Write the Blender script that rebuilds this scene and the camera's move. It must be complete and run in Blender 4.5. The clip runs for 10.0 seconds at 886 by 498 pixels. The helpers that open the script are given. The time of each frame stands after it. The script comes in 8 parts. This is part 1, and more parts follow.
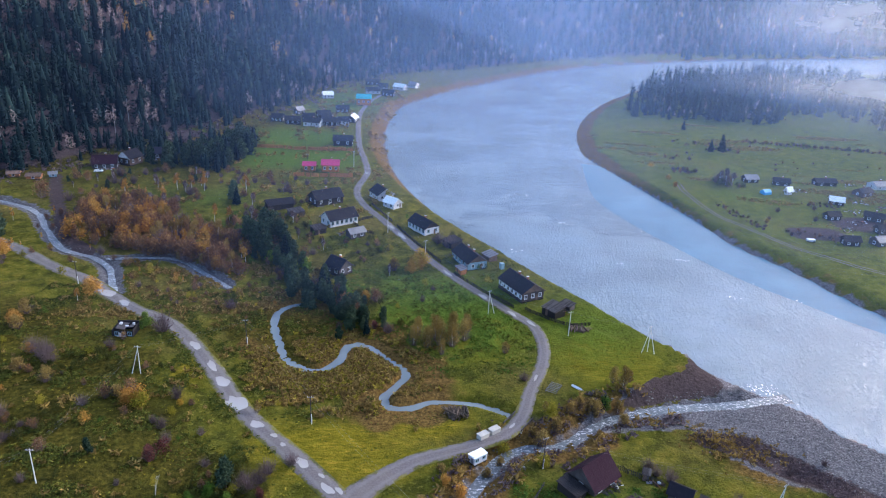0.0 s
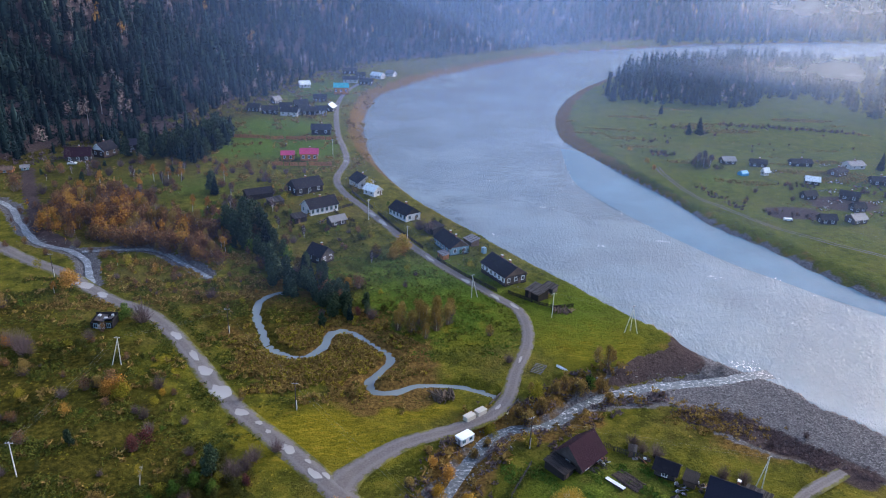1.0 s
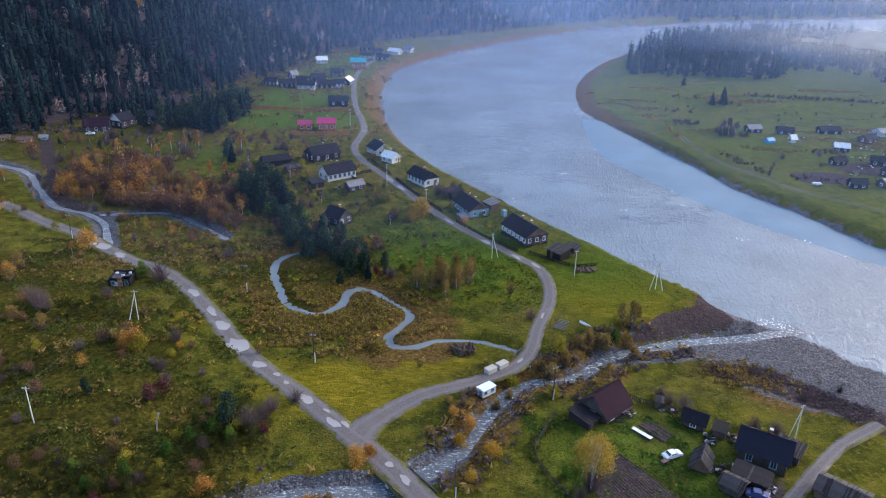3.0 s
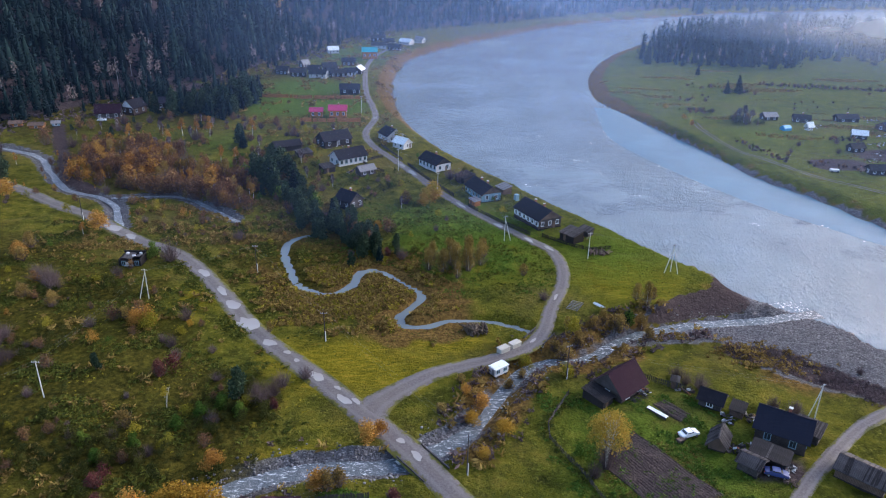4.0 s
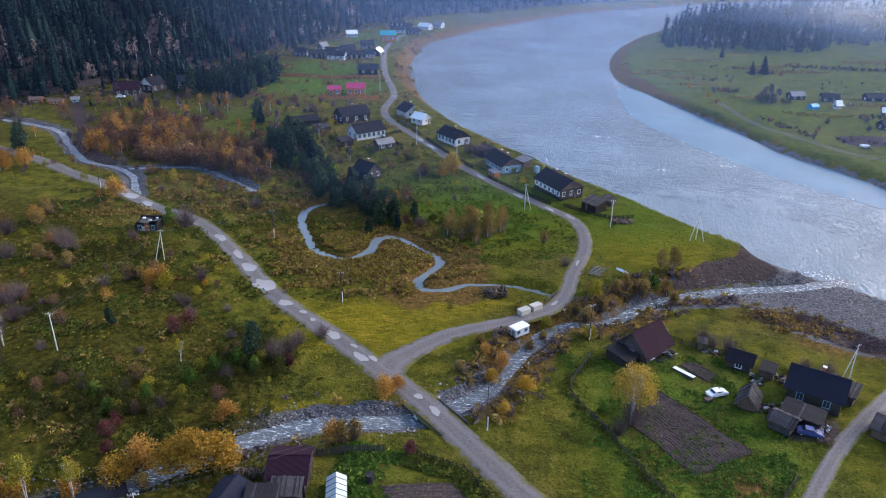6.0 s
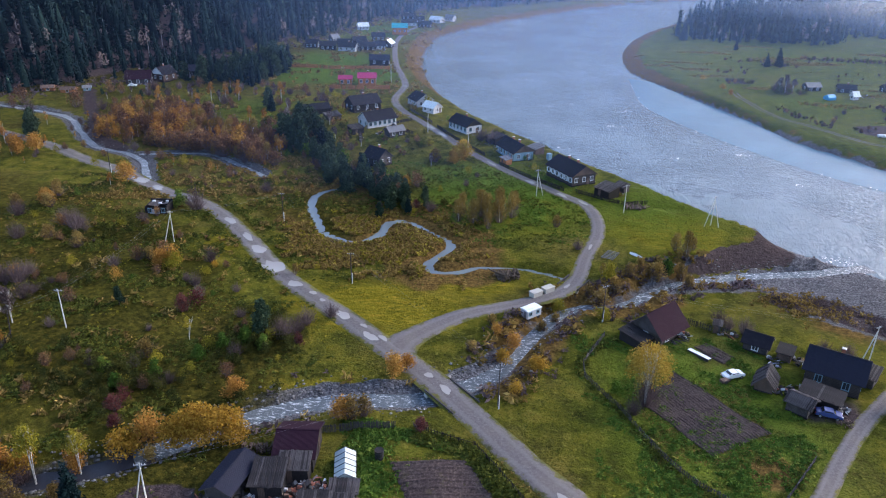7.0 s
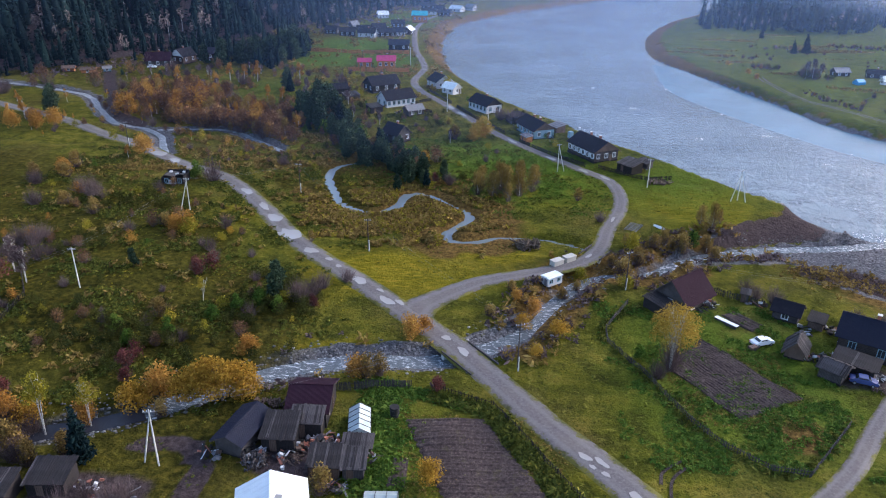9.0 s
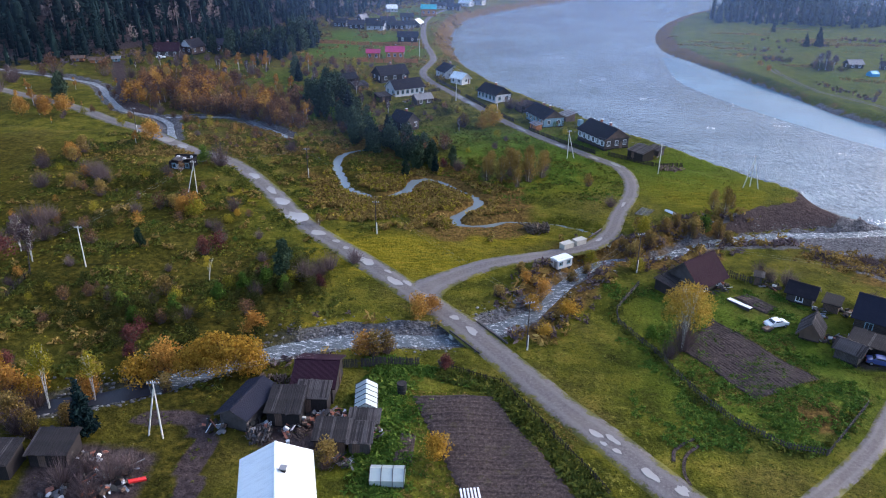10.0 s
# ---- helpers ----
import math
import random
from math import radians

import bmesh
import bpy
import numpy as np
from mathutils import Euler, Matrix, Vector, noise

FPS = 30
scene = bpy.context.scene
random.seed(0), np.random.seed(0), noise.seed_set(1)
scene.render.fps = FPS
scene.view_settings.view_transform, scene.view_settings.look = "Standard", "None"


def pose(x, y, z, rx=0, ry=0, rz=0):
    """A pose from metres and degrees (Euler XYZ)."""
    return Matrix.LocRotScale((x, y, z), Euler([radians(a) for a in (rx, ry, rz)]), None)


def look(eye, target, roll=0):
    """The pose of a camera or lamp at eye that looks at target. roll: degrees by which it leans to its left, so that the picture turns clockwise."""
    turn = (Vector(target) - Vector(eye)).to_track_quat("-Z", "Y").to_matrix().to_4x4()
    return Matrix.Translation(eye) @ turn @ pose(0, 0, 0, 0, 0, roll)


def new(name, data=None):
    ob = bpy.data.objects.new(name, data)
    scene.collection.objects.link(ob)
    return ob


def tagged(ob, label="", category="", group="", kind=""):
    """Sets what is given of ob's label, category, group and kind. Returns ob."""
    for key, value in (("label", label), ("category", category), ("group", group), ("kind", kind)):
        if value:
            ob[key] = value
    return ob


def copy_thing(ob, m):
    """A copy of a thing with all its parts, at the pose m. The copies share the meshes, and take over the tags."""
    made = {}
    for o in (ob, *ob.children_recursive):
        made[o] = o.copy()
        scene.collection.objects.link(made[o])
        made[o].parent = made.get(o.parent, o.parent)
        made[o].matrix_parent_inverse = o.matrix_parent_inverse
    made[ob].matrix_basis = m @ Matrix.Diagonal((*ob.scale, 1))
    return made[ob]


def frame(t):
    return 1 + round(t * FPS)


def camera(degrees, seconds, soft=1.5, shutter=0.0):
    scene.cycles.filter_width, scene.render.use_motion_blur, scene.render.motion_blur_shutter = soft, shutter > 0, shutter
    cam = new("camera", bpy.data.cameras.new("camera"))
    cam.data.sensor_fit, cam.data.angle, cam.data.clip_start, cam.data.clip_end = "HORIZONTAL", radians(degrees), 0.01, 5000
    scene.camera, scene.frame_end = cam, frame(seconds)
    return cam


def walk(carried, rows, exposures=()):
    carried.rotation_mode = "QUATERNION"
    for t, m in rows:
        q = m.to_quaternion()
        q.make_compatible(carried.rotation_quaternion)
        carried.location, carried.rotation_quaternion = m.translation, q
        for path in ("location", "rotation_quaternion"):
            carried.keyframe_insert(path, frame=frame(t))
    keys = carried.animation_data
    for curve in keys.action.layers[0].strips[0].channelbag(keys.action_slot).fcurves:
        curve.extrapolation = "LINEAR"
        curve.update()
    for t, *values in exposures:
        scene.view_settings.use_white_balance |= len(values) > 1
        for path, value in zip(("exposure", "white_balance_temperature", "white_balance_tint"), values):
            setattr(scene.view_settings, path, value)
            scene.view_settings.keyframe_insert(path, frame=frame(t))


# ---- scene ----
cam = camera(64.4, 10.0, soft=1.1)
# seconds, place of the eye, turn in degrees
PATH = [
    (0, 0, 0, 102.1, 68.595, -2.665, 1.044),
    (0.5, -0.2, -0.02, 101.52, 68.241, -2.401, -0.665),
    (1, -0.36, -0.03, 100.02, 67.923, -2.145, -0.857),
    (1.5, -0.57, 0.13, 97.63, 67.585, -1.926, -0.477),
    (2, -0.51, 0.25, 95.19, 67.236, -1.709, -0.226),
    (2.5, -0.46, 0.28, 92.92, 67.018, -1.522, 0.056),
    (4, -0.82, 0.64, 86.08, 66.488, -1.233, 1.281),
    (4.5, -0.91, 0.67, 83.93, 66.372, -1.135, 1.739),
    (5, -1.07, 0.76, 81.75, 66.289, -1.08, 2.183),
    (5.5, -1.01, 0.82, 79.53, 66.194, -1.008, 2.413),
    (7, -1.22, 0.97, 73.26, 65.948, -0.925, 3.589),
    (7.5, -1.3, 1.12, 71.3, 65.909, -0.899, 4.015),
    (8, -1.35, 1.11, 69.55, 65.856, -0.89, 4.353),
    (8.5, -1.34, 1.18, 67.71, 65.825, -0.875, 4.749),
    (9, -1.34, 1.27, 65.92, 65.781, -0.871, 5.128),
    (9.5, -1.36, 1.27, 64.02, 65.755, -0.846, 5.492),
    (10, -1.4, 1.29, 62.14, 65.7, -0.841, 5.813),
]
walk(cam, [(t, pose(x, y, z, rx, ry, rz)) for t, x, y, z, rx, ry, rz in PATH], [(0, 1.6, 5800, 16), (1, 1.34, 6020, 16), (10, 1.42, 5920, 16)])

# ---- light: an overcast autumn morning, bright towards the lower valley ----
SUN_ELEV, SUN_TURN = radians(24), radians(62)
world = bpy.data.worlds.new("sky")
scene.world = world
world.use_nodes = True
wn = world.node_tree
wn.nodes.clear()
w_out = wn.nodes.new("ShaderNodeOutputWorld")
w_bg = wn.nodes.new("ShaderNodeBackground")
w_sky = wn.nodes.new("ShaderNodeTexSky")
w_sky.sky_type = "NISHITA"
w_sky.sun_disc = False
w_sky.sun_elevation = SUN_ELEV
w_sky.sun_rotation = SUN_TURN
w_sky.air_density, w_sky.dust_density, w_sky.ozone_density = 1.0, 3.0, 1.5
w_bg.inputs["Strength"].default_value = 0.15
wn.links.new(w_sky.outputs[0], w_bg.inputs[0])
wn.links.new(w_bg.outputs[0], w_out.inputs[0])

sun_data = bpy.data.lights.new("sun", "SUN")
sun_data.energy, sun_data.angle, sun_data.color = 0.9, radians(35), (1.0, 0.95, 0.87)
sun = new("sun", sun_data)
sun_way = Vector((math.sin(SUN_TURN) * math.cos(SUN_ELEV), math.cos(SUN_TURN) * math.cos(SUN_ELEV), math.sin(SUN_ELEV)))
sun.matrix_world = look(sun_way * 500, (0, 0, 0))

# ---- materials ----
def rgb(c):
    return (c[0], c[1], c[2], 1.0)


class Nodes:
    """Short calls for building one node material."""

    def __init__(self, name):
        self.mat = bpy.data.materials.new(name)
        self.mat.use_nodes = True
        self.nt = self.mat.node_tree
        self.nt.nodes.clear()
        self.out = self.nt.nodes.new("ShaderNodeOutputMaterial")
        self.bsdf = self.nt.nodes.new("ShaderNodeBsdfPrincipled")
        self.nt.links.new(self.bsdf.outputs[0], self.out.inputs[0])
        self.coord = self.nt.nodes.new("ShaderNodeTexCoord")

    def link(self, a, b):
        self.nt.links.new(a, b)

    def put(self, value, socket):
        if hasattr(value, "is_linked"):
            self.link(value, socket)
        else:
            socket.default_value = value

    def noise(self, scale, detail=4.0, rough=0.6, stretch=None, space="Object", twist=0.0):
        vec = self.coord.outputs[space]
        if stretch:
            mp = self.nt.nodes.new("ShaderNodeMapping")
            mp.inputs["Scale"].default_value = stretch
            self.link(vec, mp.inputs[0])
            vec = mp.outputs[0]
        n = self.nt.nodes.new("ShaderNodeTexNoise")
        n.inputs["Scale"].default_value = scale
        n.inputs["Detail"].default_value = detail
        n.inputs["Roughness"].default_value = rough
        n.inputs["Distortion"].default_value = twist
        self.link(vec, n.inputs["Vector"])
        return n.outputs["Fac"]

    def wave(self, scale, stretch=(1, 1, 1), distort=1.0, direction="X", space="Object"):
        mp = self.nt.nodes.new("ShaderNodeMapping")
        mp.inputs["Scale"].default_value = stretch
        self.link(self.coord.outputs[space], mp.inputs[0])
        n = self.nt.nodes.new("ShaderNodeTexWave")
        n.bands_direction = direction
        n.inputs["Scale"].default_value = scale
        n.inputs["Distortion"].default_value = distort
        self.link(mp.outputs[0], n.inputs["Vector"])
        return n.outputs["Fac"]

    def voronoi(self, scale, what="Color", stretch=None):
        vec = self.coord.outputs["Object"]
        if stretch:
            mp = self.nt.nodes.new("ShaderNodeMapping")
            mp.inputs["Scale"].default_value = stretch
            self.link(vec, mp.inputs[0])
            vec = mp.outputs[0]
        n = self.nt.nodes.new("ShaderNodeTexVoronoi")
        n.inputs["Scale"].default_value = scale
        self.link(vec, n.inputs["Vector"])
        return n.outputs[what]

    def attr(self, name, out="Fac"):
        n = self.nt.nodes.new("ShaderNodeAttribute")
        n.attribute_name = name
        return n.outputs[out]

    def channels(self, sock):
        n = self.nt.nodes.new("ShaderNodeSeparateColor")
        self.link(sock, n.inputs[0])
        return n.outputs

    def random(self):
        return self.nt.nodes.new("ShaderNodeObjectInfo").outputs["Random"]

    def island(self):
        return self.nt.nodes.new("ShaderNodeNewGeometry").outputs["Random Per Island"]

    def math(self, op, a, b=0.0):
        n = self.nt.nodes.new("ShaderNodeMath")
        n.operation = op
        self.put(a, n.inputs[0])
        self.put(b, n.inputs[1])
        return n.outputs[0]

    def step(self, value, lo, hi):
        n = self.nt.nodes.new("ShaderNodeMapRange")
        n.interpolation_type = "SMOOTHSTEP"
        self.put(value, n.inputs["Value"])
        n.inputs["From Min"].default_value = lo
        n.inputs["From Max"].default_value = hi
        return n.outputs["Result"]

    def ramp(self, fac, stops):
        n = self.nt.nodes.new("ShaderNodeValToRGB")
        els = n.color_ramp.elements
        while len(els) < len(stops):
            els.new(0.5)
        for e, (p, c) in zip(els, stops):
            e.position, e.color = p, rgb(c)
        self.link(fac, n.inputs[0])
        return n.outputs["Color"]

    def mix(self, fac, a, b, blend="MIX"):
        n = self.nt.nodes.new("ShaderNodeMix")
        n.data_type, n.blend_type = "RGBA", blend
        self.put(fac, n.inputs[0])
        for v, s in ((a, n.inputs[6]), (b, n.inputs[7])):
            self.put(rgb(v) if isinstance(v, tuple) and len(v) == 3 else v, s)
        return n.outputs[2]

    def bump(self, height, strength=0.5, distance=0.1):
        n = self.nt.nodes.new("ShaderNodeBump")
        n.inputs["Strength"].default_value = strength
        n.inputs["Distance"].default_value = distance
        self.link(height, n.inputs["Height"])
        self.link(n.outputs[0], self.bsdf.inputs["Normal"])

    def done(self, color, rough=0.8, metal=0.0, spec=0.3):
        self.put(rgb(color) if isinstance(color, tuple) and len(color) == 3 else color, self.bsdf.inputs["Base Color"])
        self.put(rough, self.bsdf.inputs["Roughness"])
        self.bsdf.inputs["Metallic"].default_value = metal
        self.bsdf.inputs["Specular IOR Level"].default_value = spec
        return self.mat


def mat_ground():
    n = Nodes("meadow_soil")
    cover = n.channels(n.attr("cover", "Color"))
    wide = n.noise(0.035, 5, 0.62)
    mid = n.noise(0.22, 5, 0.65)
    fine = n.noise(1.9, 4, 0.7)
    grass = n.ramp(mid, [(0.25, (0.024, 0.028, 0.006)), (0.42, (0.056, 0.059, 0.008)), (0.56, (0.102, 0.098, 0.011)), (0.74, (0.178, 0.14, 0.024))])
    straw = n.ramp(fine, [(0.3, (0.05, 0.042, 0.015)), (0.55, (0.14, 0.1, 0.03)), (0.75, (0.24, 0.17, 0.06))])
    c = n.mix(n.math("MULTIPLY", n.step(wide, 0.46, 0.68), 0.62), grass, straw)
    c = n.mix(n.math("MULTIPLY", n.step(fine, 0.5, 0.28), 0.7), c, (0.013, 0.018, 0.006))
    c = n.mix(n.math("MULTIPLY", n.step(n.noise(0.9, 4, 0.7), 0.54, 0.7), 0.7), c, (0.19, 0.175, 0.035))
    # dry golden meadow, combed into streaks by the wind
    comb = n.noise(0.7, 5, 0.75, stretch=(0.5, 1.6, 1.0), twist=0.8)
    golden = n.ramp(comb, [(0.28, (0.055, 0.055, 0.006)), (0.45, (0.125, 0.112, 0.008)), (0.58, (0.2, 0.155, 0.013)), (0.74, (0.29, 0.18, 0.03))])
    c = n.mix(n.step(n.math("ADD", n.attr("golden"), n.math("MULTIPLY", n.math("SUBTRACT", mid, 0.5), 0.8)), 0.2, 0.75), c, golden)
    # lush mown grass of the yards
    lush = n.ramp(fine, [(0.25, (0.028, 0.05, 0.007)), (0.6, (0.085, 0.132, 0.014)), (0.8, (0.16, 0.19, 0.028))])
    c = n.mix(n.math("MULTIPLY", cover[2], n.step(mid, 0.2, 0.55)), c, lush)
    # rusty dead herbs on wet ground
    rust = n.ramp(n.noise(1.2, 5, 0.7), [(0.28, (0.03, 0.02, 0.008)), (0.45, (0.095, 0.058, 0.018)), (0.6, (0.17, 0.105, 0.03)), (0.78, (0.26, 0.18, 0.06))])
    c = n.mix(n.step(n.math("ADD", cover[1], n.math("MULTIPLY", n.math("SUBTRACT", mid, 0.5), 0.9)), 0.3, 0.65), c, rust)
    # shingle along the water
    stone = n.mix(0.6, n.ramp(n.noise(0.8, 4, 0.6), [(0.3, (0.06, 0.055, 0.057)), (0.7, (0.15, 0.144, 0.15))]), n.ramp(n.channels(n.voronoi(3.2))[0], [(0.0, (0.034, 0.035, 0.04)), (0.6, (0.115, 0.114, 0.122)), (1.0, (0.25, 0.248, 0.258))]))
    c = n.mix(n.step(n.math("ADD", cover[0], n.math("MULTIPLY", n.math("SUBTRACT", mid, 0.5), 0.7)), 0.35, 0.6), c, stone)
    thick = n.ramp(n.noise(0.8, 5, 0.7), [(0.3, (0.013, 0.012, 0.004)), (0.48, (0.042, 0.039, 0.007)), (0.62, (0.092, 0.074, 0.012)), (0.8, (0.155, 0.095, 0.026))])
    c = n.mix(n.step(n.math("ADD", n.attr("thick"), n.math("MULTIPLY", n.math("SUBTRACT", wide, 0.5), 1.1)), 0.2, 0.75), c, thick)
    earth = n.ramp(n.noise(1.1, 5, 0.7, stretch=(1, 1, 0.4)), [(0.3, (0.027, 0.02, 0.021)), (0.7, (0.094, 0.07, 0.069))])
    c = n.mix(n.step(n.math("ADD", n.attr("earth"), n.math("MULTIPLY", n.math("SUBTRACT", mid, 0.5), 0.6)), 0.35, 0.6), c, earth)
    n.bump(n.math("ADD", fine, n.math("MULTIPLY", mid, 1.5)), 0.9, 0.5)
    return n.done(c, 0.95, spec=0.02)


def mat_water(name, deep, ripple, strength, rough, foam=0.0, foam_scale=1.0, gloss=0.5, depth=0.12):
    n = Nodes(name)
    swell = n.noise(ripple * 0.25, 3, 0.55)
    small = n.noise(ripple, 5, 0.7, stretch=(1.0, 0.6, 1.0), twist=0.4)
    c = n.mix(n.step(n.noise(0.02, 4, 0.6), 0.35, 0.7), deep, tuple(v * 1.35 for v in deep))
    r = rough
    if foam:
        f = n.math("MULTIPLY", n.step(n.noise(foam_scale, 6, 0.75, stretch=(0.55, 1.2, 1.0), twist=0.6), 0.66 - 0.16 * foam, 0.72 - 0.1 * foam), min(1.0, foam))
        c = n.mix(f, c, (0.72, 0.76, 0.8))
        r = n.math("ADD", rough, n.math("MULTIPLY", f, 0.5))
    n.bump(n.math("ADD", small, n.math("MULTIPLY", swell, 0.8)), strength, depth)
    n.bsdf.inputs["IOR"].default_value = 1.333
    return n.done(c, r, spec=gloss)


def mat_road():
    n = Nodes("road_gravel")
    fine = n.noise(2.2, 5, 0.7)
    wide = n.noise(0.16, 4, 0.6)
    c = n.ramp(fine, [(0.25, (0.07, 0.062, 0.063)), (0.55, (0.125, 0.113, 0.115)), (0.8, (0.2, 0.185, 0.185))])
    c = n.mix(n.math("MULTIPLY", n.step(wide, 0.4, 0.65), 0.45), c, (0.12, 0.1, 0.085))
    across = n.attr("across")
    verge = n.math("ADD", across, n.math("MULTIPLY", n.math("SUBTRACT", n.noise(0.45, 5, 0.75), 0.5), 1.5))
    grass = n.ramp(n.noise(0.22, 5, 0.65), [(0.25, (0.026, 0.03, 0.008)), (0.42, (0.062, 0.064, 0.009)), (0.56, (0.112, 0.106, 0.013)), (0.74, (0.18, 0.145, 0.025))])
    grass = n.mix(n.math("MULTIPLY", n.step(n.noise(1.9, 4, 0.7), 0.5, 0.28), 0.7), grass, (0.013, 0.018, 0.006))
    rut = n.math("MULTIPLY", n.step(n.math("ABSOLUTE", n.math("SUBTRACT", across, 0.42)), 0.22, 0.05), 0.45)
    c = n.mix(rut, c, (0.165, 0.15, 0.155))
    c = n.mix(n.step(verge, 0.6, 0.85), c, grass)
    n.bump(fine, 0.7, 0.06)
    return n.done(c, n.math("SUBTRACT", 0.92, n.math("MULTIPLY", n.step(wide, 0.5, 0.7), 0.35)), spec=0.35)


def mat_leaf(name, stops, noisy=0.25, trans=0.25):
    """Foliage: colours run over the leaves at random and over the plants by their own attribute or object."""
    n = Nodes(name)
    fac = n.math("ADD", n.math("MULTIPLY", n.island(), 0.55), n.math("MULTIPLY", n.math("FRACT", n.math("ADD", n.attr("var"), n.random())), 0.45))
    c = n.ramp(fac, stops)
    n.done(c, 0.8, spec=0.06)
    t = n.nt.nodes.new("ShaderNodeBsdfTranslucent")
    n.link(c, t.inputs[0])
    m = n.nt.nodes.new("ShaderNodeMixShader")
    m.inputs[0].default_value = trans
    n.link(n.bsdf.outputs[0], m.inputs[1])
    n.link(t.outputs[0], m.inputs[2])
    n.link(m.outputs[0], n.out.inputs[0])
    return n.mat


def mat_bark(name, light, dark, scale=3.0):
    n = Nodes(name)
    f = n.noise(scale, 4, 0.7, stretch=(1, 1, 2.0))
    n.bump(f, 0.6, 0.03)
    return n.done(n.ramp(f, [(0.35, dark), (0.55, light), (0.8, tuple(min(1, v * 1.2) for v in light))]), 0.85, spec=0.2)


def mat_planks(name, light, dark, width=6.0, direction="X", rough=0.8, warm=None):
    """Weathered boards: a groove every board's width, grain along it."""
    n = Nodes(name)
    stretch = {"X": (1, 0.15, 0.15), "Z": (0.15, 0.15, 1), "Y": (0.15, 1, 0.15)}[direction]
    grain = n.noise(9.0, 5, 0.7, stretch=stretch)
    stain = n.noise(0.7, 4, 0.65)
    groove = n.wave(width, (1, 1, 1), 0.3, direction)
    c = n.mix(grain, dark, light)
    c = n.mix(n.math("MULTIPLY", n.step(stain, 0.4, 0.7), 0.5), c, warm or tuple(v * 0.5 for v in dark))
    c = n.mix(n.math("MULTIPLY", n.random(), 0.25), c, tuple(v * 0.55 for v in light))
    c = n.mix(n.math("MULTIPLY", n.step(groove, 0.12, 0.0), 0.8), c, tuple(v * 0.25 for v in dark))
    n.bump(n.math("ADD", n.step(groove, 0.0, 0.2), n.math("MULTIPLY", grain, 0.4)), 0.6, 0.03)
    return n.done(c, rough, spec=0.25)


def mat_sheet(name, color, rough=0.45, rib=5.0, direction="X", worn=(0.3, 0.29, 0.28), wear=0.25, metal=0.0):
    """Corrugated roofing with dirt and fading."""
    n = Nodes(name)
    w = n.wave(rib, (1, 1, 1), 0.0, direction)
    dirt = n.noise(0.9, 5, 0.7)
    fade = n.noise(3.0, 4, 0.7, stretch=(1, 0.2, 0.2))
    c = n.mix(n.math("MULTIPLY", n.step(dirt, 0.45, 0.75), wear), color, worn)
    c = n.mix(n.math("MULTIPLY", n.step(fade, 0.45, 0.8), 0.35), c, tuple(v * 0.5 for v in color))
    n.bump(n.math("ADD", w, n.math("MULTIPLY", dirt, 0.2)), 0.5, 0.05)
    return n.done(c, rough, metal, spec=0.12)


def mat_paint(name, color, rough=0.55, dirt=0.3):
    n = Nodes(name)
    d = n.noise(2.0, 5, 0.7)
    c = n.mix(n.math("MULTIPLY", n.step(d, 0.45, 0.8), dirt), color, tuple(v * 0.4 + 0.02 for v in color))
    n.bump(n.noise(14, 3), 0.15, 0.01)
    return n.done(c, rough, spec=0.4)


def mat_glass():
    n = Nodes("window_glass")
    n.bsdf.inputs["Coat Weight"].default_value = 0.3
    return n.done(n.mix(n.noise(0.6), (0.02, 0.025, 0.03), (0.05, 0.06, 0.07)), 0.08, spec=0.8)


def mat_soil():
    n = Nodes("tilled_soil")
    f = n.noise(2.6, 5, 0.75)
    c = n.ramp(f, [(0.28, (0.018, 0.013, 0.013)), (0.5, (0.052, 0.039, 0.038)), (0.72, (0.13, 0.1, 0.09))])
    c = n.mix(n.math("MULTIPLY", n.step(n.noise(0.55, 5, 0.7), 0.54, 0.72), 0.6), c, (0.08, 0.07, 0.03))
    n.bump(f, 1.0, 0.15)
    return n.done(c, 0.97, spec=0.1)


def mat_stone():
    n = Nodes("river_stone")
    c = n.ramp(n.island(), [(0.0, (0.04, 0.04, 0.045)), (0.6, (0.115, 0.113, 0.118)), (1.0, (0.27, 0.265, 0.27))])
    c = n.mix(n.math("MULTIPLY", n.noise(6.0, 4), 0.4), c, (0.1, 0.095, 0.085))
    return n.done(c, 0.75, spec=0.3)


GROUND = mat_ground()
RIVER = mat_water("river_water", (0.14, 0.186, 0.226), 0.75, 1.0, 0.1, gloss=0.75, depth=0.6)
SHALLOW = mat_water("shallow_water", (0.06, 0.125, 0.185), 0.9, 0.6, 0.2, gloss=0.15, depth=0.12)
STREAM = mat_water("stream_water", (0.098, 0.116, 0.128), 2.6, 1.0, 0.25, foam=0.8, foam_scale=1.8, gloss=0.4, depth=0.2)
# foamless stream water, darkened by colour for the shade under the bank bushes
SHADED_CALM = mat_water("shaded_calm_water", (0.035, 0.036, 0.045), 1.2, 0.6, 0.2, gloss=0.3)
UPPER = mat_water("upper_stream_water", (0.12, 0.135, 0.15), 1.6, 1.0, 0.3, foam=0.85, foam_scale=1.5, gloss=0.4)
CREEK = mat_water("creek_water", (0.14, 0.17, 0.18), 0.8, 0.25, 0.1)
FOAM = mat_paint("foam", (0.75, 0.79, 0.84), 0.7, 0.1)
PUDDLE = mat_water("puddle_water", (0.27, 0.26, 0.25), 0.3, 0.05, 0.06)
ROAD = mat_road()
SOIL = mat_soil()
STONE = mat_stone()
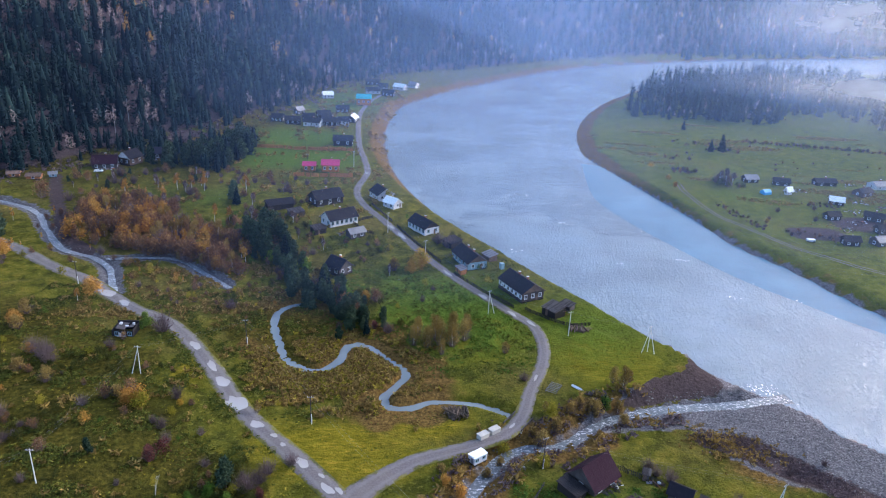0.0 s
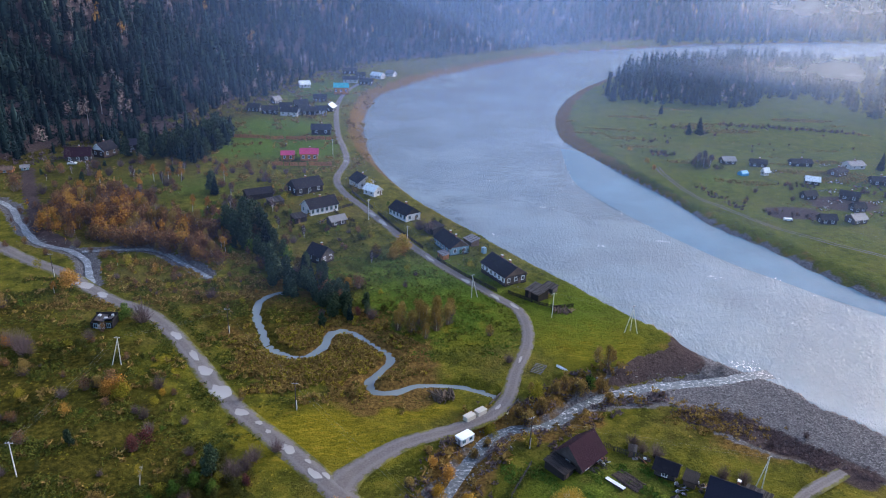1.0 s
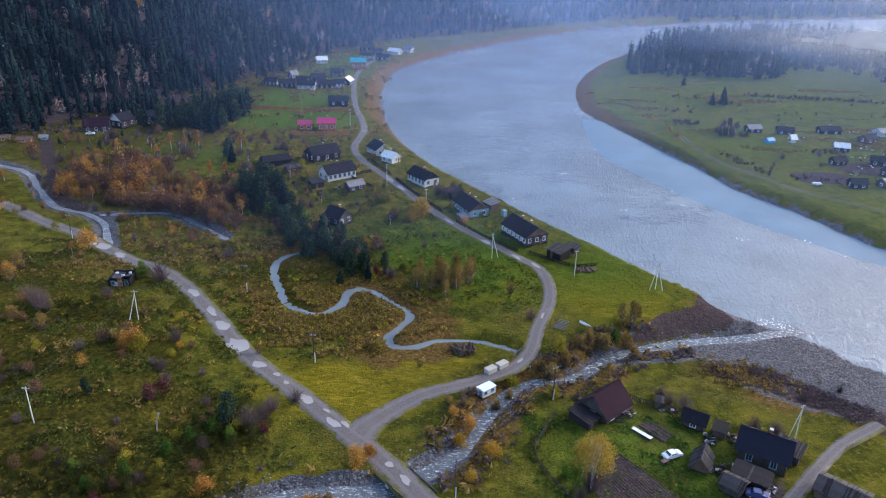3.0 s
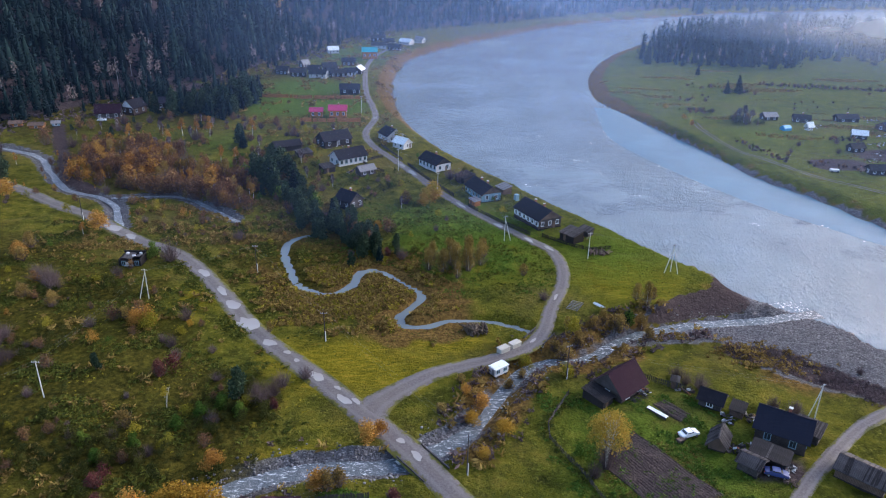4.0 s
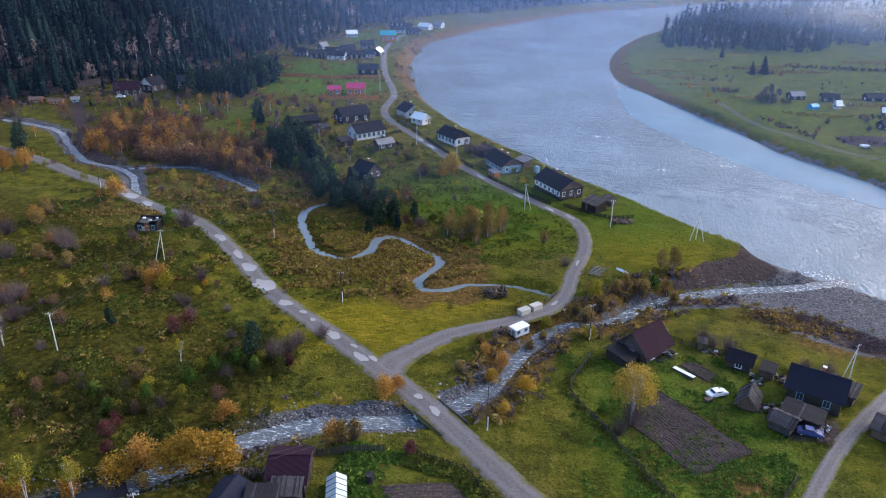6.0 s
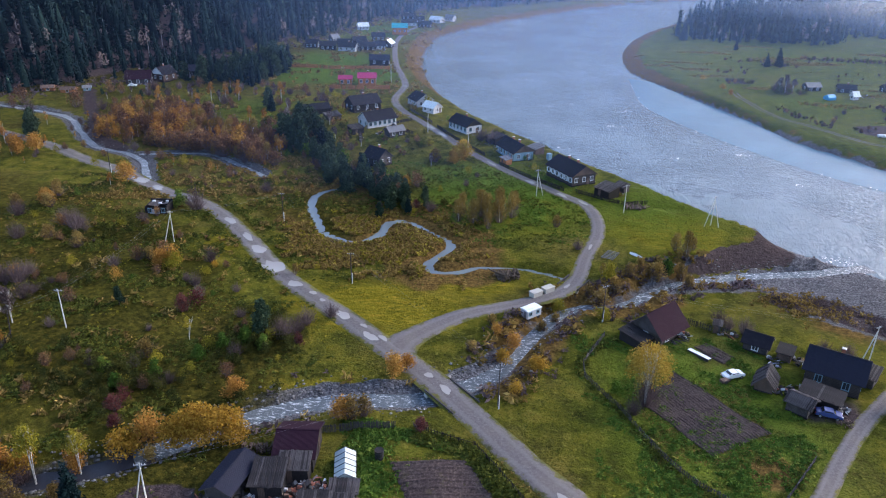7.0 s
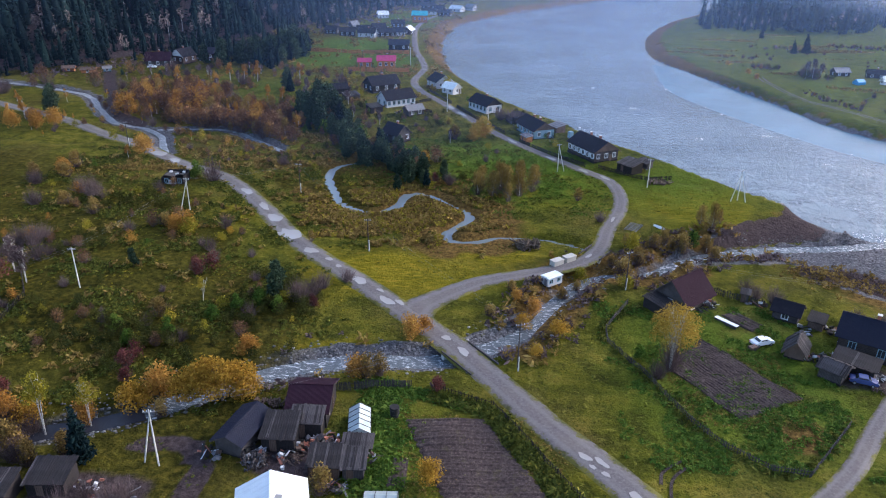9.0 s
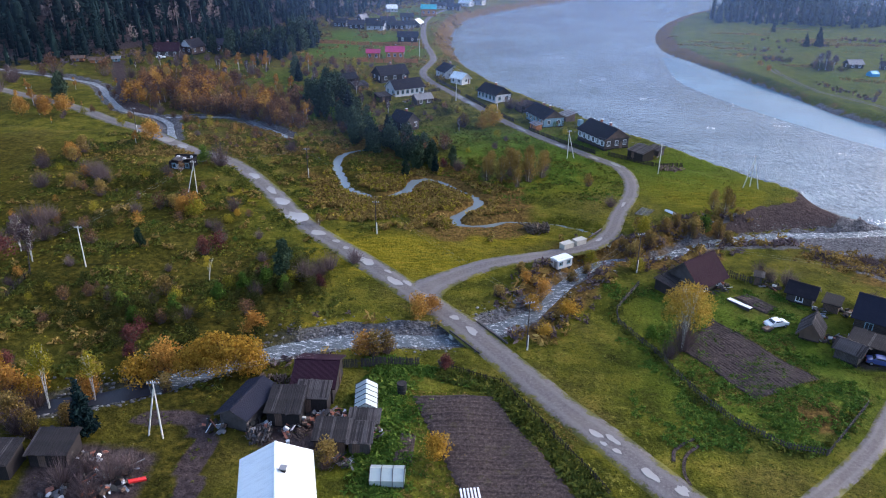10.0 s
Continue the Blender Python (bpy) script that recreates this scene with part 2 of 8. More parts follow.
SPRUCE = mat_leaf("spruce_needles", [(0.1, (0.003, 0.008, 0.012)), (0.45, (0.007, 0.018, 0.021)), (0.8, (0.016, 0.036, 0.034)), (1.0, (0.032, 0.054, 0.04))], trans=0.1)
PINE = mat_leaf("pine_needles", [(0.1, (0.014, 0.03, 0.021)), (0.5, (0.04, 0.067, 0.04)), (0.9, (0.085, 0.115, 0.06))], trans=0.15)
GOLD = mat_leaf("golden_leaves", [(0.0, (0.15, 0.075, 0.014)), (0.35, (0.3, 0.165, 0.022)), (0.7, (0.42, 0.265, 0.038)), (1.0, (0.43, 0.31, 0.055))], trans=0.35)
ORANGE = mat_leaf("orange_leaves", [(0.0, (0.17, 0.08, 0.022)), (0.4, (0.33, 0.16, 0.036)), (0.75, (0.45, 0.25, 0.055)), (1.0, (0.52, 0.35, 0.09))], trans=0.35)
LIME = mat_leaf("yellow_green_leaves", [(0.0, (0.09, 0.09, 0.012)), (0.5, (0.24, 0.21, 0.02)), (1.0, (0.4, 0.3, 0.04))])
RUST = mat_leaf("rusty_leaves", [(0.0, (0.075, 0.052, 0.018)), (0.4, (0.18, 0.122, 0.038)), (0.8, (0.31, 0.215, 0.065)), (1.0, (0.4, 0.31, 0.1))], trans=0.35)
COPPER = mat_leaf("copper_leaves", [(0.0, (0.06, 0.036, 0.03)), (0.4, (0.145, 0.078, 0.046)), (0.75, (0.24, 0.132, 0.064)), (1.0, (0.38, 0.24, 0.09))], trans=0.35)
DARK_LEAF = mat_leaf("dark_green_leaves", [(0.0, (0.014, 0.02, 0.007)), (0.5, (0.042, 0.05, 0.012)), (0.85, (0.08, 0.078, 0.016)), (1.0, (0.14, 0.11, 0.024))])
PALE_TWIG = mat_leaf("pale_bare_crowns", [(0.0, (0.13, 0.1, 0.1)), (0.5, (0.24, 0.18, 0.165)), (1.0, (0.36, 0.28, 0.24))], trans=0.3)
RED = mat_leaf("wine_red_leaves", [(0.0, (0.04, 0.014, 0.018)), (0.5, (0.11, 0.034, 0.036)), (1.0, (0.19, 0.075, 0.06))])
TWIG = mat_leaf("bare_twigs", [(0.0, (0.05, 0.036, 0.042)), (0.5, (0.115, 0.085, 0.09)), (1.0, (0.21, 0.16, 0.155))], trans=0.2)
WEED = mat_leaf("green_weeds", [(0.0, (0.03, 0.04, 0.01)), (0.45, (0.074, 0.09, 0.016)), (0.8, (0.145, 0.148, 0.024)), (1.0, (0.25, 0.21, 0.04))])
LUSH = mat_leaf("lush_herbs", [(0.0, (0.03, 0.065, 0.012)), (0.5, (0.075, 0.14, 0.02)), (1.0, (0.17, 0.21, 0.035))])
PALE_GOLD = mat_leaf("pale_golden_leaves", [(0.0, (0.15, 0.088, 0.016)), (0.35, (0.3, 0.185, 0.03)), (0.7, (0.42, 0.29, 0.052)), (1.0, (0.46, 0.36, 0.09))], trans=0.35)
BIRCH = mat_bark("birch_bark", (0.62, 0.6, 0.56), (0.12, 0.1, 0.09))
FAR_BIRCH = mat_bark("grey_birch_bark", (0.46, 0.43, 0.42), (0.16, 0.14, 0.14))
BARK = mat_bark("dark_bark", (0.12, 0.085, 0.06), (0.04, 0.03, 0.022))
LOG = mat_planks("dark_log_wall", (0.1, 0.08, 0.075), (0.03, 0.025, 0.024), 1.1, "Z")
OLD_WOOD = mat_planks("grey_old_boards", (0.125, 0.11, 0.112), (0.036, 0.032, 0.034), 1.6, "X")
DARK_WOOD = mat_planks("dark_old_boards", (0.044, 0.037, 0.04), (0.013, 0.012, 0.013), 1.6, "X")
BROWN_WOOD = mat_planks("brown_boards", (0.2, 0.135, 0.105), (0.075, 0.05, 0.042), 1.4, "X")
NEW_WOOD = mat_planks("fresh_orange_timber", (0.62, 0.27, 0.1), (0.4, 0.15, 0.05), 1.1, "Z")
WHITE_WALL = mat_paint("whitewashed_plaster", (0.5, 0.51, 0.54), 0.8, 0.35)
WHITE = mat_paint("white_paint", (0.68, 0.7, 0.73), 0.5, 0.2)
BLUE_PAINT = mat_paint("turquoise_paint", (0.2, 0.33, 0.4), 0.55, 0.3)
SLATE = mat_sheet("dark_slate_roof", (0.018, 0.017, 0.024), 0.9, 2.6, "X", (0.04, 0.037, 0.04), 0.4)
NAVY = mat_sheet("navy_metal_roof", (0.017, 0.019, 0.033), 0.85, 2.0, "X", (0.03, 0.03, 0.036), 0.3)
MAROON = mat_sheet("maroon_metal_roof", (0.024, 0.009, 0.018), 0.9, 2.0, "X", (0.035, 0.025, 0.028), 0.3)
PINK = mat_sheet("magenta_metal_roof", (0.42, 0.045, 0.14), 0.45, 2.0, "X", (0.4, 0.15, 0.22), 0.15)
TEAL = mat_sheet("teal_metal_roof", (0.03, 0.34, 0.4), 0.45, 2.0, "X", (0.2, 0.4, 0.42), 0.15)
PALE = mat_sheet("pale_metal_roof", (0.78, 0.83, 0.84), 0.35, 2.0, "X", (0.5, 0.55, 0.57), 0.2)
GREY_SHEET = mat_sheet("grey_sheet", (0.2, 0.2, 0.215), 0.6, 2.0, "X", (0.12, 0.1, 0.09), 0.45)
FILM = mat_paint("greenhouse_film", (0.4, 0.46, 0.45), 0.3, 0.3)
CONCRETE = mat_paint("pale_concrete", (0.6, 0.59, 0.56), 0.85, 0.3)
BEIGE = mat_paint("beige_concrete", (0.4, 0.385, 0.34), 0.9, 0.4)
BRICK = mat_paint("red_brick", (0.3, 0.11, 0.07), 0.85, 0.4)
GLASS = mat_glass()
METAL = mat_paint("dull_steel", (0.25, 0.25, 0.26), 0.4, 0.3)
RUBBER = mat_paint("black_rubber", (0.02, 0.02, 0.02), 0.8, 0.1)
CAR_WHITE = mat_paint("white_car_paint", (0.8, 0.81, 0.82), 0.25, 0.08)
CAR_BLUE = mat_paint("blue_car_paint", (0.05, 0.07, 0.2), 0.25, 0.1)
RED_PAINT = mat_paint("red_plastic", (0.55, 0.03, 0.03), 0.4, 0.1)

# ---- plan of the land: banks, streams and roads as lines in metres ----
def spline(pts, step=3.0):
    """A smooth line through the points, resampled."""
    p = np.array(pts, float)
    q = np.vstack([2 * p[0] - p[1], p, 2 * p[-1] - p[-2]])
    out = []
    for i in range(1, len(q) - 2):
        a, b, c, d = q[i - 1:i + 3]
        k = max(2, int(np.linalg.norm(c[:2] - b[:2]) / step))
        for s in np.arange(k) / k:
            out.append(0.5 * (2 * b + (c - a) * s + (2 * a - 5 * b + 4 * c - d) * s ** 2 + (3 * b - a - 3 * c + d) * s ** 3))
    out.append(q[-2])
    return np.array(out)


LEFT_BANK = spline([(400, -700), (235, -150), (160, 50), (126, 114), (109, 140), (101.5, 147), (98, 155), (91.5, 161.5), (84.5, 166.5), (80, 171), (73.5, 178), (67, 188), (59, 199), (52, 211), (43, 224), (36, 236), (25, 253), (14, 271),
                    (2, 290), (-11, 317), (-21, 344), (-29, 372), (-37, 416), (-42, 462), (-43, 510), (-39, 565), (-25, 607), (1, 665), (48, 744), (105, 832),
                    (178, 915), (270, 996), (424, 1096), (800, 1260), (1600, 1400)], 8)
RIGHT_BANK = spline([(560, -700), (390, -200), (260, 60), (180, 170), (152, 218), (144, 236), (137, 257), (124, 282), (116, 318), (106, 353), (96, 389), (88, 416), (85, 442), (90, 493),
                     (103, 548), (122, 602), (155, 670), (210, 759), (280, 830), (440, 930), (800, 1060), (1600, 1180)], 8)
# x, y and the water's level
STREAM_LINE = spline([(-150, 45, 3.4), (-95, 58, 3.2), (-67, 71, 3.0), (-55, 76, 2.9), (-48, 80.5, 2.8), (-42.5, 85.8, 2.7), (-35, 90.8, 2.6), (-27, 94.8, 2.5), (-18, 96.5, 2.4), (-9, 98, 2.2), (-1, 103.5, 2.0),
                      (3.5, 108, 1.8), (6.8, 113.6, 1.6), (9.4, 119.6, 1.4), (12.6, 125.8, 1.25), (16.6, 131.4, 1.1), (22, 134.6, 0.98), (28, 135.4, 0.88), (33.4, 138.8, 0.75), (37.6, 143.4, 0.62), (42.2, 147.2, 0.5), (48.3, 150.8, 0.38), (55.6, 153.2, 0.27), (64, 155.6, 0.18), (71, 156.8, 0.12), (79, 158.6, 0.08), (87, 161.2, 0.05), (95, 163, 0.03)], 2.5)
CREEK_LINE = spline([(-43.5, 199.5, 2.62), (-46.6, 198, 2.58), (-49.7, 193.7, 2.5), (-48.9, 185, 2.45), (-44.4, 173.5, 2.4), (-40.8, 165.8, 2.35), (-32.2, 161, 2.3), (-26.6, 167.6, 2.3), (-25.5, 175.5, 2.25),
                     (-20.5, 176.3, 2.2), (-12.4, 167.5, 2.2), (-8, 162.5, 2.15), (-10.9, 155, 2.1), (-13.3, 150.4, 2.1), (-11, 146.4, 2.05), (-6, 146.8, 2.0), (0, 150, 2.0),
                     (10.4, 149.8, 1.9), (18, 146.2, 1.8), (20.6, 143.6, 1.75)], 2.0)
UPPER_LINE = spline([(-330, 330, 4.6), (-230, 295, 4.2), (-183, 278.7, 3.9), (-166, 269, 3.7), (-150.5, 249.3, 3.5), (-137, 233.5, 3.3), (-122, 227, 3.2), (-112.4, 217.3, 3.1), (-107, 207, 3.0), (-103.5, 200, 2.95)], 3.0)
BRAID_LINE = spline([(-118, 226.5, 3.2), (-105, 229.7, 3.15), (-93, 229, 3.1), (-80, 218.4, 3.0), (-69, 208.5, 2.9)], 3.0)
MAIN_ROAD = spline([(-420, 330), (-240, 272), (-183, 247), (-154, 232), (-133, 218), (-116.5, 208.5), (-102, 197), (-92, 189.5), (-79.6, 182.5), (-69.2, 171.9), (-56.5, 155.5), (-45.3, 140.2), (-35.1, 129.6), (-26.4, 121.2),
                    (-18.3, 112.3), (-12.3, 106.3), (-6, 99), (0.7, 90), (7.9, 80.3), (14.4, 72.4), (19.8, 65.3), (40, 40), (90, -20)], 2.0)
RIVER_ROAD = spline([(-16, 110.5), (-14.2, 114.4), (-9.1, 120.3), (-2.5, 126), (7, 130.6), (15.8, 136), (21, 143.6), (24.3, 155.4), (28.9, 168.8), (30.1, 180), (28.5, 190), (22.8, 198.4), (13.2, 212.3), (4.4, 225.3),
                     (-5.6, 241.7), (-14.7, 259.8), (-24.9, 278.8), (-36.7, 300.5), (-42.1, 320.8), (-41, 351), (-45.6, 378.5), (-52.5, 410), (-61, 470), (-65, 520), (-62, 575), (-48, 640)], 2.0)
YARD_ROAD = spline([(10, 45), (26, 57.5), (36, 66.9), (40.2, 70.8), (46.2, 77), (53.8, 87), (59.5, 94), (66.8, 101.5), (74.2, 108.4), (80, 113), (90, 119)], 2.0)
FAR_ROAD = spline([(124, 365), (123, 356), (122.4, 345.7), (126.3, 319), (131.3, 303.5), (145, 277), (159, 258.5), (172, 246), (215, 215), (300, 150)], 4.0)
HILL_FOOT = spline([(-3000, -900), (-900, 120), (-420, 250), (-260, 285), (-205, 308), (-190, 330), (-180, 355), (-170, 385), (-150, 425), (-139, 455), (-121, 515), (-110, 585), (-86, 665), (-45, 735), (20, 800), (90, 880), (170, 960), (280, 1050), (450, 1165), (800, 1330), (1700, 1500)], 10)
HILL = np.vstack([HILL_FOOT, [(1700, 5000), (-4000, 5000), (-4000, -900)]])
RIVER_AREA = np.vstack([LEFT_BANK, RIGHT_BANK[::-1]])


def smooth(a, b, v):
    s = np.clip((v - a) / (b - a), 0, 1)
    return s * s * (3 - 2 * s)


def from_line(x, y, line, extra=False):
    """Distance to a line; with extra, also the third number of its nearest point."""
    best = np.full(x.shape, 1e9)
    val = np.zeros(x.shape)
    reach = 60.0 if extra else 1e9
    sel = np.arange(x.size)
    if extra:
        lo, hi = line.min(0), line.max(0)
        sel = np.nonzero((x > lo[0] - reach) & (x < hi[0] + reach) & (y > lo[1] - reach) & (y < hi[1] + reach))[0]
    xs, ys = x[sel], y[sel]
    b, v = best[sel], val[sel]
    for p, q in zip(line[:-1], line[1:]):
        dx, dy = q[0] - p[0], q[1] - p[1]
        s = np.clip(((xs - p[0]) * dx + (ys - p[1]) * dy) / (dx * dx + dy * dy + 1e-9), 0, 1)
        d = np.hypot(xs - p[0] - s * dx, ys - p[1] - s * dy)
        m = d < b
        b = np.where(m, d, b)
        if extra:
            v = np.where(m, p[2] + s * (q[2] - p[2]), v)
    best[sel], val[sel] = b, v
    return (best, val) if extra else best


def inside(x, y, area):
    odd = np.zeros(x.shape, bool)
    for p, q in zip(area, np.roll(area, -1, 0)):
        if p[1] == q[1]:
            continue
        odd ^= ((p[1] > y) != (q[1] > y)) & (x < (q[0] - p[0]) * (y - p[1]) / (q[1] - p[1]) + p[0])
    return odd


def lumps(x, y, size, seed):
    """Cheap smooth noise, about -1 to 1: a few turned sines."""
    r = random.Random(seed)
    s = np.zeros(x.shape)
    for k in range(7):
        a, f, ph = r.uniform(0, 6.28), r.uniform(0.6, 1.7) / size, r.uniform(0, 6.28)
        u = (x * math.cos(a) + y * math.sin(a)) * f * 6.28
        s += np.sin(u + ph + 1.3 * np.sin(u * 0.37 + 2 * ph))
    return s / 4.0


def base_height(x, y):
    """The valley floor without its channels."""
    h = 3.4 + 1.7 * smooth(-35, -85, x) * smooth(190, 130, y) + 0.9 * smooth(5, 45, x) * smooth(145, 180, y) * smooth(340, 250, y)
    h = h + 1.1 * smooth(240, 330, y) + 0.8 * smooth(-100, -160, x) + 0.6 * smooth(95, 60, y)
    return h - 0.8 * np.exp(-((x + 26) / 26) ** 2 - ((y - 166) / 22) ** 2)


def axis(parts):
    out = []
    for a, b, step in parts:
        out += list(np.arange(a, b, step))
    return np.array(out + [parts[-1][1]], float)


GX = axis([(-4000, -1000, 250), (-1000, -400, 40), (-400, -200, 7), (-200, -140, 2.2), (-140, 120, 1.6), (120, 260, 5), (260, 700, 20), (700, 4000, 220)])
GY = axis([(-1500, -200, 130), (-200, 40, 14), (40, 240, 1.6), (240, 300, 2.2), (300, 460, 3.5), (460, 900, 10), (900, 1500, 30), (1500, 5000, 250)])
gx, gy = np.meshgrid(GX, GY)
fx, fy = gx.ravel(), gy.ravel()
in_river = inside(fx, fy, RIVER_AREA)
in_hill = inside(fx, fy, HILL)
d_left, d_right = from_line(fx, fy, LEFT_BANK), from_line(fx, fy, RIGHT_BANK)
d_bank = np.minimum(d_left, d_right)
d_foot = from_line(fx, fy, HILL_FOOT)
d_stream, l_stream = from_line(fx, fy, STREAM_LINE, True)
d_creek, l_creek = from_line(fx, fy, CREEK_LINE, True)
d_upper, l_upper = from_line(fx, fy, UPPER_LINE, True)
d_braid, l_braid = from_line(fx, fy, BRAID_LINE, True)
d_road = np.minimum(np.minimum(from_line(fx, fy, MAIN_ROAD), from_line(fx, fy, RIVER_ROAD)), from_line(fx, fy, YARD_ROAD))
d_far_road = from_line(fx, fy, FAR_ROAD)

fz = base_height(fx, fy)
rough_ground = smooth(3.0, 7.0, d_road)
fz += rough_ground * (0.28 * lumps(fx, fy, 14, 3) + 0.12 * lumps(fx, fy, 5, 4) + 0.5 * lumps(fx, fy, 60, 5) * smooth(0, 40, d_road))
hill_rise = np.where(in_hill, 0.2 * np.minimum(d_foot, 40) + 0.46 * np.clip(d_foot - 30, 0, 330) + 0.2 * np.clip(d_foot - 360, 0, 900), 0)
hill_rise *= 1 + 0.2 * lumps(fx, fy, 260, 8)
fz += hill_rise
right_side = (~in_river) & (d_right < d_left)
fz = np.where(right_side, 3.0 + 0.5 * lumps(fx, fy, 55, 6) + 0.2 * lumps(fx, fy, 12, 7) + 0.12 * np.clip(d_right - 420, 0, 2000), fz)
# banks: a steep eroded spur at the mouth, wide shingle elsewhere
bank_wide = np.where(right_side, 4.5 + 6.5 * smooth(340, 430, fy), 4.0 + 6.0 * smooth(300, 420, fy))
bank_wide = np.where((~right_side) & (fy < 172), np.where(d_stream < 3, 12, 6.0 + 5.0 * smooth(80, 86, fx) + 24.0 * smooth(158, 150, fy) + 10 * smooth(120, 60, fy)), bank_wide)
shore = np.clip(d_bank / bank_wide, 0, 1)
fz = np.where(in_river, -0.15 - 0.25 * np.minimum(d_bank, 8), np.minimum(fz, 0.1 + (fz - 0.1) * np.where(bank_wide > 9, shore, shore ** 0.7)))


def carve(z, d, level, half, run, deep=0.55):
    bed = level - deep
    cut = bed + np.clip(d - half, 0, None) * np.where(d < half + run, (1.0 / run) * 1.6, 3.0)
    return np.where((d < half + run * 2.5) & ~in_river, np.minimum(z, np.where(d < half, bed, cut)), z)


stream_half = 1.2 - 0.5 * smooth(-5, 3, fx) + 0.6 * smooth(40, 60, fx) + 0.3 * lumps(fx, fy, 9, 11)
# the shingle bar at the mouth, up to the edge of the meadow
BAR_EDGE = spline([(40, 139.5), (44.4, 140.5), (58.4, 142.5), (63.6, 141.3), (67.4, 133.1), (71.2, 129.5), (77.7, 124.4), (87, 121), (110, 106), (140, 60)], 2.0)
BAR = np.vstack([BAR_EDGE, [(175, 60), (140, 118), (122, 145), (112, 156), (104, 166), (90, 170), (80, 158), (60, 154), (48, 150), (42, 147)]])
in_bar = inside(fx, fy, BAR)
d_edge = from_line(fx, fy, BAR_EDGE)
near_bar = (~in_river) & (~right_side) & (fy < 165) & (fx > 40) & (fx < 140) & (fy > 60)
meadow_z = base_height(fx, fy) + rough_ground * (0.28 * lumps(fx, fy, 14, 3) + 0.12 * lumps(fx, fy, 5, 4))
bar_z = 0.12 + 0.05 * np.minimum(d_bank, 14) + 0.12 * lumps(fx, fy, 9, 91) + 1.6 * smooth(7, 0, d_edge)
fz = np.where(near_bar & in_bar, np.maximum(bar_z, 0.06), np.where(near_bar & (fy < 150) & (d_edge < 45), 2.0 + (meadow_z - 2.0) * smooth(0, 12, d_edge), fz))
fz = carve(fz, d_stream, l_stream, stream_half, np.where(fx > 38, 2.2, 3.4), 0.38)
# the eroded spur: a bare earth slope from the meadow's rim down to the water
TOE = spline([(43, 148.5), (48.4, 152.4), (56.6, 155.6), (63.4, 158.4), (71.3, 160.2), (79, 163), (82.5, 166.2), (80, 171), (75, 177)], 1.0)
RIM = spline([(44.5, 150.5), (52, 157), (58.3, 163.2), (64, 166.6), (68.2, 169.2), (71.5, 175.5)], 1.0)
in_spur = inside(fx, fy, np.vstack([TOE, RIM[::-1]]))
d_toe, d_rim = from_line(fx, fy, TOE), from_line(fx, fy, RIM)
slope_z = 0.25 + 3.9 * (d_toe / (d_toe + d_rim + 1e-6)) ** 1.15 * (1 + 0.1 * lumps(fx, fy, 5, 92))
fz = np.where(in_spur, slope_z, fz)
on_top = (~in_river) & (~in_spur) & (fx > 46) & (fx < 72) & (fy > 157) & (d_rim < 9) & (d_stream > 6)
fz = np.where(on_top & (d_left > 2.0), np.maximum(fz, 4.1), fz)
fz = carve(fz, d_creek, l_creek, 0.7 + 0.25 * lumps(fx, fy, 7, 12), 1.4)
fz = carve(fz, d_upper, l_upper, 1.2 + 0.5 * lumps(fx, fy, 9, 13), 2.2)
fz = carve(fz, d_braid, l_braid, 0.7 + 0.4 * lumps(fx, fy, 7, 14), 2.5)

# what covers the ground: red = shingle, green = rusty wet herbs, blue = lush grass
blob = lumps(fx, fy, 16, 21)
shingle = np.where(in_river, 1, smooth(0.9, 0.45, d_bank / bank_wide) * (1 - 0.6 * smooth(270, 330, fy)))
shingle = np.where(right_side & (fy > 150), shingle * (0.35 + 0.3 * lumps(fx, fy, 14, 22)), shingle)
shingle = np.where(near_bar, np.where(in_bar, 0.55 + 0.45 * smooth(1, 6, d_edge + 2 * blob), 0), shingle)
shingle = np.maximum(shingle, smooth(3.6, 1.8, d_stream - stream_half - 1.2 * blob) * smooth(-75, -55, fx) * np.where(fx > 3, 0.5 + 0.35 * lumps(fx, fy, 11, 93), 1))
shingle = np.where(in_spur, smooth(72, 80, fx + 2 * blob), np.maximum(shingle, np.where(fx > 48, smooth(6, 3, d_toe), 0)))
shingle = np.maximum(shingle, 0.95 * smooth(2.4, 0.8, d_upper - 2.0 - 0.9 * blob))
shingle = np.maximum(shingle, 0.85 * smooth(3.2, 1.0, d_braid - 1.4 - 1.5 * blob))
spur = np.exp(-((fx - 72) / 9) ** 2 - ((fy - 168) / 9) ** 2)
rust = smooth(15, 7, d_creek + 4 * blob) * smooth(-75, -50, fx) * smooth(12, -4, fx)
rust = np.maximum(rust, 0.8 * smooth(12, 4, d_stream - 2 * blob) * smooth(-4, 6, fx) * smooth(60, 40, fx))
rust = np.maximum(rust, 0.75 * np.exp(-((fx + 95) / 40) ** 2 - ((fy - 250) / 25) ** 2))
rust = np.maximum(rust, 0.95 * smooth(1.15, 0.8, d_bank / bank_wide - 0.15 * blob) * np.where(right_side, 0.5 + 0.3 * smooth(340, 430, fy), smooth(280, 340, fy)))
rust = np.maximum(rust, 0.8 * np.exp(-((fx - 76) / 13) ** 2 - ((fy - 131) / 10) ** 2))
rust = np.maximum(rust, np.where(in_hill, 0.25, 0))
rust = np.maximum(rust, 1.1 * np.exp(-((fx - 42.0) / 5.0) ** 2 - ((fy - 82.6) / 4.0) ** 2))
rust = np.maximum(rust, spur * 0.5)
lush = 0.9 * np.exp(-((fx - 38) / 18) ** 4 - ((fy - 98) / 22) ** 4)
